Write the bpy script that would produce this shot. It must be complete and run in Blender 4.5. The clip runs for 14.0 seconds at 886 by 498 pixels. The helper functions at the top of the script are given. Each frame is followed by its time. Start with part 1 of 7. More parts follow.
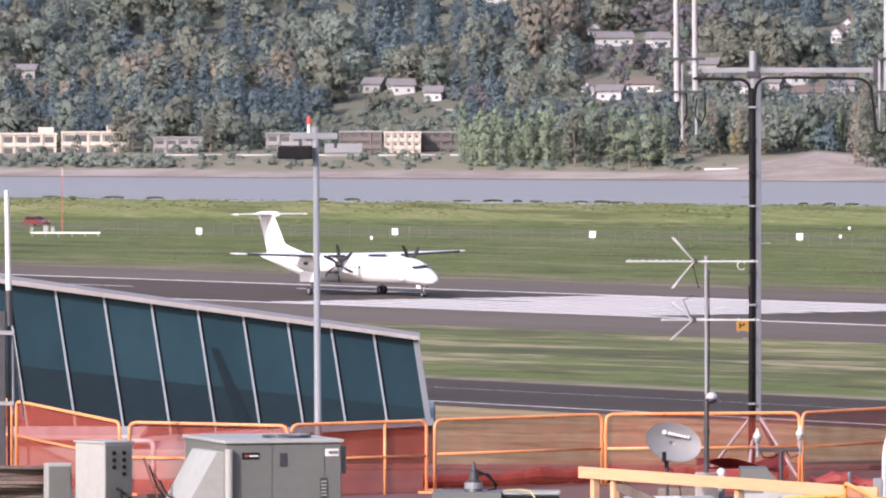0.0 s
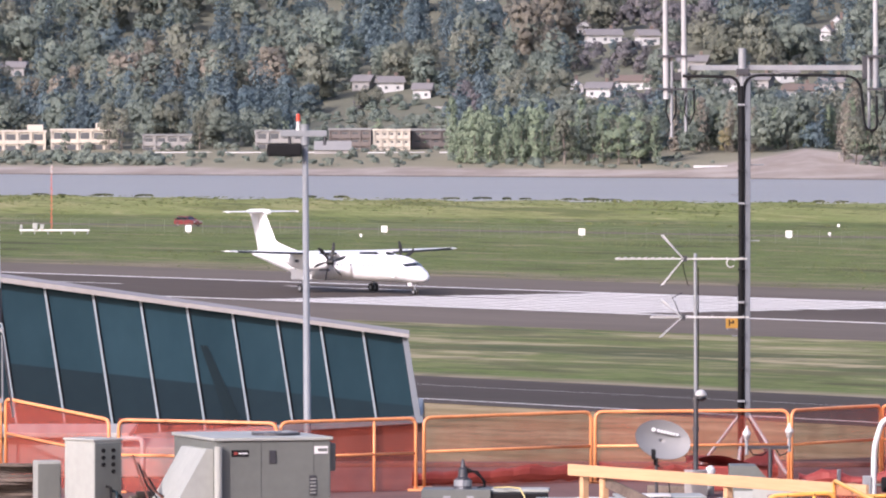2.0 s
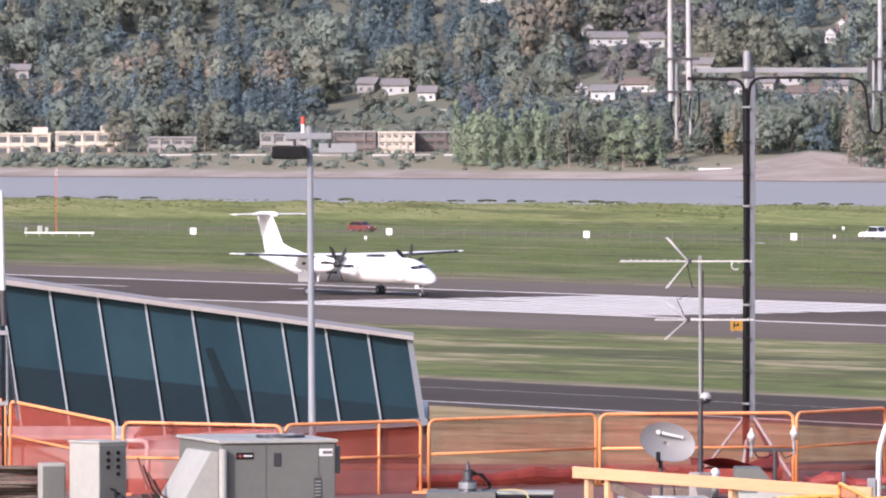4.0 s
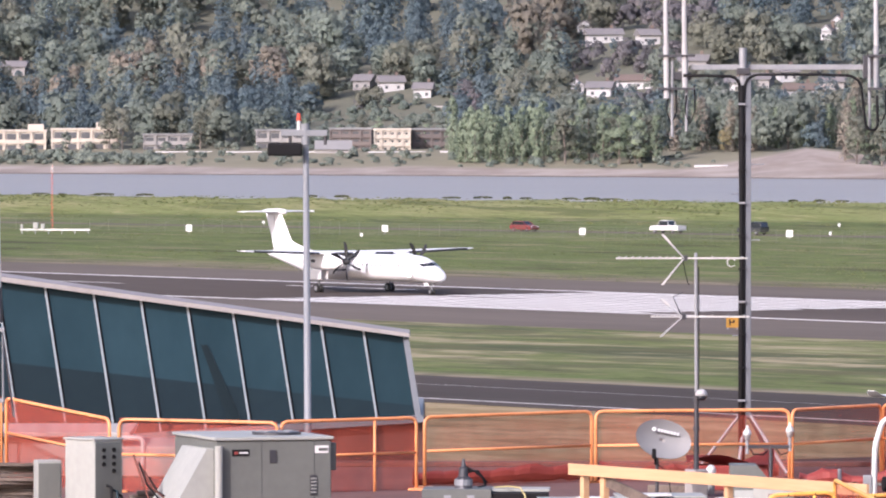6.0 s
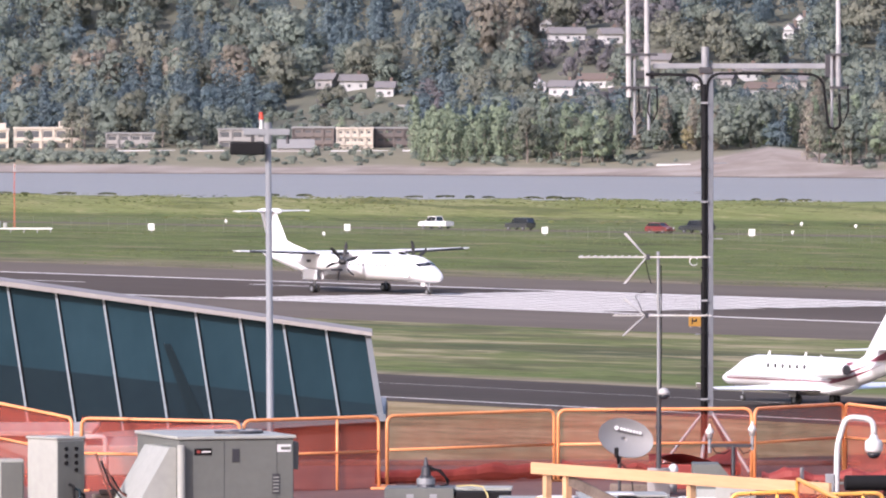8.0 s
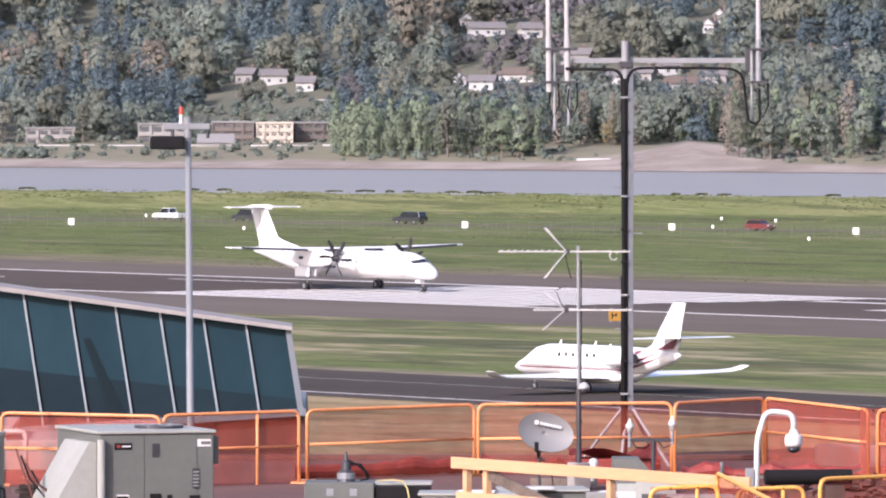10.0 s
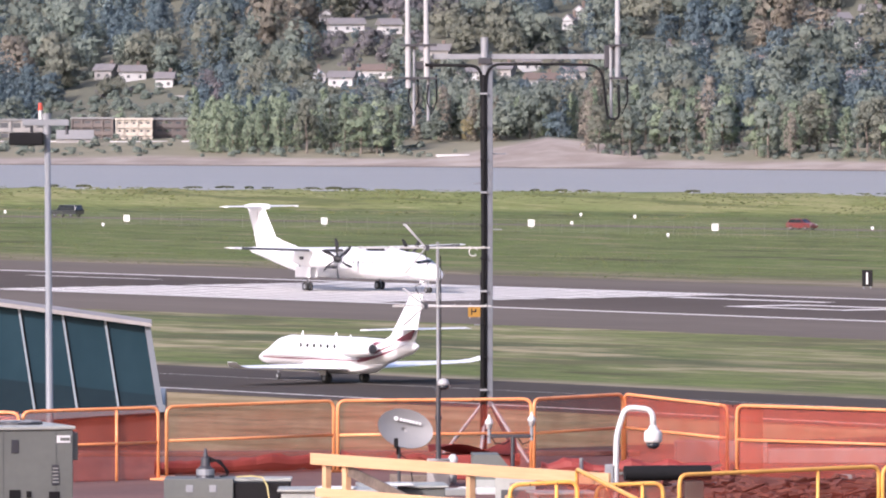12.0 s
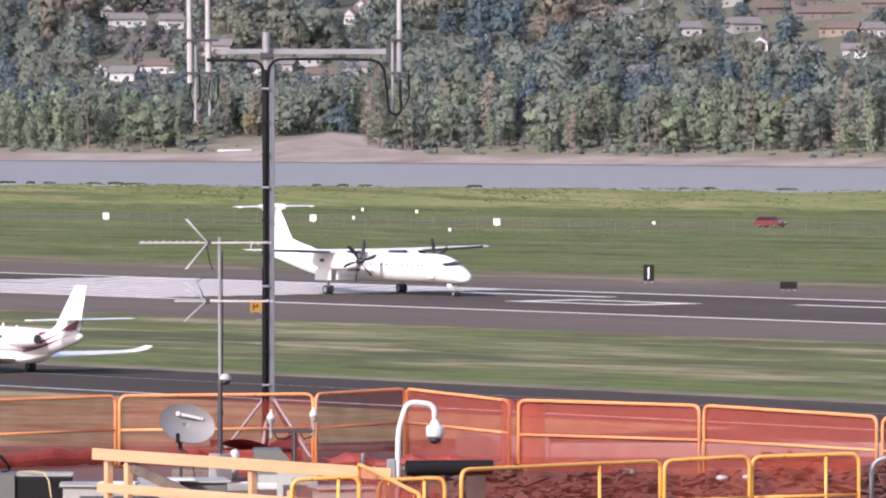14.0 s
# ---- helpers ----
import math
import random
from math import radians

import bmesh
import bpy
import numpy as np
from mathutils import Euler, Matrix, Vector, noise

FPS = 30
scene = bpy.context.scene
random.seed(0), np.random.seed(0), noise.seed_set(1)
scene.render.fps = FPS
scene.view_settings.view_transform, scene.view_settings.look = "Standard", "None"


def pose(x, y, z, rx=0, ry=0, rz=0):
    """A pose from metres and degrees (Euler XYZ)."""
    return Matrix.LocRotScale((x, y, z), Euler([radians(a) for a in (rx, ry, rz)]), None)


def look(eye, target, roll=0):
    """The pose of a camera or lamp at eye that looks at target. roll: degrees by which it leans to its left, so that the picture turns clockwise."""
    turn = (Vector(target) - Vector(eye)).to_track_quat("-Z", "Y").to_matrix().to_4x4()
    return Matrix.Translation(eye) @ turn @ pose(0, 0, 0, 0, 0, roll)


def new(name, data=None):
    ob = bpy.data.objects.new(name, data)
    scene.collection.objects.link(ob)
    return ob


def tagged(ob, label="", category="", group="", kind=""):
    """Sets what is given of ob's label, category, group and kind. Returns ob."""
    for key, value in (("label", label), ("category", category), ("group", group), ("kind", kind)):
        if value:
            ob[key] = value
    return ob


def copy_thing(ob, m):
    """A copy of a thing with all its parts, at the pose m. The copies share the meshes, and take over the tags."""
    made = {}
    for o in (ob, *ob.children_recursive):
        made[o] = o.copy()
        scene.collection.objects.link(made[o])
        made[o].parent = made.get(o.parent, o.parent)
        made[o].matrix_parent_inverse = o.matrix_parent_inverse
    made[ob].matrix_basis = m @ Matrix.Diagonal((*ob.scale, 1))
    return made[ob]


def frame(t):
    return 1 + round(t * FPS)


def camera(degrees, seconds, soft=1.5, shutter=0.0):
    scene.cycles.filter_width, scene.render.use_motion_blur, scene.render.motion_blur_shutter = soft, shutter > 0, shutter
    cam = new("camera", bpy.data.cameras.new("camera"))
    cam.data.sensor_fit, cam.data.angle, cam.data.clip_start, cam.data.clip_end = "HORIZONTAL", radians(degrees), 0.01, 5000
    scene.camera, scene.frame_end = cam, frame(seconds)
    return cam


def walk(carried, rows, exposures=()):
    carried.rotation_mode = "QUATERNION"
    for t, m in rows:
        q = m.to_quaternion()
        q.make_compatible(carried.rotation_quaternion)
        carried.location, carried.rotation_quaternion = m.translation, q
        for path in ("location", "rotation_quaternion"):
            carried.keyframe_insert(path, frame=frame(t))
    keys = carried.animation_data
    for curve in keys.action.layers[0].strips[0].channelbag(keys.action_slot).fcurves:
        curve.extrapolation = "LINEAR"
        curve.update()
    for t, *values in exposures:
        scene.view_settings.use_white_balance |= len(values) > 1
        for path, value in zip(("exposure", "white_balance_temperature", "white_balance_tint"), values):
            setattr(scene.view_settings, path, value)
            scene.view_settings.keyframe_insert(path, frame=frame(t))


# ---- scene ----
# the camera: a long lens, held on one spot above the roofs, slowly panning to the right
cam = camera(5.8783, 14.0, soft=2.05)
EYE = (0.0, 0.0, 22.0)
PAN = [
    (0.0, 0.0000, 88.8895), (0.5, -0.0244, 88.8614), (1.0, -0.0244, 88.8538), (1.5, -0.0713, 88.8576),
    (2.0, -0.0713, 88.8726), (2.5, -0.0882, 88.9139), (2.7, -0.0901, 88.9195), (4.8, -0.0150, 88.8745),
    (5.0, -0.0188, 88.8745), (5.5, -0.0413, 88.8445), (6.0, -0.0675, 88.8689), (6.5, -0.0882, 88.8557),
    (7.0, -0.1388, 88.8501), (7.5, -0.2214, 88.8482), (8.0, -0.3171, 88.8614), (8.2, -0.3677, 88.8614),
    (10.3, -0.9849, 88.8163), (10.5, -1.0880, 88.8126), (11.0, -1.3168, 88.8220), (11.5, -1.5943, 88.8201),
    (12.0, -1.7817, 88.7994), (12.5, -2.0947, 88.7863), (13.0, -2.4412, 88.7863), (13.5, -2.8006, 88.7769),
    (14.0, -3.2309, 88.7657),
]
walk(cam, [(t, pose(*EYE, tilt, 0, yaw)) for t, yaw, tilt in PAN], exposures=[(0.0, 0.62, 6300, 25), (5.0, 0.65, 6300, 25), (12.5, 0.64, 6300, 25), (13.5, 0.54, 6300, 25), (14.0, 0.47, 6300, 25)])

# ---- light: a bright, hazy sky and a softened sun from the left, behind the camera ----
SUN_ELEVATION, SUN_AZIMUTH = radians(30), radians(-141)   # azimuth from +y, clockwise seen from above
world = bpy.data.worlds.new("sky")
scene.world = world
world.use_nodes = True
sky = world.node_tree.nodes.new("ShaderNodeTexSky")
sky.sky_type, sky.sun_disc = "NISHITA", False
sky.sun_elevation, sky.sun_rotation = SUN_ELEVATION, SUN_AZIMUTH
sky.dust_density, sky.air_density = 2.5, 1.0
back = world.node_tree.nodes["Background"]
back.inputs["Strength"].default_value = 0.15
world.node_tree.links.new(sky.outputs[0], back.inputs["Color"])

sun = new("sun", bpy.data.lights.new("sun", "SUN"))
sun.data.energy, sun.data.angle, sun.data.color = 3.0, radians(1.5), (1.0, 0.96, 0.90)
sun_way = Vector((math.sin(SUN_AZIMUTH) * math.cos(SUN_ELEVATION), math.cos(SUN_AZIMUTH) * math.cos(SUN_ELEVATION), math.sin(SUN_ELEVATION)))
sun.matrix_world = look(sun_way * 50, (0, 0, 0))

# ---- materials ----


def material(name, color, rough=0.6, metal=0.0, second=None, scale=1.0, amount=0.5, bump=0.0, bump_scale=30.0,
             stretch=(1, 1, 1), fine=None, spec=0.5, trans=0.0, alpha=1.0, vary=0.0):
    """Principled material whose colour drifts between two tones at a coarse and a fine scale, with relief and uneven gloss."""
    m = bpy.data.materials.new(name)
    m.use_nodes = True
    nt = m.node_tree
    p = nt.nodes["Principled BSDF"]
    link = nt.links.new
    p.inputs["Roughness"].default_value, p.inputs["Metallic"].default_value = rough, metal
    p.inputs["Specular IOR Level"].default_value = spec
    p.inputs["Transmission Weight"].default_value, p.inputs["Alpha"].default_value = trans, alpha
    second = second or tuple(c * 0.72 for c in color)
    co = nt.nodes.new("ShaderNodeTexCoord")
    mp = nt.nodes.new("ShaderNodeMapping")
    mp.inputs["Scale"].default_value = stretch
    link(co.outputs["Object"], mp.inputs["Vector"])
    n1, n2 = nt.nodes.new("ShaderNodeTexNoise"), nt.nodes.new("ShaderNodeTexNoise")
    n1.inputs["Scale"].default_value, n1.inputs["Detail"].default_value = scale, 5
    n2.inputs["Scale"].default_value, n2.inputs["Detail"].default_value = fine or scale * 9, 4
    for n in (n1, n2):
        link(mp.outputs[0], n.inputs["Vector"])
    add = nt.nodes.new("ShaderNodeMath")
    add.operation = "MULTIPLY_ADD"
    link(n2.outputs["Fac"], add.inputs[0])
    add.inputs[1].default_value = 0.5
    link(n1.outputs["Fac"], add.inputs[2])
    ramp = nt.nodes.new("ShaderNodeMapRange")
    ramp.inputs["From Min"].default_value, ramp.inputs["From Max"].default_value = 0.75 - 0.28, 0.75 + 0.28
    ramp.inputs["To Max"].default_value = amount
    link(add.outputs[0], ramp.inputs["Value"])
    mix = nt.nodes.new("ShaderNodeMix")
    mix.data_type = "RGBA"
    mix.inputs["A"].default_value, mix.inputs["B"].default_value = (*color, 1), (*second, 1)
    link(ramp.outputs[0], mix.inputs["Factor"])
    out = mix.outputs["Result"]
    if vary:
        info = nt.nodes.new("ShaderNodeObjectInfo")
        hsv = nt.nodes.new("ShaderNodeHueSaturation")
        vr = nt.nodes.new("ShaderNodeMapRange")
        vr.inputs["To Min"].default_value, vr.inputs["To Max"].default_value = 1 - vary, 1 + vary
        link(info.outputs["Random"], vr.inputs["Value"])
        link(vr.outputs[0], hsv.inputs["Value"])
        link(out, hsv.inputs["Color"])
        out = hsv.outputs[0]
    link(out, p.inputs["Base Color"])
    if bump:
        n3 = nt.nodes.new("ShaderNodeTexNoise")
        n3.inputs["Scale"].default_value, n3.inputs["Detail"].default_value = bump_scale, 4
        link(mp.outputs[0], n3.inputs["Vector"])
        b = nt.nodes.new("ShaderNodeBump")
        b.inputs["Strength"].default_value, b.inputs["Distance"].default_value = bump, 0.3 / bump_scale
        link(n3.outputs["Fac"], b.inputs["Height"])
        link(b.outputs[0], p.inputs["Normal"])
    return m


ASPHALT = material("asphalt", (0.112, 0.092, 0.080), 0.95, second=(0.070, 0.058, 0.051), scale=0.03, amount=0.9, fine=0.6, stretch=(0.25, 1, 1), bump=0.3, bump_scale=6, spec=0.08)
ASPHALT_DARK = material("dark_asphalt", (0.088, 0.074, 0.066), 0.9, second=(0.050, 0.043, 0.038), scale=0.05, amount=0.9, fine=0.7, stretch=(0.2, 1, 1), bump=0.3, bump_scale=6, spec=0.08)
SHOULDER = material("shoulder_asphalt", (0.168, 0.142, 0.122), 0.95, second=(0.108, 0.091, 0.078), scale=0.04, amount=0.9, fine=0.5, stretch=(0.2, 1, 1), spec=0.08)
ROAD_PAINT = material("worn_white_paint", (0.80, 0.77, 0.73), 0.8, second=(0.52, 0.49, 0.46), scale=0.12, amount=0.7, fine=1.6, stretch=(0.15, 1, 1), spec=0.08)
WHITE_PAINT = material("white_aircraft_paint", (0.83, 0.83, 0.84), 0.32, second=(0.76, 0.76, 0.78), scale=0.6, amount=0.6, fine=4)
RUBBER = material("rubber", (0.025, 0.025, 0.027), 0.8, second=(0.05, 0.048, 0.045), scale=3)
BLADE = material("propeller_blade", (0.016, 0.016, 0.018), 0.6, second=(0.03, 0.03, 0.032), scale=3)
DARK_GLASS = material("dark_glass", (0.02, 0.024, 0.03), 0.08, second=(0.03, 0.034, 0.04), scale=2, spec=0.8)
DARK_METAL = material("dark_metal", (0.09, 0.09, 0.10), 0.45, 0.6, second=(0.05, 0.05, 0.055), scale=3)
STEEL = material("galvanised_steel", (0.34, 0.35, 0.365), 0.55, 0.45, second=(0.24, 0.25, 0.265), scale=4, amount=0.8)
GREY_PAINT = material("grey_aircraft_trim", (0.42, 0.42, 0.45), 0.4, scale=2)
MAROON = material("maroon_stripe", (0.20, 0.035, 0.06), 0.35, scale=2)

# ---- building helpers ----


def thing(name, m=None, label="", category="", group="", kind=""):
    ob = new(name)
    ob.empty_display_size = 0.2
    if m is not None:
        ob.matrix_basis = m
    return tagged(ob, label, category, group, kind)


def part(name, bm, mat, parent=None, label="", smooth=False, m=None):
    """Links a bmesh as one mesh object, under parent if there is one."""
    me = bpy.data.meshes.new(name)
    bm.normal_update()
    bm.to_mesh(me)
    bm.free()
    for mt in (mat if isinstance(mat, (list, tuple)) else [mat]):
        me.materials.append(mt)
    if smooth:
        for f in me.polygons:
            f.use_smooth = True
    ob = new(name, me)
    ob.parent = parent
    if m is not None:
        ob.matrix_basis = m
    if label:
        tagged(ob, label)
    return ob


def box(bm, x0, x1, y0, y1, z0, z1, bevel=0.0, m=None, mat=0):
    made = bmesh.ops.create_cube(bm, size=1.0)
    vs = made["verts"]
    for v in vs:
        v.co = Vector((x0 + (v.co.x + 0.5) * (x1 - x0), y0 + (v.co.y + 0.5) * (y1 - y0), z0 + (v.co.z + 0.5) * (z1 - z0)))
    faces = list({f for v in vs for f in v.link_faces})
    for f in faces:
        f.material_index = mat
    if bevel:
        es = list({e for v in vs for e in v.link_edges})
        r = bmesh.ops.bevel(bm, geom=es, offset=bevel, segments=2, affect="EDGES", profile=0.5)
        vs = list({v for f in r["faces"] for v in f.verts} | {v for v in vs if v.is_valid})
    if m is not None:
        bmesh.ops.transform(bm, matrix=m, verts=[v for v in vs if v.is_valid])
    return bm


def rod(bm, a, b, r0, r1=None, n=10, mat=0):
    """A round bar from a to b, tapered from r0 to r1."""
    a, b = Vector(a), Vector(b)
    r1 = r0 if r1 is None else r1
    way = b - a
    m = Matrix.Translation((a + b) / 2) @ way.to_track_quat("Z", "Y").to_matrix().to_4x4()
    made = bmesh.ops.create_cone(bm, cap_ends=True, cap_tris=False, segments=n, radius1=r0, radius2=r1, depth=way.length, matrix=m)
    for f in {f for v in made["verts"] for f in v.link_faces}:
        f.material_index = mat
    return bm


def tube(bm, points, r, n=8, mat=0):
    """A bent round bar along points."""
    pts = [Vector(p) for p in points]
    rings = []
    for i, p in enumerate(pts):
        way = (pts[min(i + 1, len(pts) - 1)] - pts[max(i - 1, 0)]).normalized()
        side = way.orthogonal().normalized() if i == 0 else (last - way * last.dot(way)).normalized()
        last = side
        up = way.cross(side)
        rings.append([bm.verts.new(p + (side * math.cos(k * 2 * math.pi / n) + up * math.sin(k * 2 * math.pi / n)) * r) for k in range(n)])
    for a, b in zip(rings, rings[1:]):
        for k in range(n):
            bm.faces.new((a[k], a[(k + 1) % n], b[(k + 1) % n], b[k])).material_index = mat
    bm.faces.new(list(reversed(rings[0]))).material_index = mat
    bm.faces.new(rings[-1]).material_index = mat
    return bm


def bend(a, b, c, radius, n=5):
    """Points round a corner at b between a and c."""
    a, b, c = Vector(a), Vector(b), Vector(c)
    p, q = b + (a - b).normalized() * radius, b + (c - b).normalized() * radius
    return [(p * (1 - s) ** 2 + b * 2 * s * (1 - s) + q * s * s) for s in (i / n for i in range(n + 1))]


def loft(bm, rings, closed=True, mat=0, caps=True):
    """Skin over rings of equal point counts, capped at both ends."""
    vs = [[bm.verts.new(p) for p in ring] for ring in rings]
    n = len(vs[0])
    for a, b in zip(vs, vs[1:]):
        for k in range(n if closed else n - 1):
            f = bm.faces.new((a[k], a[(k + 1) % n], b[(k + 1) % n], b[k]))
            f.material_index = mat
    if closed and caps:
        bm.faces.new(list(reversed(vs[0]))).material_index = mat
        bm.faces.new(vs[-1]).material_index = mat
    bmesh.ops.recalc_face_normals(bm, faces=bm.faces[:])
    return bm


def ring_yz(x, zc, ry, rz, n=24, yc=0.0, power=2.0):
    out = []
    for k in range(n):
        a = 2 * math.pi * k / n
        c, s = math.cos(a), math.sin(a)
        out.append((x, yc + ry * math.copysign(abs(c) ** (2 / power), c), zc + rz * math.copysign(abs(s) ** (2 / power), s)))
    return out


def foil(le, te, z, thick, y):
    """A wing section in the xz plane from leading edge le to trailing edge te, at span y."""
    shape = [(0, 0), (0.03, 0.5), (0.15, 0.95), (0.35, 1.0), (0.65, 0.65), (1, 0.05), (1, -0.05), (0.65, -0.35), (0.35, -0.55), (0.15, -0.55), (0.03, -0.35)]
    c = te - le
    return [(le + c * a, y, z + b * thick * abs(c) * 0.5) for a, b in shape]


# ---- the plan: the runway runs 55 degrees off the view; p goes along it, q across it ----
RUNWAY_TURN = -55.0
T_WAY = Vector((math.cos(radians(55)), -math.sin(radians(55)), 0))
N_WAY = Vector((math.sin(radians(55)), math.cos(radians(55)), 0))


def field(p, q, z=0.0):
    return N_WAY * q + T_WAY * p + Vector((0, 0, z))

# ---- the ground: airfield, levee, river bed, far bank and hill, one sheet ----


def bank_line(x):
    """Distance ahead of the foot of the far bank's beach."""
    return 2290 - 0.72 * x + 22 * math.sin(x * 0.011 + 0.6)


def levee_line(x):
    return 1400 - 0.68 * x


def hill_height(x, y):
    d = y - bank_line(x)
    if d < 0:
        return max(-7.0, -4.0 + d * 0.06)
    z = -4.0 + min(d, 70) * 0.065
    if d > 70:
        z += (d - 70) * 0.035
    if d > 260:
        z += (d - 260) * 0.10
    if d > 480:
        z += (d - 480) * 0.10
    z += 3.6 * math.exp(-((x - 98) / 12) ** 2) * math.exp(-((d - 62) / 36) ** 2)     # the bare sandy mound
    roll_ = noise.noise(Vector((x * 0.006, y * 0.004, 3.0)))
    return z + roll_ * min(14, max(0, d - 110) * 0.05)


def ground_height(x, y):
    d = y - levee_line(x)
    if y < levee_line(x) + 400 and y < bank_line(x) - 60:
        if d < -60:
            return 0.0
        if d < 0:
            s = (d + 60) / 60
            return 2.6 * s * s * (3 - 2 * s)
        if d < 8:
            return 2.6
        return max(-7.0, 2.6 - (d - 8) * 0.45)
    return hill_height(x, y)


def soil_material():
    """Grass whose colour follows the mown strips, dry patches and bare edges of the field, sand and soil on the far bank."""
    m = bpy.data.materials.new("grass_and_soil")
    m.use_nodes = True
    nt = m.node_tree
    p = nt.nodes["Principled BSDF"]
    p.inputs["Roughness"].default_value, p.inputs["Specular IOR Level"].default_value = 0.95, 0.15
    link = nt.links.new
    geo = nt.nodes.new("ShaderNodeNewGeometry")
    mp = nt.nodes.new("ShaderNodeMapping")
    mp.vector_type = "POINT"
    mp.inputs["Rotation"].default_value = (0, 0, radians(55))
    link(geo.outputs["Position"], mp.inputs["Vector"])
    sep = nt.nodes.new("ShaderNodeSeparateXYZ")
    link(mp.outputs[0], sep.inputs[0])
    wide = nt.nodes.new("ShaderNodeMapping")
    wide.inputs["Scale"].default_value = (0.22, 1, 1)
    link(mp.outputs[0], wide.inputs["Vector"])

    def grain(scale, detail, source):
        n = nt.nodes.new("ShaderNodeTexNoise")
        n.inputs["Scale"].default_value, n.inputs["Detail"].default_value, n.inputs["Roughness"].default_value = scale, detail, 0.6
        link(source, n.inputs["Vector"])
        return n.outputs["Fac"]

    def ramp(value, lo, hi):
        r = nt.nodes.new("ShaderNodeMapRange")
        r.interpolation_type = "SMOOTHSTEP"
        r.inputs["From Min"].default_value, r.inputs["From Max"].default_value = lo, hi
        link(value, r.inputs["Value"])
        return r.outputs[0]

    def blend(fac, a, b):
        x = nt.nodes.new("ShaderNodeMix")
        x.data_type = "RGBA"
        link(fac, x.inputs["Factor"])
        for key, c in (("A", a), ("B", b)):
            if isinstance(c, tuple):
                x.inputs[key].default_value = (*c, 1)
            else:
                link(c, x.inputs[key])
        return x.outputs["Result"]

    def times(a, b):
        x = nt.nodes.new("ShaderNodeMath")
        x.operation = "MULTIPLY"
        link(a, x.inputs[0])
        link(b, x.inputs[1])
        return x.outputs[0]

    q0 = sep.outputs["Y"]
    wobble = nt.nodes.new("ShaderNodeMath")
    wobble.operation = "MULTIPLY_ADD"
    link(grain(0.05, 4, wide.outputs[0]), wobble.inputs[0])
    wobble.inputs[1].default_value = 26.0
    link(q0, wobble.inputs[2])
    q = wobble.outputs[0]                                            # q plus about 13
    strips = grain(0.06, 6, wide.outputs[0])
    tufts = grain(0.9, 4, mp.outputs[0])
    patches = grain(0.018, 5, mp.outputs[0])
    blotch = grain(0.16, 6, wide.outputs[0])
    clump = grain(0.55, 5, wide.outputs[0])
    green = blend(ramp(strips, 0.4, 0.6), (0.098, 0.124, 0.042), (0.150, 0.172, 0.062))
    green = blend(ramp(blotch, 0.38, 0.66), green, (0.108, 0.155, 0.040))
    green = blend(ramp(clump, 0.52, 0.66), green, (0.062, 0.080, 0.028))
    green = blend(ramp(clump, 0.44, 0.34), green, (0.185, 0.185, 0.085))
    green = blend(ramp(tufts, 0.55, 0.75), green, (0.075, 0.085, 0.038))
    green = blend(ramp(blotch, 0.60, 0.76), green, (0.20, 0.19, 0.105))
    dry = blend(ramp(blotch, 0.4, 0.62), (0.27, 0.195, 0.10), (0.37, 0.29, 0.17))
    dry = blend(ramp(tufts, 0.4, 0.8), dry, (0.22, 0.16, 0.085))
    straw = blend(ramp(blotch, 0.45, 0.62), green, (0.27, 0.245, 0.14))
    straw = blend(ramp(strips, 0.36, 0.48), (0.07, 0.085, 0.04), straw)
    streak = nt.nodes.new("ShaderNodeMapping")
    streak.inputs["Scale"].default_value = (0.34, 1, 1)
    link(mp.outputs[0], streak.inputs["Vector"])
    lines = grain(0.085, 8, streak.outputs[0])
    green = blend(ramp(lines, 0.55, 0.66), green, (0.058, 0.066, 0.030))
    green = blend(ramp(lines, 0.44, 0.34), green, (0.205, 0.190, 0.105))
    straw = blend(ramp(lines, 0.54, 0.62), straw, (0.110, 0.108, 0.052))
    straw = blend(ramp(lines, 0.46, 0.36), straw, (0.330, 0.285, 0.175))
    # infield between taxiway and runway: straw strips in the middle, green at both sides
    c = blend(ramp(q, 388, 408), green, straw)
    c = blend(ramp(q, 470, 560), c, green)
    # bare dry ground before the taxiway and beyond the runway
    c = blend(ramp(q, 372, 347), c, dry)
    past = times(ramp(q, 540, 560), ramp(q, 590, 572))
    bare = blend(ramp(lines, 0.40, 0.60), (0.235, 0.195, 0.140), (0.120, 0.112, 0.062))
    c = blend(past, c, bare)
    verge = times(ramp(q0, 364.5, 366.5), ramp(q0, 373.0, 367.5))
    c = blend(verge, c, (0.250, 0.215, 0.150))
    mottle = nt.nodes.new("ShaderNodeMath")
    mottle.operation = "MULTIPLY"
    link(ramp(grain(0.17, 7, mp.outputs[0]), 0.46, 0.66), mottle.inputs[0])
    mottle.inputs[1].default_value = 0.55
    c = blend(mottle.outputs[0], c, (0.085, 0.086, 0.042))
    pale = nt.nodes.new("ShaderNodeMath")
    pale.operation = "MULTIPLY"
    link(ramp(grain(0.24, 7, streak.outputs[0]), 0.56, 0.70), pale.inputs[0])
    pale.inputs[1].default_value = 0.5
    c = blend(pale.outputs[0], c, (0.250, 0.222, 0.130))
    # the levee's rougher, lighter grass
    bright = blend(ramp(patches, 0.35, 0.65), (0.185, 0.215, 0.074), (0.275, 0.265, 0.122))
    bright = blend(ramp(blotch, 0.45, 0.62), bright, (0.185, 0.205, 0.07))
    bright = blend(ramp(clump, 0.54, 0.68), bright, (0.10, 0.125, 0.035))
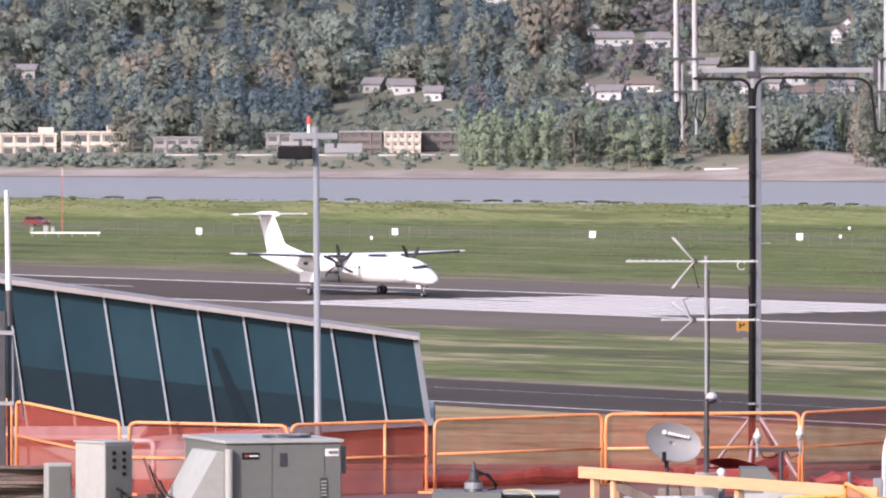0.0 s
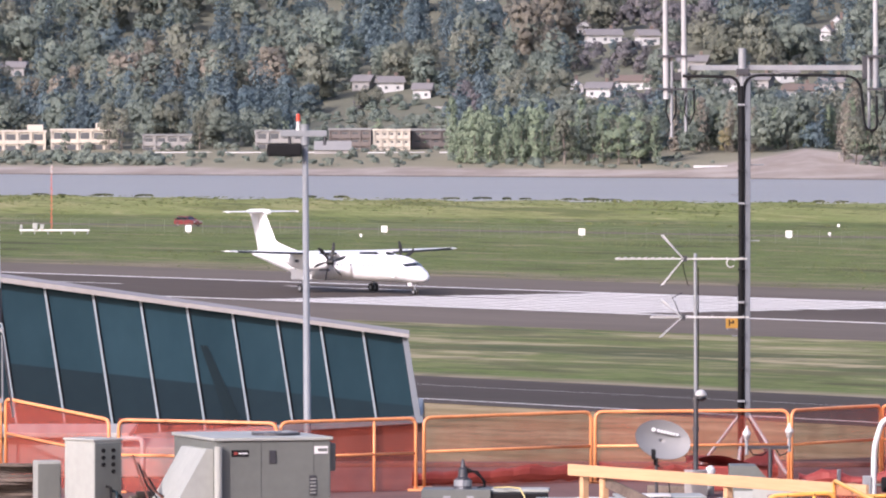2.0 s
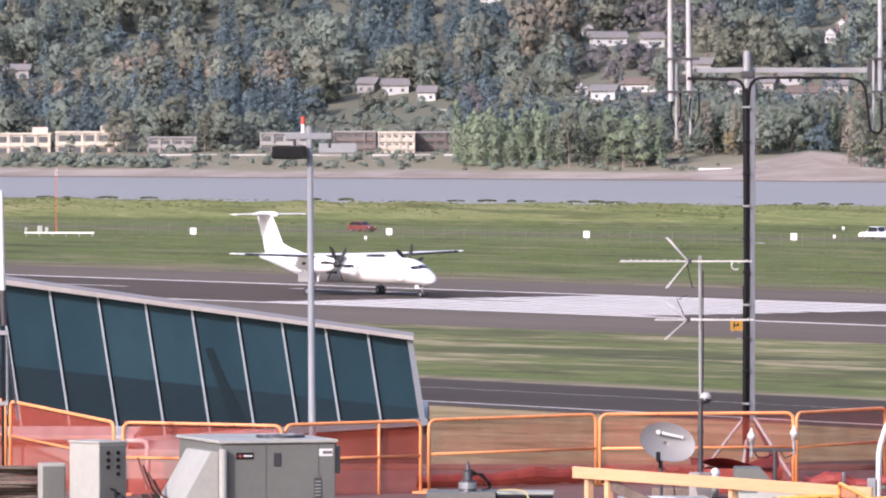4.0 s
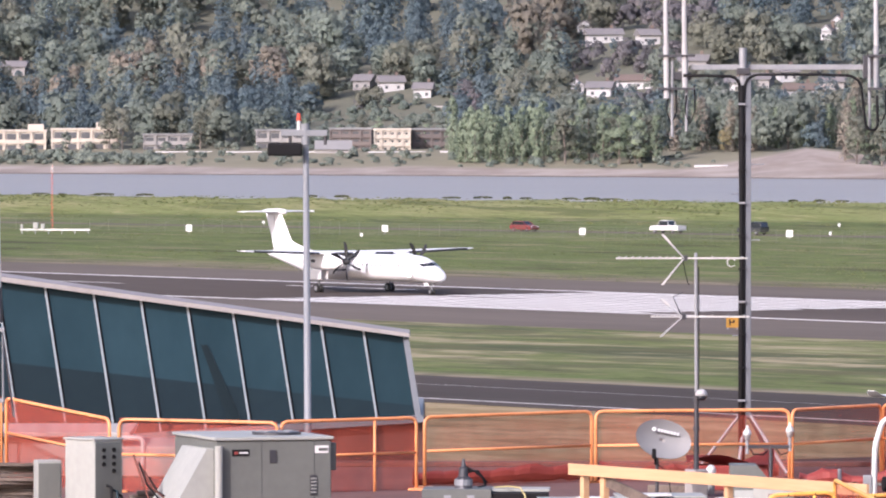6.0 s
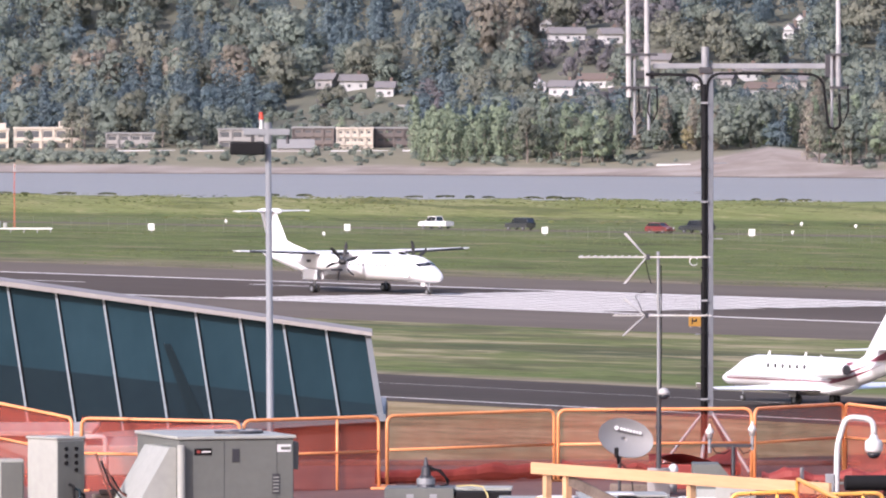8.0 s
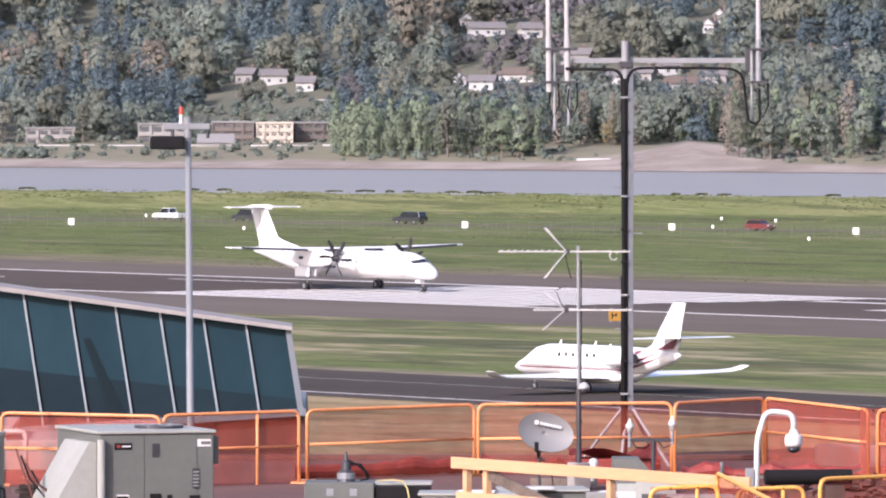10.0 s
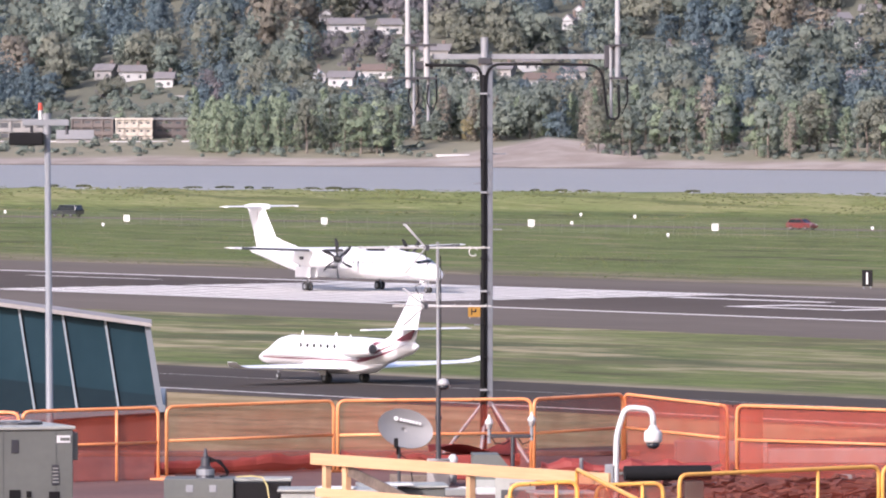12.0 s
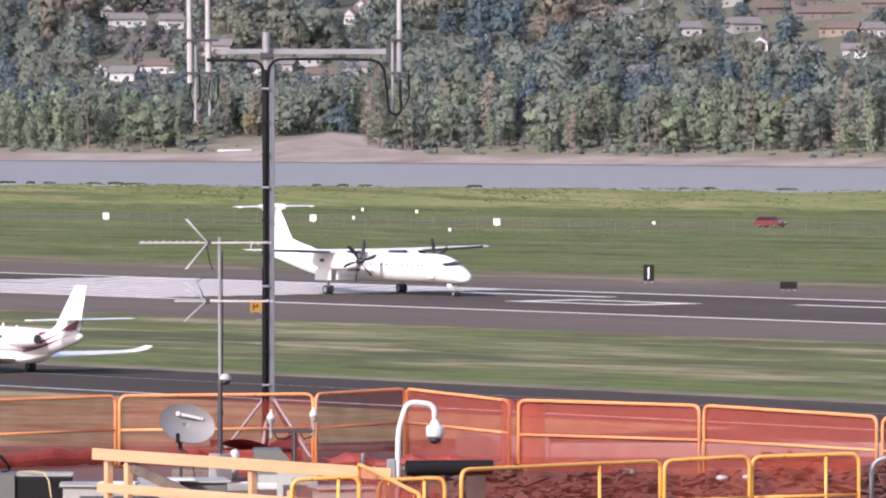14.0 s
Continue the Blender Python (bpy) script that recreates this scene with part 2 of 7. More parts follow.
    bright = blend(ramp(clump, 0.44, 0.34), bright, (0.31, 0.295, 0.145))
    bright = blend(ramp(lines, 0.55, 0.66), bright, (0.115, 0.128, 0.048))
    bright = blend(ramp(tufts, 0.5, 0.8), bright, (0.11, 0.135, 0.04))
    c = blend(ramp(sep_z(nt, geo), 0.12, 0.5), c, bright)
    # far bank
    pos = nt.nodes.new("ShaderNodeSeparateXYZ")
    link(geo.outputs["Position"], pos.inputs[0])
    far = ramp(pos.outputs["Y"], 1750, 1760)
    sand = blend(ramp(grain(0.05, 7, geo.outputs["Position"]), 0.35, 0.65), (0.36, 0.318, 0.282), (0.255, 0.212, 0.185))
    scrub = blend(grain(0.06, 6, geo.outputs["Position"]), (0.108, 0.120, 0.088), (0.180, 0.172, 0.134))
    rise = nt.nodes.new("ShaderNodeMath")
    rise.operation = "MULTIPLY_ADD"
    link(patches, rise.inputs[0])
    rise.inputs[1].default_value = 2.0
    link(pos.outputs["Z"], rise.inputs[2])
    away = nt.nodes.new("ShaderNodeVectorMath")
    away.operation = "DISTANCE"
    link(geo.outputs["Position"], away.inputs[0])
    away.inputs[1].default_value = (97, 2279, 1)
    lawn = blend(grain(0.09, 6, geo.outputs["Position"]), (0.175, 0.172, 0.112), (0.270, 0.245, 0.185))
    scrub = blend(ramp(rise.outputs[0], 2.0, 5.0), lawn, scrub)
    bank = blend(ramp(rise.outputs[0], -1.5, -0.5), sand, scrub)
    bank = blend(ramp(away.outputs["Value"], 40, 24), bank, sand)
    mud = blend(ramp(pos.outputs["Z"], -3.9, -3.65), (0.13, 0.105, 0.09), bank)
    c = blend(far, c, mud)
    link(c, p.inputs["Base Color"])
    b = nt.nodes.new("ShaderNodeBump")
    b.inputs["Strength"].default_value, b.inputs["Distance"].default_value = 0.5, 0.2
    link(tufts, b.inputs["Height"])
    link(b.outputs[0], p.inputs["Normal"])
    return m


def sep_z(nt, geo):
    s = nt.nodes.new("ShaderNodeSeparateXYZ")
    nt.links.new(geo.outputs["Position"], s.inputs[0])
    return s.outputs["Z"]


SOIL = soil_material()


def build_ground():
    xs = [-2500, -1500, -900, -600] + list(range(-420, 620, 20)) + [700, 900, 1300, 2000, 2600]
    ys = [-600, 0, 300, 600, 900, 1000] + list(range(1040, 1640, 12)) + [1700, 1800, 1900] + list(range(1960, 3400, 24)) + list(range(3400, 4801, 100))
    verts = [(x, y, ground_height(x, y)) for y in ys for x in xs]
    w = len(xs)
    faces = [(j * w + i, j * w + i + 1, (j + 1) * w + i + 1, (j + 1) * w + i) for j in range(len(ys) - 1) for i in range(w - 1)]
    me = bpy.data.meshes.new("ground")
    me.from_pydata(verts, [], faces)
    me.materials.append(SOIL)
    for f in me.polygons:
        f.use_smooth = True
    tagged(new("ground", me), "mown airfield grass, levee, river bed and wooded far slope", "ground", kind="structure")


build_ground()


def water_material():
    m = material("river_water", (0.266, 0.260, 0.246), 0.42, second=(0.306, 0.299, 0.284), scale=0.01, amount=0.8, fine=0.08, stretch=(0.3, 1, 1), bump=0.6, bump_scale=0.7, spec=0.32)
    return m


bm = bmesh.new()
box(bm, -2400, 2500, 1250, 2700, -6.0, -4.0)
tagged(part("water", bm, water_material()), "wide grey river with a faintly rippled surface", "river", kind="structure")


def strip(name, q0, q1, z, mat, label, p0=-1500, p1=420):
    bm = bmesh.new()
    cuts = 24
    for i in range(cuts):
        a, b = p0 + (p1 - p0) * i / cuts, p0 + (p1 - p0) * (i + 1) / cuts
        bm.faces.new([bm.verts.new(v) for v in ((a, q0, z), (b, q0, z), (b, q1, z), (a, q1, z), )])
    bmesh.ops.remove_doubles(bm, verts=bm.verts[:], dist=0.001)
    r = bmesh.ops.extrude_face_region(bm, geom=bm.faces[:])
    bmesh.ops.translate(bm, verts=[v for v in r["geom"] if isinstance(v, bmesh.types.BMVert)], vec=(0, 0, -0.5))
    bmesh.ops.recalc_face_normals(bm, faces=bm.faces[:])
    return tagged(part(name, bm, mat, m=pose(0, 0, 0, 0, 0, RUNWAY_TURN)), label, name.split("_")[0], kind="structure")


runway_shoulder = strip("runway_shoulder", 446, 552, 0.02, SHOULDER, "weathered grey asphalt shoulder of the runway")
runway = strip("runway", 476.5, 525.5, 0.035, ASPHALT, "dark grooved asphalt runway with rubber marks")
taxiway = strip("taxiway", 336, 366, 0.03, ASPHALT_DARK, "dark asphalt taxiway beside dry grass")


def paint(name, p0, p1, q0, q1, parent, z=0.042, shear=0.0):
    bm = bmesh.new()
    bm.faces.new([bm.verts.new(v) for v in ((p0, q0, z), (p1, q0, z), (p1 + shear, q1, z), (p0 + shear, q1, z))])
    return part(name, bm, ROAD_PAINT, parent)


paint("edge_line", -1500, 420, 477.6, 479.4, runway)
paint("edge_line", -1500, 420, 522.6, 524.4, runway)
paint("edge_line", -1500, 420, 339.6, 340.2, taxiway, 0.036)

LABEL_BLACK = material("black_rubber_boot", (0.02, 0.02, 0.022), 0.6, second=(0.03, 0.03, 0.032), scale=3)

# ---- the propeller airliner; x forward, y to its left, z up; origin on the ground between the main wheels ----


def wheel(bm_r, x, y, z, r, w, parent, name="wheel"):
    """A tyre with a rim, its axle along y."""
    bm = bmesh.new()
    prof = [(r * 0.55, -w * 0.5), (r * 0.85, -w * 0.5), (r * 0.97, -w * 0.36), (r, 0), (r * 0.97, w * 0.36), (r * 0.85, w * 0.5), (r * 0.55, w * 0.5)]
    loft(bm, [[(rr * math.cos(a), yy, rr * math.sin(a)) for rr, yy in prof] for a in [2 * math.pi * k / 20 for k in range(21)]], closed=False)
    bmesh.ops.remove_doubles(bm, verts=bm.verts[:], dist=0.0005)
    tyre = part(name, bm, RUBBER, parent, smooth=True, m=pose(x, y, z))
    bm = bmesh.new()
    rod(bm, (0, -w * 0.42, 0), (0, w * 0.42, 0), r * 0.56, n=16)
    part("rim", bm, STEEL, tyre)
    return tyre


def strut_part(name, pts, r, parent, mat):
    bm = bmesh.new()
    for a, b in zip(pts, pts[1:]):
        rod(bm, a, b, r)
    return part(name, bm, mat, parent, smooth=False)


def wing_part(name, sections, mat, parent, label=""):
    bm = bmesh.new()
    loft(bm, [foil(*s) for s in sections])
    return part(name, bm, mat, parent, label, smooth=False)


def turboprop():
    a = thing("airliner", label="white twin-propeller high-wing airliner with a tall T-tail on the runway", category="airplane")
    bm = bmesh.new()
    body = [(16.1, 1.80, 0.10, 0.10), (15.95, 1.81, 0.36, 0.36), (15.5, 1.86, 0.64, 0.60), (14.9, 1.97, 0.90, 0.78), (14.2, 2.13, 1.08, 0.95),
            (13.4, 2.34, 1.22, 1.16), (12.4, 2.50, 1.31, 1.31), (11.4, 2.58, 1.35, 1.37), (10.0, 2.60, 1.35, 1.38), (0.0, 2.60, 1.35, 1.38), (-3.5, 2.60, 1.35, 1.38),
            (-6.0, 2.72, 1.30, 1.28), (-8.5, 2.95, 1.14, 1.08), (-11.0, 3.25, 0.88, 0.82), (-13.5, 3.55, 0.56, 0.52), (-15.4, 3.75, 0.30, 0.30), (-16.0, 3.82, 0.10, 0.12)]
    loft(bm, [ring_yz(x, z, ry, rz, 28) for x, z, ry, rz in body])
    fus = part("fuselage", bm, WHITE_PAINT, a, smooth=True)
    # cockpit glazing wraps the brow
    for y0, y1, tilt in ((0.04, 0.62, 0), (0.66, 1.06, 0)):
        for s in (-1, 1):
            bm = bmesh.new()
            outer = []
            for t in np.linspace(0, 1, 6):
                y = y0 + (y1 - y0) * t
                outer.append(((14.52 - 0.70 * y ** 2, s * y * 1.02, 2.99 - 0.14 * y), (13.98 - 0.75 * y ** 2, s * y * 1.05, 3.30 - 0.20 * y)))
            vs = [[bm.verts.new(p) for p in pair] for pair in outer]
            for p, q in zip(vs, vs[1:]):
                bm.faces.new((p[0], q[0], q[1], p[1]))
            r = bmesh.ops.extrude_face_region(bm, geom=bm.faces[:])
            bmesh.ops.translate(bm, verts=[v for v in r["geom"] if isinstance(v, bmesh.types.BMVert)], vec=(0.03, 0, 0.03))
            bmesh.ops.recalc_face_normals(bm, faces=bm.faces[:])
            part("cockpit_window", bm, DARK_GLASS, fus)
    for s in (-1, 1):
        for i in range(20):
            x = 10.6 - i * 0.80
            if x < -5:
                break
            bm = bmesh.new()
            box(bm, x - 0.10, x + 0.10, s * 1.315 - 0.02, s * 1.315 + 0.02, 2.74, 2.98, 0.015)
            part("window", bm, DARK_METAL, fus)
        bm = bmesh.new()
        box(bm, 11.45, 12.25, s * 1.335 - 0.012, s * 1.335 + 0.012, 1.75, 3.35, 0.01)
        part("door", bm, GREY_PAINT if s > 0 else WHITE_PAINT, fus)
    # wing box fairing on the back and the wings
    bm = bmesh.new()
    loft(bm, [ring_yz(x, 3.82, w, h, 16) for x, w, h in ((3.4, 0.15, 0.05), (2.6, 0.9, 0.26), (1.4, 1.15, 0.36), (-1.6, 1.15, 0.36), (-3.0, 0.8, 0.22), (-4.2, 0.15, 0.05))])
    part("wing_fairing", bm, WHITE_PAINT, a, smooth=True)
    for s in (-1, 1):
        w = wing_part("wing", [(1.85, -1.55, 4.0, 0.17, 0), (1.85, -1.55, 4.02, 0.17, s * 4.6), (1.35, -0.7, 4.32, 0.11, s * 13.4), (1.15, -0.5, 4.36, 0.09, s * 14.2)], WHITE_PAINT, a)
        bm = bmesh.new()
        loft(bm, [[(x, s * y, z), (x + 0.11, s * y, z - 0.04), (x, s * y, z - 0.12), (x - 0.12, s * y, z - 0.10), (x - 0.14, s * y, z + 0.1), (x - 0.03, s * y, z + 0.09)]
                  for x, y, z in ((1.86, 5.6, 4.06), (1.37, 13.3, 4.33))])
        part("deicing_boot", bm, DARK_METAL, w)
        bm = bmesh.new()
        loft(bm, [[(1.86, s * y, 4.05), (1.97, s * y, 4.0), (1.86, s * y, 3.88), (1.7, s * y, 3.9), (1.6, s * y, 4.16), (1.78, s * y, 4.13)] for y in (1.45, 3.6)])
        part("deicing_boot", bm, LABEL_BLACK, w)
        # nacelle, gear bay and exhaust
        bm = bmesh.new()
        loft(bm, [ring_yz(x, z, ry, rz, 18, s * 4.42, 2.4) for x, z, ry, rz in ((4.75, 3.22, 0.34, 0.38), (4.5, 3.20, 0.50, 0.58), (3.6, 3.18, 0.62, 0.78), (2.2, 3.20, 0.66, 0.88),
                  (0.2, 3.20, 0.64, 0.92), (-1.6, 3.35, 0.58, 0.78), (-3.2, 3.62, 0.44, 0.50), (-4.4, 3.85, 0.12, 0.16))])
        nac = part("nacelle", bm, WHITE_PAINT, a, smooth=True)
        bm = bmesh.new()
        box(bm, 3.35, 4.62, s * 4.42 - 0.30, s * 4.42 + 0.30, 2.28, 2.52, 0.05)
        part("air_intake", bm, DARK_METAL, nac)
        bm = bmesh.new()
        rod(bm, (0.2, s * 4.98, 3.25), (-0.35, s * 5.06, 3.25), 0.15, 0.16, 12)
        part("exhaust", bm, DARK_METAL, nac)
        for dy in (-0.42, 0.42):
            bm = bmesh.new()
            box(bm, -1.5, 1.0, s * 4.42 + dy - 0.02, s * 4.42 + dy + 0.02, 1.35, 2.38, 0.01)
            part("gear_door", bm, WHITE_PAINT, nac)
        # main landing gear
        strut_part("gear_leg", [(0.3, s * 4.42, 2.6), (0, s * 4.42, 0.5)], 0.10, a, STEEL)
        strut_part("drag_brace", [(-1.4, s * 4.42, 2.5), (-0.05, s * 4.42, 0.95)], 0.06, a, STEEL)
        for dy in (-0.27, 0.27):
            wheel(None, 0, s * 4.42 + dy, 0.44, 0.44, 0.30, a)
    strut_part("nose_gear_leg", [(13.75, 0, 1.5), (13.94, 0, 0.33)], 0.075, a, STEEL)
    for dy in (-0.2, 0.2):
        wheel(None, 13.94, dy, 0.29, 0.29, 0.2, a)
    for s in (-1, 1):
        bm = bmesh.new()
        box(bm, 13.0, 13.7, s * 0.3 - 0.015, s * 0.3 + 0.015, 0.88, 1.3, 0.01)
        part("nose_gear_door", bm, WHITE_PAINT, a)
    # fin with dorsal fillet, rudder and T-tail
    bm = bmesh.new()

    def fin_ring(z, le, te, t):
        c = le - te
        return [(le, 0, z), (le - 0.15 * c, t, z), (le - 0.5 * c, t * 0.9, z), (te, 0.03, z), (te, -0.03, z), (le - 0.5 * c, -t * 0.9, z), (le - 0.15 * c, -t, z)]
    loft(bm, [fin_ring(3.3, -5.6, -14.6, 0.30), fin_ring(4.05, -7.2, -14.75, 0.28), fin_ring(4.75, -10.4, -15.0, 0.26), fin_ring(5.1, -11.5, -15.1, 0.25), fin_ring(7.7, -13.3, -16.2, 0.2), fin_ring(8.0, -13.2, -16.3, 0.2)])
    fin = part("fin", bm, WHITE_PAINT, a)
    bm = bmesh.new()
    box(bm, -14.42, -14.38, -0.225, 0.225, 4.2, 7.6, 0.0)
    part("rudder_hinge", bm, GREY_PAINT, fin)
    bm = bmesh.new()
    loft(bm, [ring_yz(x, 8.1, ry, rz, 14) for x, ry, rz in ((-12.5, 0.06, 0.08), (-12.75, 0.26, 0.26), (-13.9, 0.32, 0.31), (-15.9, 0.30, 0.28), (-16.9, 0.12, 0.12))])
    part("tail_fairing", bm, WHITE_PAINT, fin, smooth=True)
    for s in (-1, 1):
        st = wing_part("tailplane", [(-13.3, -15.8, 8.1, 0.11, 0), (-13.95, -15.5, 8.12, 0.08, s * 4.2)], WHITE_PAINT, a)
        bm = bmesh.new()
        box(bm, -14.35, -13.7, s * 4.28 - 0.10, s * 4.28 + 0.10, 8.03, 8.19, 0.05)
        part("elevator_horn", bm, WHITE_PAINT, st)
    # propellers, six broad curved blades each
    props = []
    for s in (-1, 1):
        hub_at = pose(4.95, s * 4.42, 3.25)
        bm = bmesh.new()
        loft(bm, [ring_yz(x, 0, r, r, 16) for x, r in ((-0.2, 0.34), (0.15, 0.33), (0.4, 0.25), (0.58, 0.12), (0.64, 0.02))])
        hub = part("propeller", bm, BLADE, a, "dark six-bladed propeller", smooth=True, m=hub_at)
        for k in range(6):
            bm = bmesh.new()
            rings = []
            for rr, ch, tw, sweep in ((0.28, 0.16, 60, 0), (0.6, 0.26, 48, 0.02), (1.1, 0.36, 36, 0.03), (1.6, 0.36, 28, -0.02), (1.95, 0.24, 24, -0.10), (2.05, 0.10, 22, -0.15)):
                c, sn = math.cos(radians(tw)), math.sin(radians(tw))
                rings.append([((u * sn - v * c) * 1.0, u * c + v * sn + sweep, rr) for u, v in ((ch / 2, 0), (0, 0.03), (-ch / 2, 0), (0, -0.03))])
            loft(bm, rings)
            part("blade", bm, BLADE, hub, m=pose(0, 0, 0, 60 * k, 0, 0))
        props.append((hub, hub_at, s))
    return a, props


airliner, propellers = turboprop()
airliner.matrix_basis = pose(*field(-735, 503), 0, 0, RUNWAY_TURN)

# ---- the business jet, heading the other way along the taxiway ----


def stripe_band(body, z_of, half, x0, x1, s, steps=26):
    """A thin band that hugs the fuselage side between x0 and x1; z_of(x) gives its height."""
    bm = bmesh.new()
    rows = []
    for i in range(steps + 1):
        x = x0 + (x1 - x0) * i / steps
        for (xa, za, ya, ra), (xb, zb, yb, rb) in zip(body, body[1:]):
            if xb <= x <= xa:
                t = (xa - x) / (xa - xb)
                zc, ry, rz = za + (zb - za) * t, ya + (yb - ya) * t, ra + (rb - ra) * t
        pts = []
        for dz in (-half, half):
            z = max(zc - rz * 0.98, min(zc + rz * 0.98, z_of(x) + dz))
            pts.append((x, s * (ry * math.sqrt(max(0.0, 1 - ((z - zc) / rz) ** 2)) + 0.03), z))
        rows.append([bm.verts.new(p) for p in pts])
    for p, q in zip(rows, rows[1:]):
        bm.faces.new((p[0], q[0], q[1], p[1]))
    return bm


def business_jet():
    a = thing("business_jet", label="white business jet with maroon tail stripes on the taxiway", category="airplane")
    body = [(10.25, 1.50, 0.05, 0.05), (10.1, 1.51, 0.22, 0.20), (9.6, 1.54, 0.46, 0.42), (8.8, 1.62, 0.70, 0.62), (8.1, 1.81, 0.86, 0.80), (7.4, 1.98, 0.98, 1.0),
            (6.4, 2.08, 1.06, 1.10), (4.0, 2.10, 1.08, 1.12), (-2.0, 2.10, 1.08, 1.12), (-3.6, 2.16, 1.0, 1.02), (-5.4, 2.33, 0.80, 0.80), (-7.0, 2.54, 0.52, 0.54), (-8.1, 2.68, 0.30, 0.32), (-8.5, 2.74, 0.1, 0.1)]
    bm = bmesh.new()
    loft(bm, [ring_yz(x, z, ry, rz, 26) for x, z, ry, rz in body])
    fus = part("fuselage", bm, WHITE_PAINT, a, smooth=True)
    bm = bmesh.new()
    loft(bm, [ring_yz(x, z, ry, rz, 16, power=2.6) for x, z, ry, rz in ((4.9, 1.15, 0.3, 0.12), (3.6, 1.05, 1.05, 0.36), (0.5, 1.0, 1.3, 0.42), (-2.6, 1.08, 1.15, 0.38), (-4.6, 1.42, 0.3, 0.14))])
    part("belly_fairing", bm, WHITE_PAINT, a, smooth=True)
    for s in (-1, 1):
        part("stripe", stripe_band(body, lambda x: 1.74, 0.05, 9.3, -3.0, s), GREY_PAINT, fus)
        part("stripe", stripe_band(body, lambda x: 1.60, 0.04, 9.0, -3.0, s), MAROON, fus)
        part("stripe", stripe_band(body, lambda x: 1.76 + 0.155 * (-3.0 - x) + 0.03 * (-3.0 - x) ** 2, 0.24, -2.6, -7.6, s), MAROON, fus)
        part("stripe", stripe_band(body, lambda x: 2.52 + 0.18 * (-3.0 - x) + 0.02 * (-3.0 - x) ** 2, 0.13, -3.4, -7.2, s), MAROON, fus)
        bm = bmesh.new()
        loft(bm, [[(-5.8, s * yy, 2.98), (-7.9, s * yy, 3.18), (-8.42, s * yy, 3.95), (-7.2, s * yy, 3.50)] for yy in (0.15, 0.185)])
        part("fin_stripe", bm, MAROON, a)
        part("stripe", stripe_band(body, lambda x: 2.14 + 0.17 * (-3.0 - x) + 0.03 * (-3.0 - x) ** 2, 0.06, -3.0, -7.6, s), GREY_PAINT, fus)
        for i in range(7):
            bm = bmesh.new()
            loft(bm, [[(3.9 - 0.80 * i + 0.12 * math.cos(t), s * (1.05 + e), 2.54 + 0.165 * math.sin(t)) for t in [k * math.pi / 5 for k in range(10)]] for e in (-0.02, 0.012)])
            part("window", bm, DARK_GLASS, fus)
        bm = bmesh.new()
        rows = []
        for t in np.linspace(0, 1, 5):
            y = 0.06 + 0.80 * t
            rows.append([bm.verts.new((8.35 - 0.75 * t * t, s * y, 2.34 + 0.02 * t)), bm.verts.new((7.75 - 0.72 * t * t, s * y * 0.98, 2.80 - 0.16 * t))])
        for p, q in zip(rows, rows[1:]):
            bm.faces.new((p[0], q[0], q[1], p[1]))
        part("windscreen", bm, DARK_GLASS, fus)
        w = wing_part("wing", [(2.9, -2.3, 0.98, 0.15, 0), (2.5, -2.1, 1.02, 0.14, s * 1.0), (0.1, -1.8, 1.27, 0.11, s * 9.6)], WHITE_PAINT, a)
        wing_part("wing_tip", [(0.1, -1.8, 1.27, 0.11, s * 9.6), (-0.5, -1.95, 1.42, 0.09, s * 10.4), (-1.1, -2.1, 1.68, 0.06, s * 10.9)], WHITE_PAINT, w)
        wing_part("tailplane", [(-6.9, -8.7, 3.9, 0.11, 0), (-7.7, -8.85, 3.92, 0.09, s * 4.4)], WHITE_PAINT, a)
        bm = bmesh.new()
        loft(bm, [ring_yz(x, 2.50, r, r, 18, s * 1.72) for x, r in ((-2.3, 0.50), (-2.45, 0.58), (-3.0, 0.63), (-4.2, 0.60), (-5.3, 0.46), (-5.5, 0.36))])
        eng = part("engine", bm, WHITE_PAINT, a, smooth=True)
        bm = bmesh.new()
        rod(bm, (-5.45, s * 1.72, 2.50), (-5.62, s * 1.72, 2.50), 0.35, 0.30, 16)
        part("exhaust", bm, DARK_METAL, eng)
        bm = bmesh.new()
        rod(bm, (-2.27, s * 1.72, 2.50), (-2.32, s * 1.72, 2.50), 0.46, 0.46, 16)
        part("intake", bm, DARK_METAL, eng)
        bm = bmesh.new()
        box(bm, -5.0, -2.9, min(s * 0.8, s * 1.3), max(s * 0.8, s * 1.3), 2.42, 2.60, 0.05)
        part("pylon", bm, WHITE_PAINT, eng)
        strut_part("gear_leg", [(0, s * 1.55, 1.2), (0, s * 1.62, 0.35)], 0.07, a, STEEL)
        wheel(None, 0, s * 1.5, 0.36, 0.36, 0.24, a)
        wheel(None, 0, s * 1.76, 0.36, 0.36, 0.24, a)
        bm = bmesh.new()
        box(bm, -0.35, 0.4, s * 1.95 - 0.015, s * 1.95 + 0.015, 0.55, 1.2, 0.01)
        part("gear_door", bm, WHITE_PAINT, a)
    strut_part("nose_gear_leg", [(8.0, 0, 1.2), (8.1, 0, 0.25)], 0.05, a, STEEL)
    wheel(None, 8.1, 0, 0.25, 0.25, 0.17, a)
    bm = bmesh.new()

    def fin_ring(z, le, te, t):
        c = le - te
        return [(le, 0, z), (le - 0.15 * c, t, z), (le - 0.5 * c, t * 0.9, z), (te, 0.03, z), (te, -0.03, z), (le - 0.5 * c, -t * 0.9, z), (le - 0.15 * c, -t, z)]
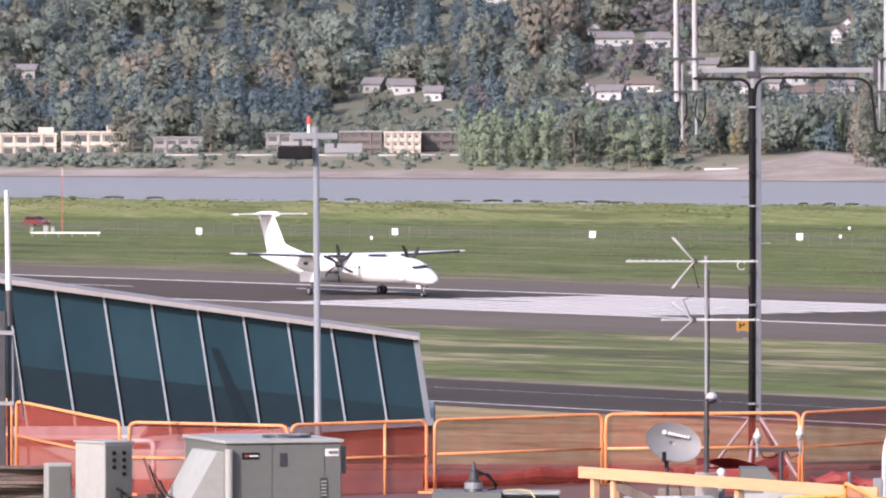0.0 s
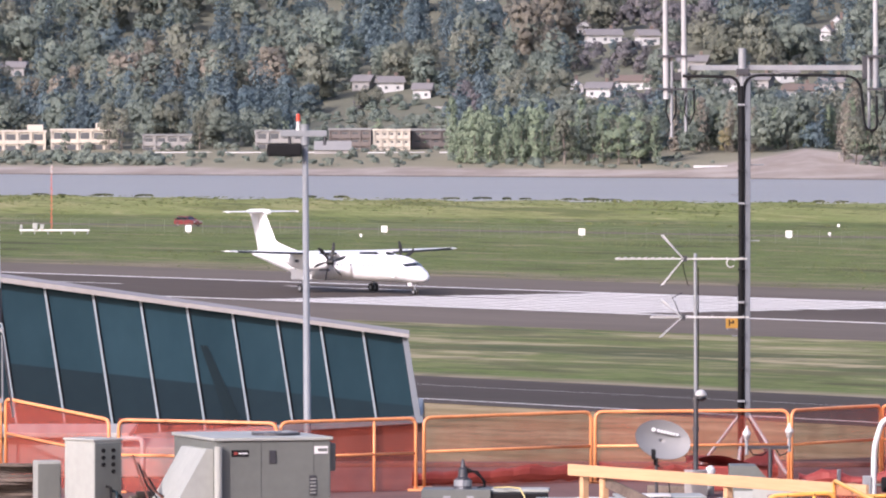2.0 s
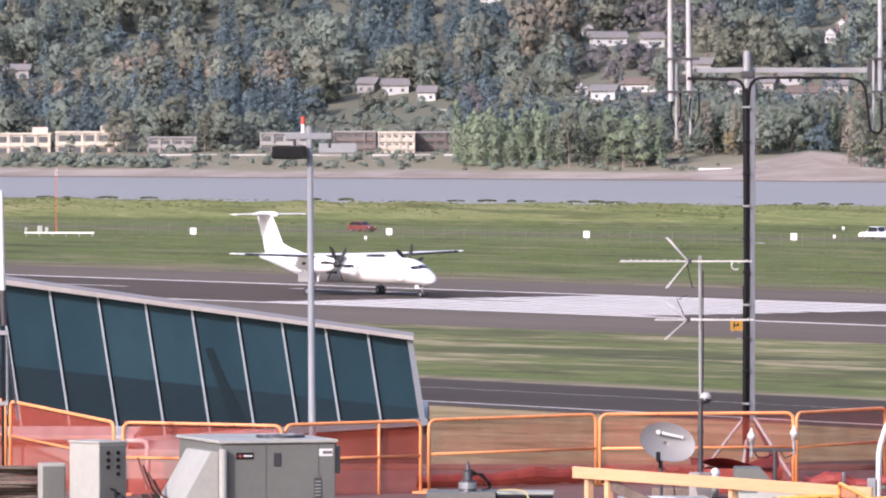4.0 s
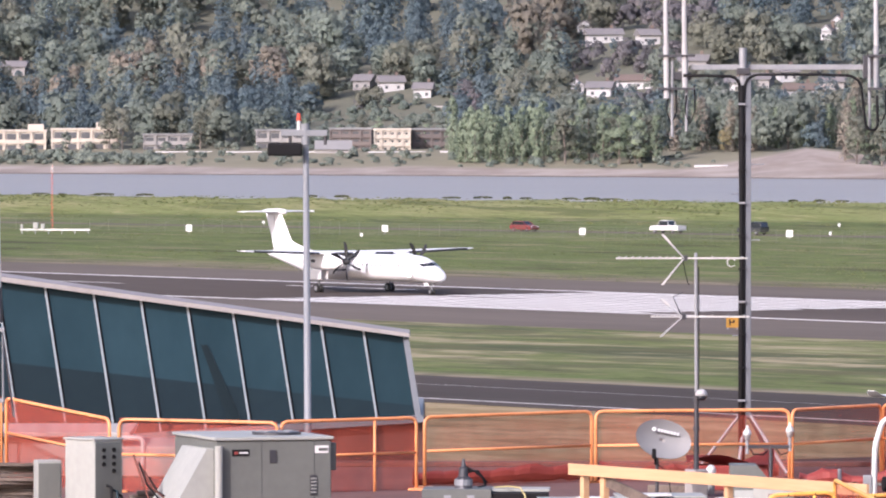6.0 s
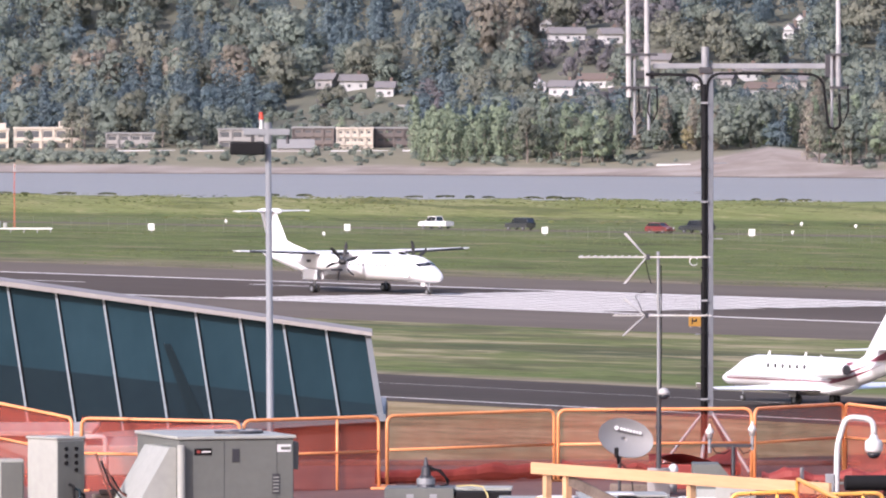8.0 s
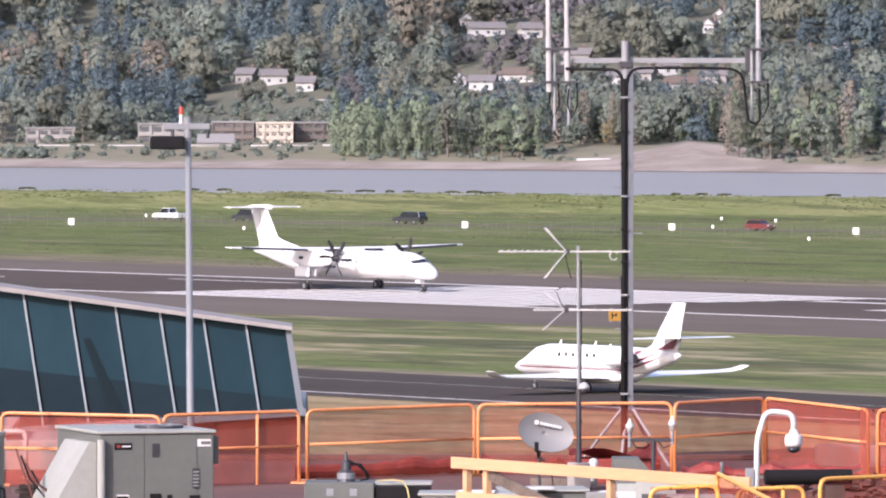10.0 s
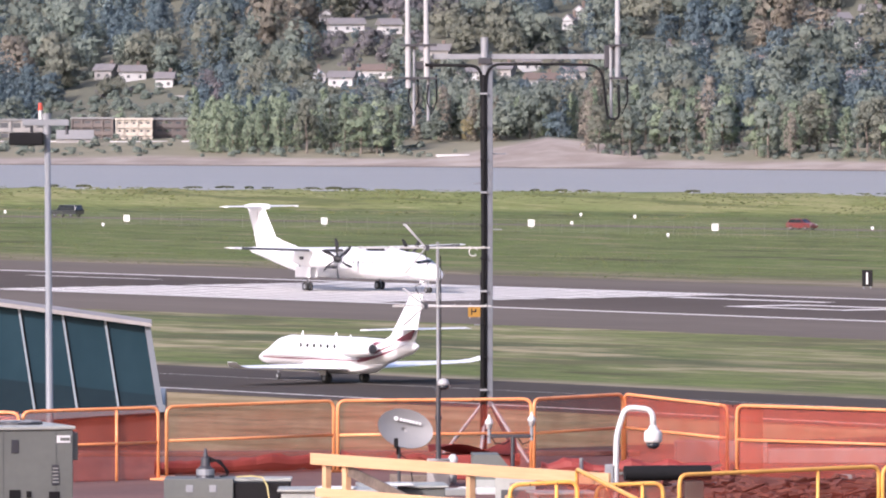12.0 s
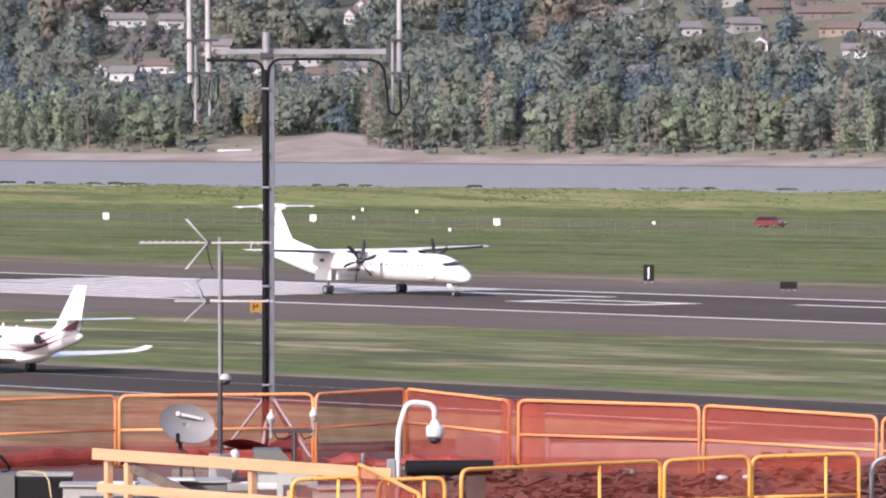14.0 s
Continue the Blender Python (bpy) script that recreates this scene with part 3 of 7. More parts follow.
    loft(bm, [fin_ring(2.9, -4.1, -8.0, 0.16), fin_ring(3.4, -5.3, -8.3, 0.17), fin_ring(6.25, -7.6, -9.05, 0.10), fin_ring(6.33, -7.8, -9.0, 0.06)])
    part("fin", bm, WHITE_PAINT, a)
    for x, h in ((5.2, 0.3), (1.2, 0.28), (-0.5, 0.12)):
        bm = bmesh.new()
        loft(bm, [[(x + 0.12, 0, 3.18), (x - 0.1, 0.02, 3.18), (x - 0.2, 0, 3.18), (x - 0.1, -0.02, 3.18)], [(x - 0.08, 0, 3.2 + h), (x - 0.14, 0.01, 3.2 + h), (x - 0.2, 0, 3.2 + h), (x - 0.14, -0.01, 3.2 + h)]])
        part("blade_antenna", bm, WHITE_PAINT, a)
    return a


jet = business_jet()
jet.matrix_basis = pose(*field(-450, 355.5), 0, 0, RUNWAY_TURN + 180)

# ---- the near roof with its railings, nets and equipment ----
ROOF_Z = 16.0
RAIL_PAINT = material("orange_rail_paint", (0.84, 0.355, 0.145), 0.45, second=(0.64, 0.235, 0.085), scale=3, amount=0.8, fine=20, vary=0.08)
RAIL_YELLOW = material("yellow_rail_paint", (0.84, 0.46, 0.11), 0.45, second=(0.66, 0.33, 0.07), scale=3, amount=0.8, fine=20, vary=0.08)
MEMBRANE = material("roof_membrane", (0.19, 0.095, 0.08), 0.9, second=(0.10, 0.048, 0.042), scale=0.5, amount=1.0, fine=5, bump=0.4, bump_scale=8)
CONCRETE = material("concrete", (0.44, 0.41, 0.39), 0.9, second=(0.33, 0.30, 0.28), scale=0.6, amount=0.8, fine=6, bump=0.3, bump_scale=14)
PARAPET = material("parapet_cladding", (0.33, 0.312, 0.305), 0.7, second=(0.22, 0.195, 0.185), scale=0.7, amount=0.8, fine=7)
WHIP_GREY = material("weathered_fibreglass", (0.43, 0.43, 0.43), 0.5, second=(0.34, 0.34, 0.345), scale=2)
MULLION_GREY = material("mullion_grey", (0.27, 0.31, 0.34), 0.45, 0.3, second=(0.20, 0.235, 0.26), scale=1.5)
# on the air unit the grey also carries shade, the light tone sunlight
UNIT_GREY = material("unit_grey_and_shade", (0.142, 0.150, 0.138), 0.6, second=(0.108, 0.114, 0.105), scale=1.2, amount=0.8, fine=10)
UNIT_LIGHT = material("unit_light_and_sunlit", (0.37, 0.38, 0.355), 0.55, second=(0.27, 0.28, 0.26), scale=1.2, amount=0.8, fine=10)
LUMBER = material("fresh_lumber", (0.66, 0.42, 0.24), 0.75, second=(0.50, 0.29, 0.15), scale=2.0, amount=0.9, fine=14, stretch=(0.15, 3, 3), bump=0.3, bump_scale=20, vary=0.1)
OLD_WOOD = material("grey_wood", (0.17, 0.135, 0.11), 0.85, second=(0.07, 0.052, 0.044), scale=3, amount=1.0, vary=0.4)
WHITE_PLASTIC = material("white_plastic", (0.62, 0.62, 0.61), 0.4, second=(0.54, 0.54, 0.53), scale=2)
WALL_RED = material("dull_red_wall", (0.115, 0.048, 0.041), 0.9, second=(0.075, 0.031, 0.028), scale=0.5, amount=1.0, fine=5)
RED_SHEET = material("red_sheet", (0.30, 0.045, 0.035), 0.7, second=(0.18, 0.03, 0.025), scale=2, amount=0.8)
CABLE_BLACK = material("black_cable", (0.011, 0.011, 0.012), 0.8, second=(0.018, 0.018, 0.02), scale=5, spec=0.15)
ALUMINIUM = material("aluminium", (0.66, 0.66, 0.64), 0.45, 0.5, second=(0.5, 0.5, 0.48), scale=4)
DISH_GREY = material("dish_grey", (0.25, 0.25, 0.255), 0.55, second=(0.21, 0.21, 0.215), scale=3)
RUST = material("rusted_rubble", (0.20, 0.070, 0.050), 0.9, second=(0.070, 0.030, 0.026), scale=1.5, amount=1.0, fine=9, vary=0.25)
YELLOW_CORD = material("yellow_cord", (0.60, 0.50, 0.22), 0.6, scale=5)
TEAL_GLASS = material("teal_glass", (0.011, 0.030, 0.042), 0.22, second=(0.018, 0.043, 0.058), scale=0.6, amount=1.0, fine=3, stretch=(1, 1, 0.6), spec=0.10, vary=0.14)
# darker tone that paints the reflection over the lower walkway glass
TEAL_REFLECTION = material("teal_reflection_glass", (0.008, 0.018, 0.026), 0.22, second=(0.012, 0.026, 0.034), scale=0.5, amount=0.8, fine=3, spec=0.13, vary=0.14)
# colour of the pole shadow drawn on the walkway glass
POLE_SHADOW = material("pole_shadow_paint", (0.006, 0.014, 0.019), 0.4, second=(0.009, 0.020, 0.026), scale=1.5, spec=0.12)
FRAME_GREY = material("frame_grey", (0.18, 0.195, 0.22), 0.5, 0.3, second=(0.135, 0.15, 0.17), scale=1.5)
LABEL_WHITE = material("label_white", (0.75, 0.75, 0.75), 0.5, scale=5)
LABEL_DARK = material("label_dark", (0.012, 0.011, 0.012), 0.7, scale=5, spec=0.2)
SIGN_YELLOW = material("sign_yellow", (0.32, 0.16, 0.012), 0.6, scale=5)
POLE_GREY = material("pale_pole_paint", (0.25, 0.262, 0.278), 0.55, 0.2, second=(0.20, 0.212, 0.226), scale=1.5)
RED_LENS = material("red_lens", (0.60, 0.06, 0.03), 0.25, scale=5)


def net_material(name, cover):
    m = material(name, (0.38, 0.062, 0.030), 0.8, second=(0.26, 0.040, 0.020), scale=1.3, amount=0.8, fine=9)
    nt = m.node_tree
    p = nt.nodes["Principled BSDF"]
    n = nt.nodes.new("ShaderNodeTexNoise")
    n.inputs["Scale"].default_value, n.inputs["Detail"].default_value = 2.2, 4
    co = nt.nodes.new("ShaderNodeTexCoord")
    nt.links.new(co.outputs["Object"], n.inputs["Vector"])
    r = nt.nodes.new("ShaderNodeMapRange")
    r.inputs["From Min"].default_value, r.inputs["From Max"].default_value = 0.3, 0.7
    r.inputs["To Min"].default_value, r.inputs["To Max"].default_value = cover - 0.07, cover + 0.07
    nt.links.new(n.outputs["Fac"], r.inputs["Value"])
    nt.links.new(r.outputs[0], p.inputs["Alpha"])
    return m


NET_THIN = net_material("orange_net", 0.40)
NET_DOUBLE = net_material("doubled_orange_net", 0.58)

bm = bmesh.new()
box(bm, -30, 32, 60, 134, 15.4, ROOF_Z)
tagged(part("roof", bm, MEMBRANE), "dusty reddish flat roof under repair", "roof", kind="structure")
bm = bmesh.new()
box(bm, -29.5, 31.5, 61, 133.5, 0, 15.4)
tagged(part("wall_near_building", bm, CONCRETE), "plain concrete walls under the flat roof", "wall", kind="structure")
bm = bmesh.new()
box(bm, -30, 7.2, 133.4, 133.8, ROOF_Z, ROOF_Z + 0.07, 0.01)
tagged(part("parapet_low", bm, MEMBRANE), "low red roof edge strip", "parapet", kind="structure")
bm = bmesh.new()
box(bm, 7.6, 9.0, 130.7, 131.1, ROOF_Z, ROOF_Z + 0.34, 0.02)
box(bm, 9.0, 32, 130.6, 131.0, ROOF_Z, ROOF_Z + 0.22, 0.02)
tagged(part("parapet_pale", bm, PARAPET), "pale boarded parapet at the roof edge", "parapet", kind="structure")
bm = bmesh.new()
box(bm, 9.6, 31, 125.2, 125.6, ROOF_Z, ROOF_Z + 0.09, 0.02)
tagged(part("roof_kerb", bm, PARAPET), "pale kerb along the roof", "kerb", kind="structure")


bm = bmesh.new()
box(bm, -9.6, -4.7, 130.0, 133.2, ROOF_Z, ROOF_Z + 0.60, 0.03)
box(bm, -9.6, -4.55, 129.8, 133.2, ROOF_Z + 0.60, ROOF_Z + 0.68, 0.02)
box(bm, -4.9, -3.75, 129.9, 133.2, ROOF_Z, ROOF_Z + 0.46, 0.03)
for k in range(6):
    box(bm, -9.4 + 0.8 * k, -8.66 + 0.8 * k, 129.96, 130.0, ROOF_Z + 0.08, ROOF_Z + 0.52, 0.008)
tagged(part("roof_upstand", bm, CONCRETE), "pale panelled roof upstand with a coping behind the railing", "upstand", kind="structure")


def railing(left, right, mat, label, middle=False, base=ROOF_Z, tilt_base=None):
    """A guard-rail panel between two top corners; the posts stand on the roof."""
    L, R = Vector(left), Vector(right)
    ground_l, ground_r = (tilt_base or (base, base))
    a = thing("guard_rail", Matrix.Translation((L.x, L.y, ground_l)), label, "railing", "guard rails on the roof")
    o = Vector((L.x, L.y, ground_l))
    l, r = L - o, R - o
    bl, br = Vector((l.x, l.y, 0.0)), Vector((r.x, r.y, ground_r - ground_l))
    bm = bmesh.new()
    tube(bm, [bl] + bend(bl, l, r, 0.13) + bend(l, r, br, 0.13) + [br], 0.026)
    part("frame", bm, mat, a, smooth=True)
    bm = bmesh.new()
    tube(bm, [bl + (l - bl) * 0.52, br + (r - br) * 0.52], 0.021)
    part("mid_rail", bm, mat, a, smooth=True)
    if middle:
        f = 0.69
        bm = bmesh.new()
        tube(bm, [bl + (br - bl) * f, l + (r - l) * f], 0.021)
        part("middle_post", bm, mat, a, smooth=True)
    for p in (bl, br):
        bm = bmesh.new()
        box(bm, p.x - 0.12, p.x + 0.12, p.y - 0.12, p.y + 0.12, p.z, p.z + 0.03, 0.008)
        part("foot_plate", bm, mat, a)
    return a


def net(left, right, mat, seed, top=0.02, low=ROOF_Z + 0.01, back=0.045):
    """A sheet of debris net that hangs behind a railing in soft folds."""
    L, R = Vector(left), Vector(right)
    bm = bmesh.new()
    nx, nz = 30, 12
    o = Vector((L.x, L.y, low))
    grid = []
    for j in range(nz + 1):
        row = []
        for i in range(nx + 1):
            s, h = i / nx, j / nz
            p = L + (R - L) * s
            zt = p.z + top - 0.012 * abs(math.sin(s * 9.0 + seed))
            wave = 0.035 * noise.noise(Vector((s * 5, h * 2.0, seed * 3.7))) + 0.012 * noise.noise(Vector((s * 17, h * 5, seed)))
            row.append(bm.verts.new(Vector((p.x, p.y + back + wave * (1.3 - h * 0.8), low + (zt - low) * h)) - o))
        grid.append(row)
    for j in range(nz):
        for i in range(nx):
            bm.faces.new((grid[j][i], grid[j][i + 1], grid[j + 1][i + 1], grid[j + 1][i]))
    ob = part("debris_net", bm, mat, None, smooth=True, m=Matrix.Translation(o))
    for k in range(5):
        s = (k + 0.5) / 5
        p = L + (R - L) * s - o
        tb = bmesh.new()
        box(tb, -0.005, 0.005, -0.072, 0.01, -0.018, 0.018)
        part("cable_tie", tb, CABLE_BLACK if k % 2 else RAIL_PAINT, ob, m=Matrix.Translation((p.x, p.y + back, p.z - 0.01)))
    return tagged(ob, "translucent orange plastic debris net hung on a railing", "net", "debris nets on the railings")


BACK_RAILS = [((-8.9, 131.0, 17.32), (-6.42, 128.3, 17.26), 0, 2, (16.2, 16.19)),
              ((-6.33, 128.0, 17.26), (-4.69, 125.1, 17.06), 0, 2, (16.19, 16.0)),
              ((-4.55, 125.1, 17.06), (-2.24, 124.3, 17.04), 0, 2, None),
              ((-2.19, 124.4, 17.05), (-0.24, 125.7, 17.06), 1, 2, None),
              ((-0.12, 126.4, 17.04), (2.36, 128.1, 17.06), 0, 1, None),
              ((2.42, 128.1, 17.06), (5.32, 128.7, 17.06), 0, 1, None),
              ((5.36, 128.6, 17.06), (6.79, 130.6, 17.06), 0, 1, None),
              ((6.82, 130.6, 17.06), (8.18, 127.5, 17.00), 0, 2, None),
              ((8.25, 126.4, 17.05), (10.75, 124.5, 17.04), 0, 2, None),
              ((10.80, 124.3, 17.05), (13.02, 121.6, 16.99), 0, 2, None),
              ((13.08, 121.4, 16.99), (15.4, 119.6, 17.0), 0, 2, None)]
for i, (l, r, mid, layers, tb) in enumerate(BACK_RAILS):
    railing(l, r, RAIL_PAINT, "orange tubular guard rail panel hung with debris net", bool(mid), tilt_base=tb)
    net(l, r, NET_THIN if layers == 1 else NET_DOUBLE, i + 1.0, low=(min(tb) if tb else ROOF_Z) + 0.01)
net((8.05, 127.3, 17.02), (8.62, 126.1, 17.04), NET_DOUBLE, 21.0, back=0.09)

FRONT_RAILS = [((4.02, 103.4, 17.0), (4.84, 103.6, 17.03), 1), ((5.05, 103.2, 17.0), (5.86, 103.4, 17.02), 1), ((6.14, 104.8, 17.05), (8.75, 107.0, 17.05), 1),
               ((8.8, 107.0, 17.05), (9.92, 107.6, 17.08), 0), ((9.97, 107.8, 17.06), (11.36, 108.2, 17.08), 1)]
for i, (l, r, mid) in enumerate(FRONT_RAILS):
    railing(l, r, RAIL_YELLOW, "yellow-orange tubular guard rail panel beside rubble", bool(mid))
    net(l, r, NET_THIN if i != 1 else NET_DOUBLE, i + 31.0)
# the panel that runs towards the viewer
railing((4.86, 104.2, 17.15), (5.3, 98.6, 17.06), RAIL_YELLOW, "yellow-orange guard rail panel turned along the roof")
net((4.86, 104.2, 17.12), (5.3, 98.6, 17.0), NET_DOUBLE, 45.0)


def galvanised_loop():
    a = thing("handrail", pose(11.55, 108.5, ROOF_Z), "bent galvanised steel handrail on the roof", "railing")
    bm = bmesh.new()
    tube(bm, [(0, 0, 0)] + bend((0, 0, 0), (0, 0, 1.0), (0.8, 0, 1.05), 0.2) + [(1.2, 0, 1.06), (1.2, 0, 0)], 0.03)
    part("tube", bm, STEEL, a, smooth=True)


galvanised_loop()


def rooftop_unit():
    """The large grey air handling unit with its slanted intake hood."""
    a = thing("air_handling_unit", pose(-2.89, 115, ROOF_Z, 0, 0, 17), "grey sheet-metal rooftop air unit with a slanted intake hood", "air conditioner")
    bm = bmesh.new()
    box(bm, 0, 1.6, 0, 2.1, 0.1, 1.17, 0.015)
    # body tone is darkened to hold the shade on the front
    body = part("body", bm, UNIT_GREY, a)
    # lid and hood get the paler tone for the sun falling on them
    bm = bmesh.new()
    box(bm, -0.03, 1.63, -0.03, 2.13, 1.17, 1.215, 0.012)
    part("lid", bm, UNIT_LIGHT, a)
    bm = bmesh.new()
    box(bm, -0.02, 1.62, 0.02, 2.08, 0, 0.1)
    part("base_rail", bm, DARK_METAL, a)
    bm = bmesh.new()
    ring = [(-0.10, 1.06), (-0.004, 1.06), (-0.004, 0.12), (-0.58, 0.12), (-0.54, 0.30)]
    loft(bm, [[(x - 0.0, y, z) for x, z in ring] for y in (0.10, 1.35)])
    part("intake_hood", bm, UNIT_LIGHT, a)
    bm = bmesh.new()
    rod(bm, (0.02, -0.06, 0.12), (0.02, -0.06, 1.10), 0.055, n=12)
    part("corner_pipe", bm, UNIT_LIGHT, a)
    for x0, x1, z0, z1, mt, nm in ((0.22, 0.46, 0.96, 1.05, LABEL_DARK, "nameplate"), (1.37, 1.56, 0.99, 1.09, LABEL_WHITE, "label"), (0.25, 0.42, 0.28, 0.36, LABEL_WHITE, "label")):
        bm = bmesh.new()
        box(bm, x0, x1, -0.008, 0.0, z0, z1)
        part(nm, bm, mt, body)
    for x0, x1, z0, z1 in ((0.25, 0.30, 0.985, 1.025), (0.32, 0.44, 0.995, 1.015)):
        bm = bmesh.new()
        box(bm, x0, x1, -0.014, -0.008, z0, z1)
        part("print_bar", bm, RED_SHEET if x0 < 0.3 else LABEL_WHITE, body)
    for x0, x1, z0, z1 in ((1.42, 1.55, 1.02, 1.06),):
        bm = bmesh.new()
        box(bm, x0, x1, -0.014, -0.008, z0, z1)
        part("print_bar", bm, UNIT_GREY, body)
    for x, z, h in ((0.74, 0.86, 0.18), (1.30, 0.43, 0.27)):
        bm = bmesh.new()
        box(bm, x, x + 0.1, -0.012, 0.0, z, z + h, 0.004)
        part("vent_slot", bm, DARK_METAL, body)
    for x, w, z, h in ((0.25, 0.16, 0.24, 0.10), (0.71, 0.16, 0.24, 0.13), (0.95, 0.07, 0.26, 0.09), (1.26, 0.15, 0.22, 0.12)):
        bm = bmesh.new()
        box(bm, x, x + w, -0.010, 0.0, z, z + h, 0.003)
        part("opening", bm, LABEL_DARK, body)
    for k in range(5):
        bm = bmesh.new()
        box(bm, 1.31, 1.39, -0.022, -0.012, 0.46 + 0.046 * k, 0.475 + 0.046 * k)
        part("vent_slat", bm, UNIT_LIGHT, body)
    for x, w in ((0.35, 0.012), (1.08, 0.012)):
        bm = bmesh.new()
        box(bm, x + 0.28, x + 0.28 + w * 0.5, -0.004, 0.0, 0.14, 1.15)
        part("panel_seam", bm, DARK_METAL, body)
    for i in range(7):
        bm = bmesh.new()
        rod(bm, (0.55 + 0.12 * i, -0.012, 0.16 + 0.01 * (i % 2)), (0.55 + 0.12 * i, 0.0, 0.16 + 0.01 * (i % 2)), 0.014, n=8)
        part("screw", bm, DARK_METAL, body)
    bm = bmesh.new()
    box(bm, 1.6, 1.70, 0.1, 0.5, 0.75, 1.12, 0.01)
    part("switch_box", bm, UNIT_GREY, a)
    bm = bmesh.new()
    rod(bm, (1.05, 0.75, 1.215), (1.05, 0.75, 1.25), 0.33, n=24)
    fan = part("fan_guard", bm, DARK_METAL, a)
    bm = bmesh.new()
    for k in range(6):
        rod(bm, (1.05, 0.75, 1.255), (1.05 + 0.32 * math.cos(k), 0.75 + 0.32 * math.sin(k), 1.255), 0.008, n=6)
    part("fan_spokes", bm, STEEL, fan)


rooftop_unit()


def white_cabinet():
    a = thing("electrical_cabinet", pose(-4.55, 116, ROOF_Z, 0, 0, 40), "white metal electrical cabinet with conduit holes in its side", "cabinet")
    bm = bmesh.new()
    box(bm, 0, 0.47, 0, 0.65, 0.0, 1.13, 0.01)
    body = part("body", bm, UNIT_LIGHT, a)
    bm = bmesh.new()
    box(bm, -0.02, 0.49, -0.02, 0.67, 1.13, 1.16, 0.008)
    part("lid", bm, UNIT_LIGHT, a)
    # darker grey plate puts this face's shade into its colour
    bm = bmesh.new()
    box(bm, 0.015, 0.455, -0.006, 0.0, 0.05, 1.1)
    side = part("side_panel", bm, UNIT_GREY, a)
    for i in range(4):
        for j in range(2):
            if (i, j) == (3, 0):
                continue
            bm = bmesh.new()
            rod(bm, (0.15 + 0.17 * j, -0.022, 1.0 - 0.095 * i), (0.15 + 0.17 * j, -0.004, 1.0 - 0.095 * i), 0.03, n=12)
            part("conduit_hole", bm, LABEL_DARK, side)
    for i, (y, z, mt) in enumerate(((0.2, 0.42, None), (0.3, 0.36, None), (0.38, 0.3, None))):
        bm = bmesh.new()
        tube(bm, [(y, -0.01, z + 0.1), (y + 0.02, -0.08, z + 0.08), (y, -0.12, z - 0.1), (y - 0.05, -0.07, z - 0.3)], 0.02)
        part("conduit", bm, CABLE_BLACK if i != 1 else TEAL_GLASS, a, smooth=True)
    b = thing("junction_box", pose(-5.37, 117, ROOF_Z, 0, 0, 12), "small grey junction box on the roof", "electrical box")
    bm = bmesh.new()
    box(bm, 0, 0.34, 0, 0.3, 0, 0.82, 0.01)
    part("body", bm, UNIT_LIGHT, b)
    bm = bmesh.new()
    box(bm, 0.02, 0.32, -0.012, 0, 0.06, 0.78, 0.004)
    part("door", bm, UNIT_GREY, b)
    # hoses that hang between the cabinet and the air unit
    for k in range(4):
        bm = bmesh.new()
        sx = -4.02 + 0.07 * k
        tube(bm, [(sx, 115.8, 16.95 - 0.1 * k), (sx + 0.12, 115.7, 16.6 - 0.05 * k), (sx + 0.22 + 0.1 * k, 115.6, 16.35 - 0.04 * k), (sx + 0.2, 115.6, 16.02)], 0.014)
        tagged(part("hose", bm, CABLE_BLACK if k % 2 else RUST, None, smooth=True), "loose dark hose hanging beside the cabinet", "hose", "loose hoses")


white_cabinet()


def lumber_pile():
    for k in range(15):
        bm = bmesh.new()
        box(bm, -0.55, 0.55, -0.07, 0.07, 0, 0.045, 0.006)
        tagged(part("board", bm, OLD_WOOD, None, m=pose(-5.95 + 0.08 * math.sin(k * 2.2), 118 + 0.1 * math.cos(k), ROOF_Z + 0.05 * k, 0, 0, 8 * math.sin(k * 1.7))),
               "weathered board stacked on the roof", "board", "stacked boards")
    for k in range(6):
        bm = bmesh.new()
        box(bm, -0.3, 0.3, -0.08, 0.08, 0, 0.06, 0.006)
        tagged(part("board", bm, OLD_WOOD, None, m=pose(-3.78 + 0.05 * math.sin(k * 2.7), 117.6, ROOF_Z + 0.065 * k, 0, 0, 14 * math.sin(k * 1.3))),
               "short weathered board stacked behind the air unit", "board", "stacked boards")


lumber_pile()


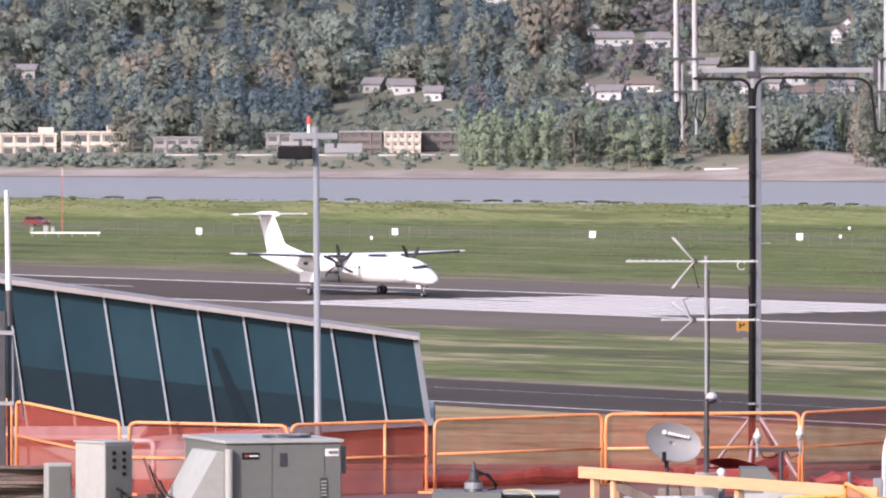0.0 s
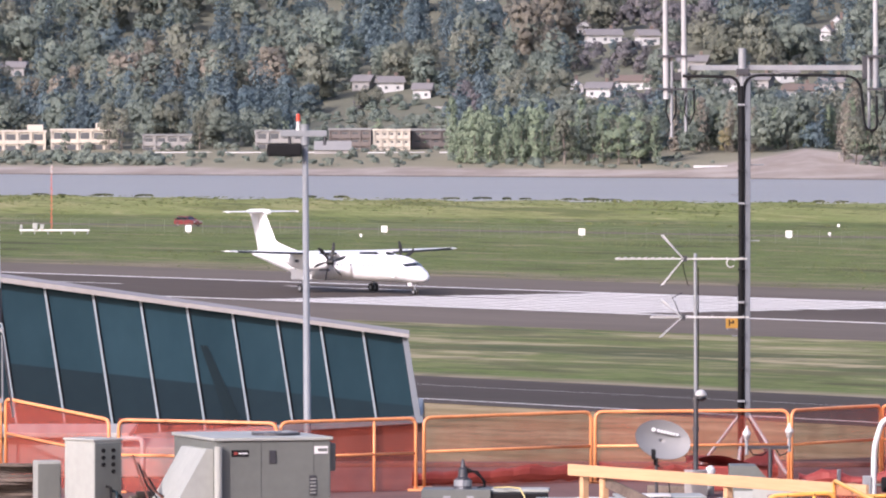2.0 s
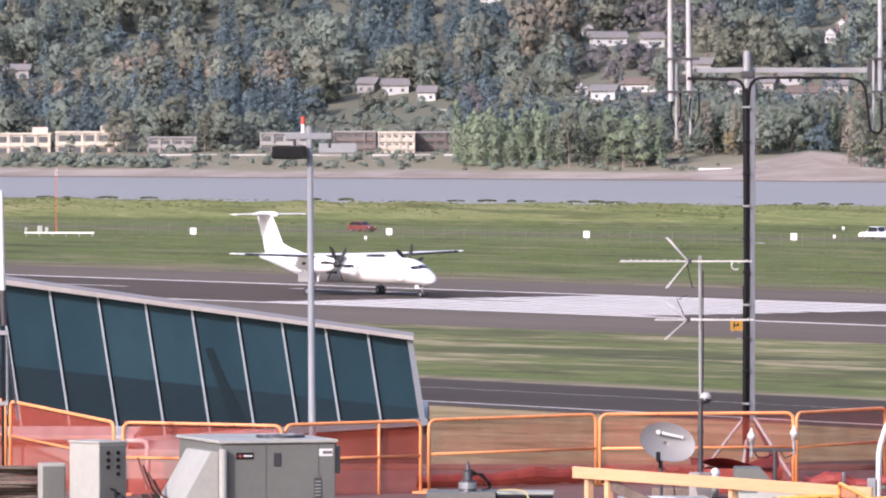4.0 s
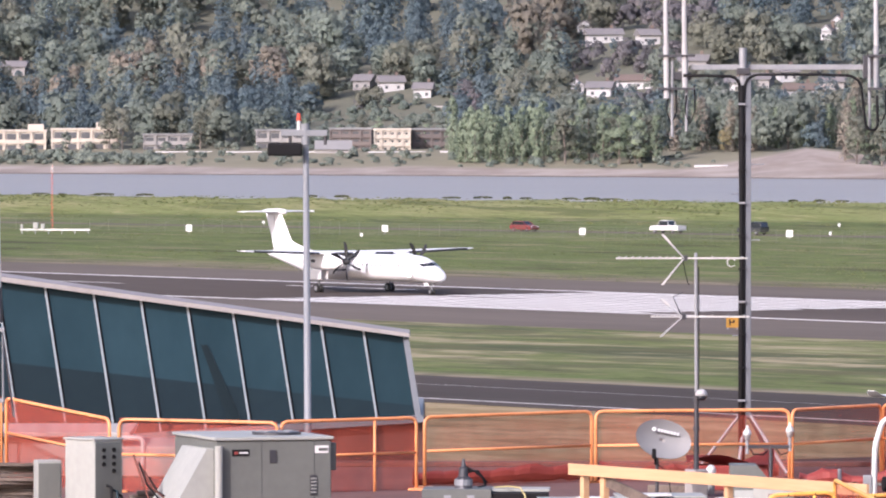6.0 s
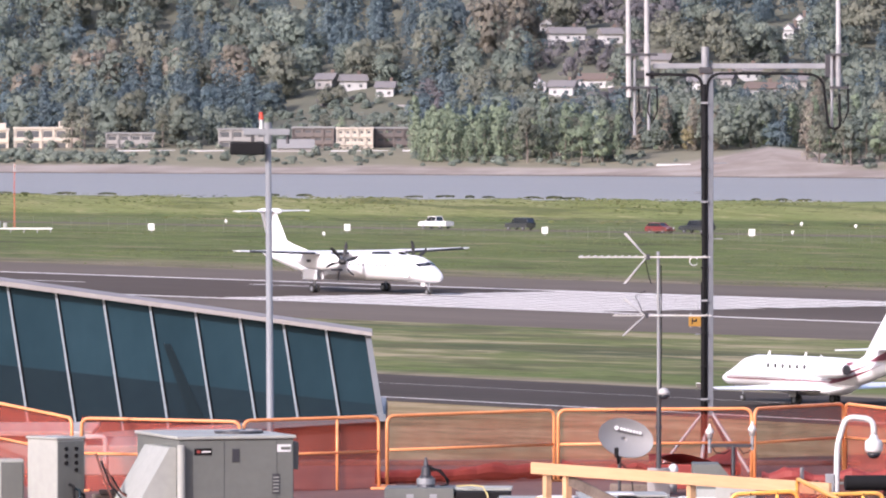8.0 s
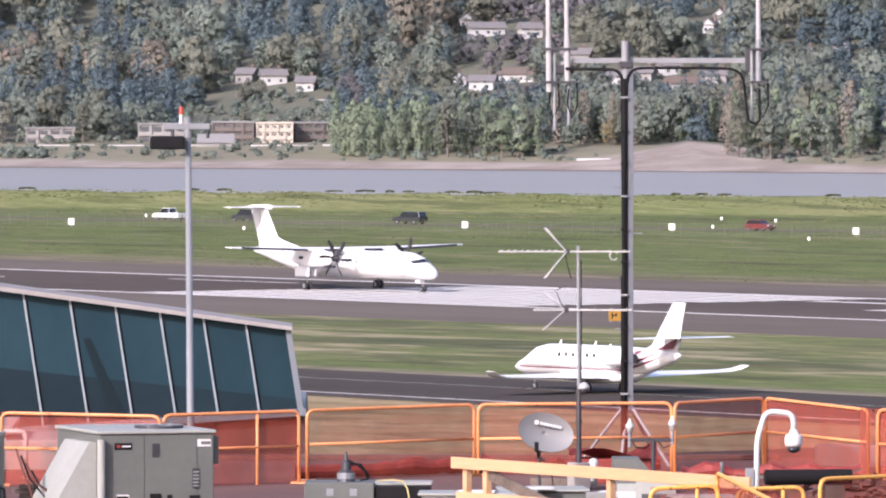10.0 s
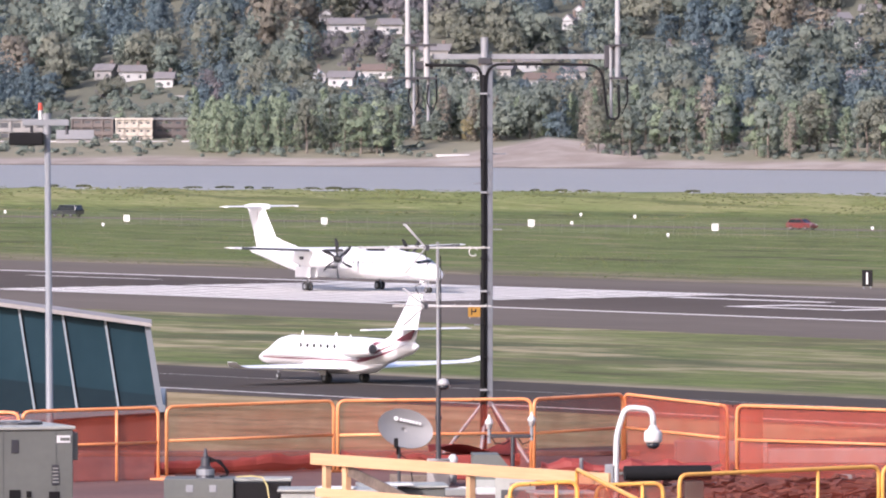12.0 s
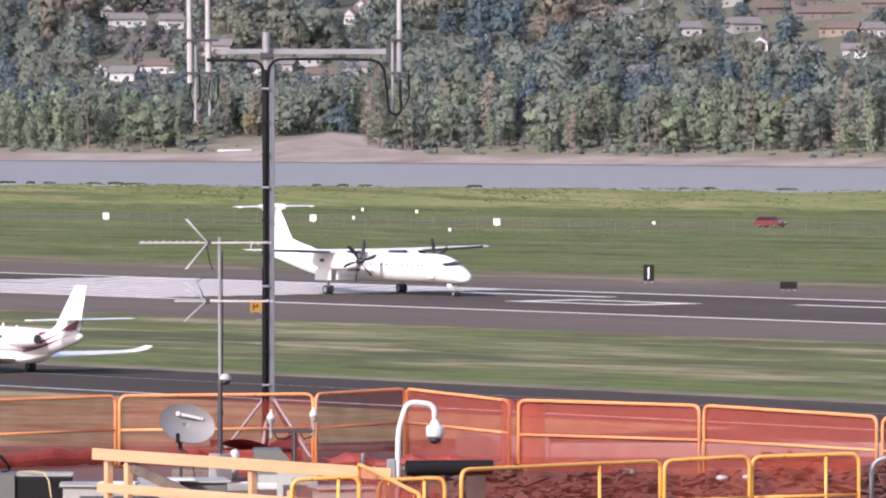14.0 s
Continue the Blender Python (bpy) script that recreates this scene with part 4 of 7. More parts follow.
def satellite_dish():
    a = thing("satellite_dish", pose(3.2, 123, ROOF_Z), "grey oval satellite dish on a short mast", "satellite dish")
    bm = bmesh.new()
    rod(bm, (0, 0.12, 0), (0, 0.12, 0.78), 0.025)
    part("mast", bm, DARK_METAL, a)
    bm = bmesh.new()
    rings = []
    for k in range(7):
        r = k / 6
        rings.append([(r * 0.41 * math.cos(t), -0.10 * r * r * 1.0, r * 0.285 * math.sin(t)) for t in [2 * math.pi * i / 32 for i in range(32)]])
    rings[0] = [(0.01 * math.cos(2 * math.pi * i / 32), 0, 0.01 * math.sin(2 * math.pi * i / 32)) for i in range(32)]
    loft(bm, [[(x, y + 0.02, z) for x, y, z in rg] for rg in rings[::-1]] + [[(x * 0.985, y - 0.006, z * 0.985) for x, y, z in rg] for rg in rings], caps=False)
    dish = part("dish", bm, DISH_GREY, a, smooth=True, m=pose(0.07, -0.02, 0.845, -12, 13, 10))
    bm = bmesh.new()
    rod(bm, (-0.16, -0.075, 0.115), (-0.16, -0.085, 0.115), 0.032, n=14)
    part("emblem", bm, LABEL_WHITE, dish)
    for k in range(7):
        bm = bmesh.new()
        x = -0.105 + 0.047 * k
        box(bm, x, x + 0.034, -0.088, -0.072, 0.095, 0.135, 0.0)
        part("print_bar", bm, LABEL_WHITE, dish)
    bm = bmesh.new()
    tube(bm, [(-0.02, 0.05, 0.5), (-0.03, -0.25, 0.56), (-0.05, -0.42, 0.66)], 0.018)
    part("feed_arm", bm, CABLE_BLACK, a, smooth=True)
    bm = bmesh.new()
    box(bm, -0.085, -0.025, -0.47, -0.38, 0.60, 0.74, 0.01)
    part("feed_horn", bm, CABLE_BLACK, a)
    bm = bmesh.new()
    tube(bm, [(-0.02, 0.1, 0.52), (0.08, 0.08, 0.44), (0.16, 0.05, 0.38), (0.2, 0.05, 0.02)], 0.008)
    part("cable", bm, CABLE_BLACK, a, smooth=True)


satellite_dish()


def aerial_pole():
    """The slim pole with two television aerials and a lamp."""
    a = thing("aerial_pole", pose(3.79, 124, ROOF_Z), "slim galvanised pole with two television aerials", "antenna")
    bm = bmesh.new()
    box(bm, -0.16, 0.16, -0.16, 0.16, 0, 0.38, 0.01)
    part("pedestal", bm, CONCRETE, a)
    bm = bmesh.new()
    rod(bm, (0, 0, 0.38), (0, 0, 1.5), 0.040, 0.036)
    part("lower_tube", bm, DARK_METAL, a)
    bm = bmesh.new()
    rod(bm, (0, 0, 1.5), (-0.01, 0, 3.5), 0.027, 0.024)
    part("upper_tube", bm, STEEL, a)
    for z in (1.35, 0.95):
        part("clamp", rod(bmesh.new(), (0, 0, z), (0, 0, z + 0.05), 0.050, n=12), DARK_METAL, a)
    bm = bmesh.new()
    loft(bm, [[(0.07 + r * math.cos(t), r * math.sin(t) - 0.06, z) for t in [k * math.pi / 7 for k in range(14)]] for z, r in ((1.54, 0.02), (1.525, 0.055), (1.48, 0.085), (1.445, 0.088))])
    lamp = part("lamp_shade", bm, WHIP_GREY, a, smooth=True, m=pose(0, 0, 0, 0, 0, 0))
    bm = bmesh.new()
    loft(bm, [[(0.075 + r * math.cos(t), r * math.sin(t) - 0.06, z) for t in [k * math.pi / 6 for k in range(12)]] for z, r in ((1.445, 0.078), (1.40, 0.068), (1.375, 0.03))])
    part("lens", bm, DARK_GLASS, lamp, smooth=True)

    def yagi(z, x0, x1, vee, n, small):
        bm = bmesh.new()
        box(bm, x0, x1, -0.012, 0.012, z - 0.012, z + 0.012)
        boom = part("boom", bm, ALUMINIUM, a, m=pose(0, -0.05, 0))
        for k in range(n):
            x = x0 + 0.02 + (vee - 0.1 - x0) * k / n
            h = 0.10 + 0.05 * (k % 2)
            bm = bmesh.new()
            rod(bm, (x, -h * 2.0, z + 0.018), (x + 0.05, h * 2.0, z + 0.018), 0.006, n=6)
            part("element", bm, ALUMINIUM, boom)
        for sx in (-1, 1):
            for dz in (0.34, -0.38):
                bm = bmesh.new()
                rod(bm, (vee, sx * 0.02, z), (vee - 0.31 + 0.015 * sx, sx * 0.12, z + dz * small), 0.010, n=6)
                part("reflector_arm", bm, ALUMINIUM, boom)
        bm = bmesh.new()
        box(bm, vee - 0.03, vee + 0.05, -0.03, 0.03, z - 0.04, z + 0.04, 0.006)
        part("balun", bm, DARK_METAL, boom)
        for k in range(3):
            x = 0.22 + (x1 - 0.26) * k / 2.2
            bm = bmesh.new()
            rod(bm, (x, -0.22, z + 0.02), (x + 0.02, 0.22, z + 0.02), 0.007, n=6)
            part("element", bm, ALUMINIUM, boom)
    yagi(3.42, -1.16, 0.73, -0.18, 9, 1.0)
    yagi(2.58, -0.66, 0.76, -0.2, 7, 0.75)
    bm = bmesh.new()
    tube(bm, [(-0.2, -0.05, 3.40), (-0.16, -0.05, 3.2), (-0.12, -0.05, 3.05), (-0.1, -0.05, 3.04)], 0.007)
    tube(bm, [(-0.22, -0.05, 2.58), (-0.28, -0.05, 2.74), (-0.34, -0.06, 2.86), (-0.2, -0.06, 2.93)], 0.006)
    part("coax", bm, CABLE_BLACK, a)
    bm = bmesh.new()
    tube(bm, [(0.50 + 0.06 * math.cos(t), -0.05, 3.36 + 0.06 * math.sin(t)) for t in np.linspace(0.5, 5.6, 12)], 0.008)
    part("loop", bm, ALUMINIUM, a)
    bm = bmesh.new()
    tube(bm, [(0.03, -0.03, 1.5), (0.035, -0.03, 2.2), (0.03, -0.03, 3.3)], 0.008)
    part("feeder_cable", bm, CABLE_BLACK, a)


aerial_pole()


def radio_mast():
    a = thing("radio_mast", pose(4.75, 131, ROOF_Z), "steel radio mast with black cables and whip antennas", "antenna mast")
    bm = bmesh.new()
    box(bm, -0.010, 0.080, -0.06, 0.06, 0.85, 6.1, 0.008)
    part("column", bm, FRAME_GREY, a)
    bm = bmesh.new()
    rod(bm, (-0.04, 0, 5.7), (-0.045, 0, 6.47), 0.06, n=14)
    part("top_tube", bm, STEEL, a)
    bm = bmesh.new()
    rod(bm, (-0.04, 0, 0.8), (-0.04, 0, 6.12), 0.045, n=12)
    part("pole", bm, STEEL, a)
    bm = bmesh.new()
    tube(bm, [(-0.075, -0.06, 0.2), (-0.07, -0.06, 2.5), (-0.08, -0.06, 4.2), (-0.09, -0.06, 5.6)] + bend((-0.09, -0.06, 5.6), (-0.1, -0.06, 6.05), (-0.6, -0.06, 6.02), 0.2) + [(-0.95, -0.07, 6.05)], 0.024)
    tube(bm, [(-0.034, -0.075, 0.2), (-0.03, -0.075, 3.0), (-0.034, -0.075, 5.6)] + bend((-0.034, -0.075, 5.6), (-0.01, -0.07, 6.06), (0.6, -0.07, 6.06), 0.22) + [(1.2, -0.08, 6.06)] + bend((1.2, -0.08, 6.06), (1.72, -0.08, 6.04), (1.80, -0.08, 5.6), 0.2) + [(1.80, -0.08, 5.42)]
         + bend((1.80, -0.08, 5.42), (1.83, -0.08, 5.22), (1.97, -0.08, 5.22), 0.1) + bend((1.83, -0.08, 5.22), (2.0, -0.08, 5.22), (1.99, -0.08, 5.7), 0.1) + [(1.99, -0.08, 5.75)], 0.02)
    tube(bm, [(-0.062, -0.09, 0.2), (-0.066, -0.085, 2.0), (-0.06, -0.085, 4.6), (-0.062, -0.085, 5.9)], 0.026)
    tube(bm, [(-0.10, -0.075, 0.2), (-0.098, -0.07, 1.4), (-0.096, -0.07, 2.6), (-0.1, -0.06, 2.9)], 0.014)
    part("feeder_cable", bm, CABLE_BLACK, a, smooth=True)
    for k in range(10):
        bm = bmesh.new()
        box(bm, -0.115, -0.004, -0.125, -0.05, 1.1 + 0.5 * k, 1.13 + 0.5 * k)
        part("cable_clamp", bm, CABLE_BLACK if k % 3 else STEEL, a)
    for z, x in ((4.25, -0.22), (2.1, -0.2), (4.7, 0.28), (3.55, 0.22)):
        bm = bmesh.new()
        rod(bm, (0, 0, z), (x, -0.02, z), 0.009, n=6)
        part("step_peg", bm, STEEL, a)
    for x, y in ((-0.75, 0.15), (0.62, -0.35), (0.5, 0.9), (-0.12, -0.2)):
        bm = bmesh.new()
        rod(bm, (x * 0.02, 0, 0.98), (x, y, 0.02), 0.03 if x > -0.2 else 0.026, n=8)
        part("leg", bm, STEEL, a)
    bm = bmesh.new()
    rod(bm, (-0.05, 0, 0.02), (-0.05, 0, 1.0), 0.05, n=10)
    part("centre_leg", bm, STEEL, a)
    bm = bmesh.new()
    box(bm, -0.84, 1.80, 0.06, 0.14, 6.135, 6.215, 0.006)
    arm = part("cross_arm", bm, STEEL, a)
    bm = bmesh.new()
    box(bm, -0.14, 0.06, -0.09, 0.19, 6.06, 6.16, 0.01)
    part("arm_clamp", bm, DARK_METAL, arm)
    bm = bmesh.new()
    box(bm, 1.78, 1.95, 0.02, 0.2, 6.0, 6.35, 0.01)
    part("end_bracket", bm, DARK_METAL, arm)
    bm = bmesh.new()
    box(bm, -1.12, -0.82, 0.02, 0.14, 5.98, 6.1, 0.01)
    part("end_bracket", bm, DARK_METAL, arm)
    # whip antennas: a stout tube on a thinner stub, held by two brackets
    for x, lean, zb, stub in ((-1.20, -0.01, 5.70, 5.12), (-0.92, -0.01, 5.84, 5.20), (1.98, 0.0, 5.85, 5.25)):
        bm = bmesh.new()
        rod(bm, (x + 0.0, -0.02, zb), (x + lean, -0.02, 6.5), 0.044, n=14)
        ant = part("whip_antenna", bm, WHIP_GREY if x < 0 else STEEL, a, smooth=False)
        bm = bmesh.new()
        rod(bm, (x + lean, -0.02, 6.5), (x + lean - 0.02, -0.02, 8.6), 0.038, 0.032, n=14)
        part("whip", bm, WHIP_GREY, ant)
        bm = bmesh.new()
        rod(bm, (x + (0.085 if x < -1 else 0.02 if x < 0 else -0.10), 0.02, stub), (x + (0.085 if x < -1 else 0.02 if x < 0 else -0.10), 0.02, 6.35), 0.026, n=10)
        part("stub_pipe", bm, STEEL, ant)
        for z in (5.83, 6.33):
            bm = bmesh.new()
            box(bm, x - 0.13, x + 0.15, -0.08, 0.06, z, z + 0.035)
            part("bracket", bm, DARK_METAL, ant)
        bm = bmesh.new()
        tube(bm, [(x + 0.02, 0, 5.75), (x + 0.0, 0, 5.5), (x + 0.07, 0.01, 5.3), (x + 0.15, 0.0, 5.5), (x + 0.14, 0, 5.9)], 0.014)
        part("jumper_cable", bm, CABLE_BLACK, ant, smooth=True)


radio_mast()


def lamp_pole():
    a = thing("light_pole", pose(-2.15, 150, 0), "tall grey light pole with a cross arm, floodlight and red beacon", "street lamp")
    bm = bmesh.new()
    rod(bm, (0.09, 0, 0), (-0.06, 0, 20.9), 0.10, 0.052, n=16)
    part("shaft", bm, POLE_GREY, a, smooth=True)
    bm = bmesh.new()
    rod(bm, (-0.06, 0, 20.85), (-0.07, 0, 21.22), 0.075, n=14)
    part("cap", bm, POLE_GREY, a)
    bm = bmesh.new()
    box(bm, -0.49, 0.32, -0.07, 0.04, 21.0, 21.11, 0.01)
    part("cross_arm", bm, POLE_GREY, a)
    bm = bmesh.new()
    box(bm, -0.72, -0.12, -0.25, 0.15, 20.66, 20.88, 0.03)
    fl = part("floodlight", bm, CABLE_BLACK, a)
    bm = bmesh.new()
    rod(bm, (-0.33, 0, 20.88), (-0.33, 0, 21.04), 0.03)
    part("bracket", bm, DARK_METAL, fl)
    bm = bmesh.new()
    rod(bm, (-0.18, 0, 21.1), (-0.18, 0, 21.27), 0.035, 0.03, n=12)
    part("beacon_stem", bm, WHITE_PLASTIC, a)
    bm = bmesh.new()
    rod(bm, (-0.18, 0, 21.27), (-0.18, 0, 21.40), 0.045, 0.03, n=12)
    part("beacon_lens", bm, RED_LENS, a)
    bm = bmesh.new()
    rod(bm, (0.28, 0, 20.85), (0.28, 0, 21.03), 0.03)
    part("sensor", bm, DARK_METAL, a)


lamp_pole()


def whip_post():
    a = thing("antenna_post", pose(-6.19, 122, ROOF_Z), "white whip antenna clamped to a dark steel post", "antenna")
    bm = bmesh.new()
    rod(bm, (0.045, 0, 3.05), (0.02, 0, 4.47), 0.042, 0.036, n=14)
    part("whip", bm, WHITE_PLASTIC, a, smooth=False)
    bm = bmesh.new()
    rod(bm, (0.06, 0, 2.55), (0.045, 0, 3.05), 0.05, n=12)
    part("base_sleeve", bm, DARK_METAL, a)
    bm = bmesh.new()
    box(bm, -0.10, 0.0, -0.05, 0.05, 0, 2.75, 0.006)
    part("channel", bm, DARK_METAL, a)
    bm = bmesh.new()
    rod(bm, (0.05, -0.02, 0), (0.05, -0.02, 2.6), 0.02, n=8)
    part("conduit", bm, CABLE_BLACK, a)
    for z in (2.42, 1.42):
        bm = bmesh.new()
        box(bm, -0.13, 0.13, -0.08, 0.06, z, z + 0.06, 0.006)
        part("clamp", bm, STEEL, a)
    bm = bmesh.new()
    rod(bm, (0.10, 0.02, 2.4), (0.24, 0.5, 1.2), 0.017, n=8)
    rod(bm, (0.10, 0.02, 2.4), (0.11, 0.02, 1.3), 0.017, n=8)
    part("brace", bm, STEEL, a)


whip_post()


def security_camera():
    a = thing("security_camera", pose(5.76, 112, ROOF_Z), "white dome security camera on a gooseneck pipe", "camera")
    bm = bmesh.new()
    tube(bm, [(-0.03, 0, 0.0), (-0.03, 0, 0.62), (-0.02, 0, 1.12)] + bend((-0.02, 0, 1.12), (-0.015, 0, 1.22), (0.06, 0, 1.52), 0.08) + bend((-0.015, 0, 1.2), (0.09, 0, 1.60), (0.4, 0, 1.56), 0.13)
         + bend((0.09, 0, 1.60), (0.455, 0, 1.56), (0.457, 0, 1.2), 0.12) + [(0.457, 0, 1.34)], 0.038, n=12)
    part("gooseneck", bm, WHITE_PLASTIC, a, smooth=True)
    bm = bmesh.new()
    loft(bm, [[(0.457 + r * math.cos(t), r * math.sin(t), z) for t in [k * math.pi / 10 for k in range(20)]] for z, r in ((1.36, 0.042), (1.33, 0.060), (1.30, 0.065), (1.29, 0.105), (1.25, 0.118), (1.17, 0.118), (1.145, 0.112), (1.13, 0.09))])
    head = part("housing", bm, WHITE_PLASTIC, a, smooth=True)
    bm = bmesh.new()
    loft(bm, [[(0.457 + r * math.cos(t), r * math.sin(t), z) for t in [k * math.pi / 8 for k in range(16)]] for z, r in ((1.125, 0.09), (1.09, 0.085), (1.06, 0.062), (1.045, 0.02))])
    part("dome", bm, DARK_GLASS, head, smooth=True)
    bm = bmesh.new()
    box(bm, -0.17, -0.06, -0.06, 0.06, 0.5, 0.85, 0.01)
    part("junction_box", bm, STEEL, a)
    bm = bmesh.new()
    tube(bm, [(-0.11, 0, 0.5), (-0.11, 0, 0.0)], 0.02)
    part("conduit", bm, STEEL, a)


security_camera()


def twin_caps():
    """Two white capped sensors on a dark T bar."""
    a = thing("sensor_stand", pose(4.88, 124.5, ROOF_Z), "two white capped sensors on a dark steel T stand", "sensor")
    bm = bmesh.new()
    rod(bm, (0, 0, 0), (0, 0, 0.69), 0.030)
    part("post", bm, DARK_METAL, a)
    bm = bmesh.new()
    box(bm, -0.36, 0.30, -0.025, 0.025, 0.66, 0.71, 0.006)
    part("bar", bm, DARK_METAL, a)
    bm = bmesh.new()
    tube(bm, [(-0.3, 0, 0.66), (-0.25, 0, 0.58), (-0.12, 0, 0.57), (-0.05, 0, 0.62)], 0.01)
    tube(bm, [(0.08, 0, 0.66), (0.14, 0, 0.57), (0.24, 0, 0.6), (0.27, 0, 0.66)], 0.01)
    part("cable", bm, CABLE_BLACK, a, smooth=True)
    for x, z in ((-0.34, 0.70), (0.275, 0.74)):
        bm = bmesh.new()
        rod(bm, (x, 0, z - 0.12), (x, 0, z + 0.10), 0.028)
        part("stem", bm, STEEL, a)
        bm = bmesh.new()
        loft(bm, [[(x + r * math.cos(t), r * math.sin(t), z + h) for t in [k * math.pi / 7 for k in range(14)]] for h, r in ((0.09, 0.042), (0.15, 0.046), (0.16, 0.062), (0.20, 0.058), (0.26, 0.02), (0.30, 0.012))])
        part("cap", bm, WHITE_PLASTIC, a, smooth=True)
    c = thing("vent_pipe", pose(-4.27, 127.2, ROOF_Z), "pale bent vent pipe behind the debris net", "pipe")
    bm = bmesh.new()
    tube(bm, [(0, 0, 0), (0, 0, 0.45)] + bend((0, 0, 0.45), (0, 0, 0.70), (-0.4, 0, 0.70), 0.1) + [(-0.35, 0, 0.70)], 0.04)
    part("pipe", bm, WHITE_PLASTIC, c, smooth=True)
    b = thing("vent_pipe", pose(5.92, 125.5, ROOF_Z), "thin grey vent pipe", "pipe")
    bm = bmesh.new()
    rod(bm, (0, 0, 0), (0, 0, 0.32), 0.03)
    part("pipe", bm, STEEL, b)


twin_caps()


def lumber_barrier():
    a = thing("lumber_barrier", pose(1.79, 112.3, ROOF_Z), "temporary guard of fresh yellow lumber with posts and a brace", "barrier")
    end = Vector((3.585, -5.8, -0.005))
    turn = math.degrees(math.atan2(end.y, end.x))
    ln = end.length
    bm = bmesh.new()
    box(bm, -0.02, ln, -0.022, 0.022, 0.84, 0.99, 0.006)
    part("top_board", bm, LUMBER, a, m=pose(0, 0, 0, 0, 0, turn))
    for s in (0.035, 0.105, 0.53, 0.66, 0.97):
        bm = bmesh.new()
        box(bm, -0.045, 0.045, 0.025, 0.115, 0, 0.86 if s != 0.66 else 0.62, 0.006)
        part("post", bm, LUMBER, a, m=pose(end.x * s, end.y * s, 0, 0, 0, turn))
    bm = bmesh.new()
    box(bm, 0, 3.1, -0.02, 0.02, -0.07, 0.07, 0.005)
    part("brace", bm, OLD_WOOD, a, m=pose(end.x * 0.12, end.y * 0.12 + 0.15, 0.80, 0, 13, turn))
    bm = bmesh.new()
    box(bm, 0.1, ln, -0.02, 0.02, 0.42, 0.54, 0.006)
    part("lower_board", bm, LUMBER, a, m=pose(0, 0.05, 0, 0, 0, turn))


lumber_barrier()


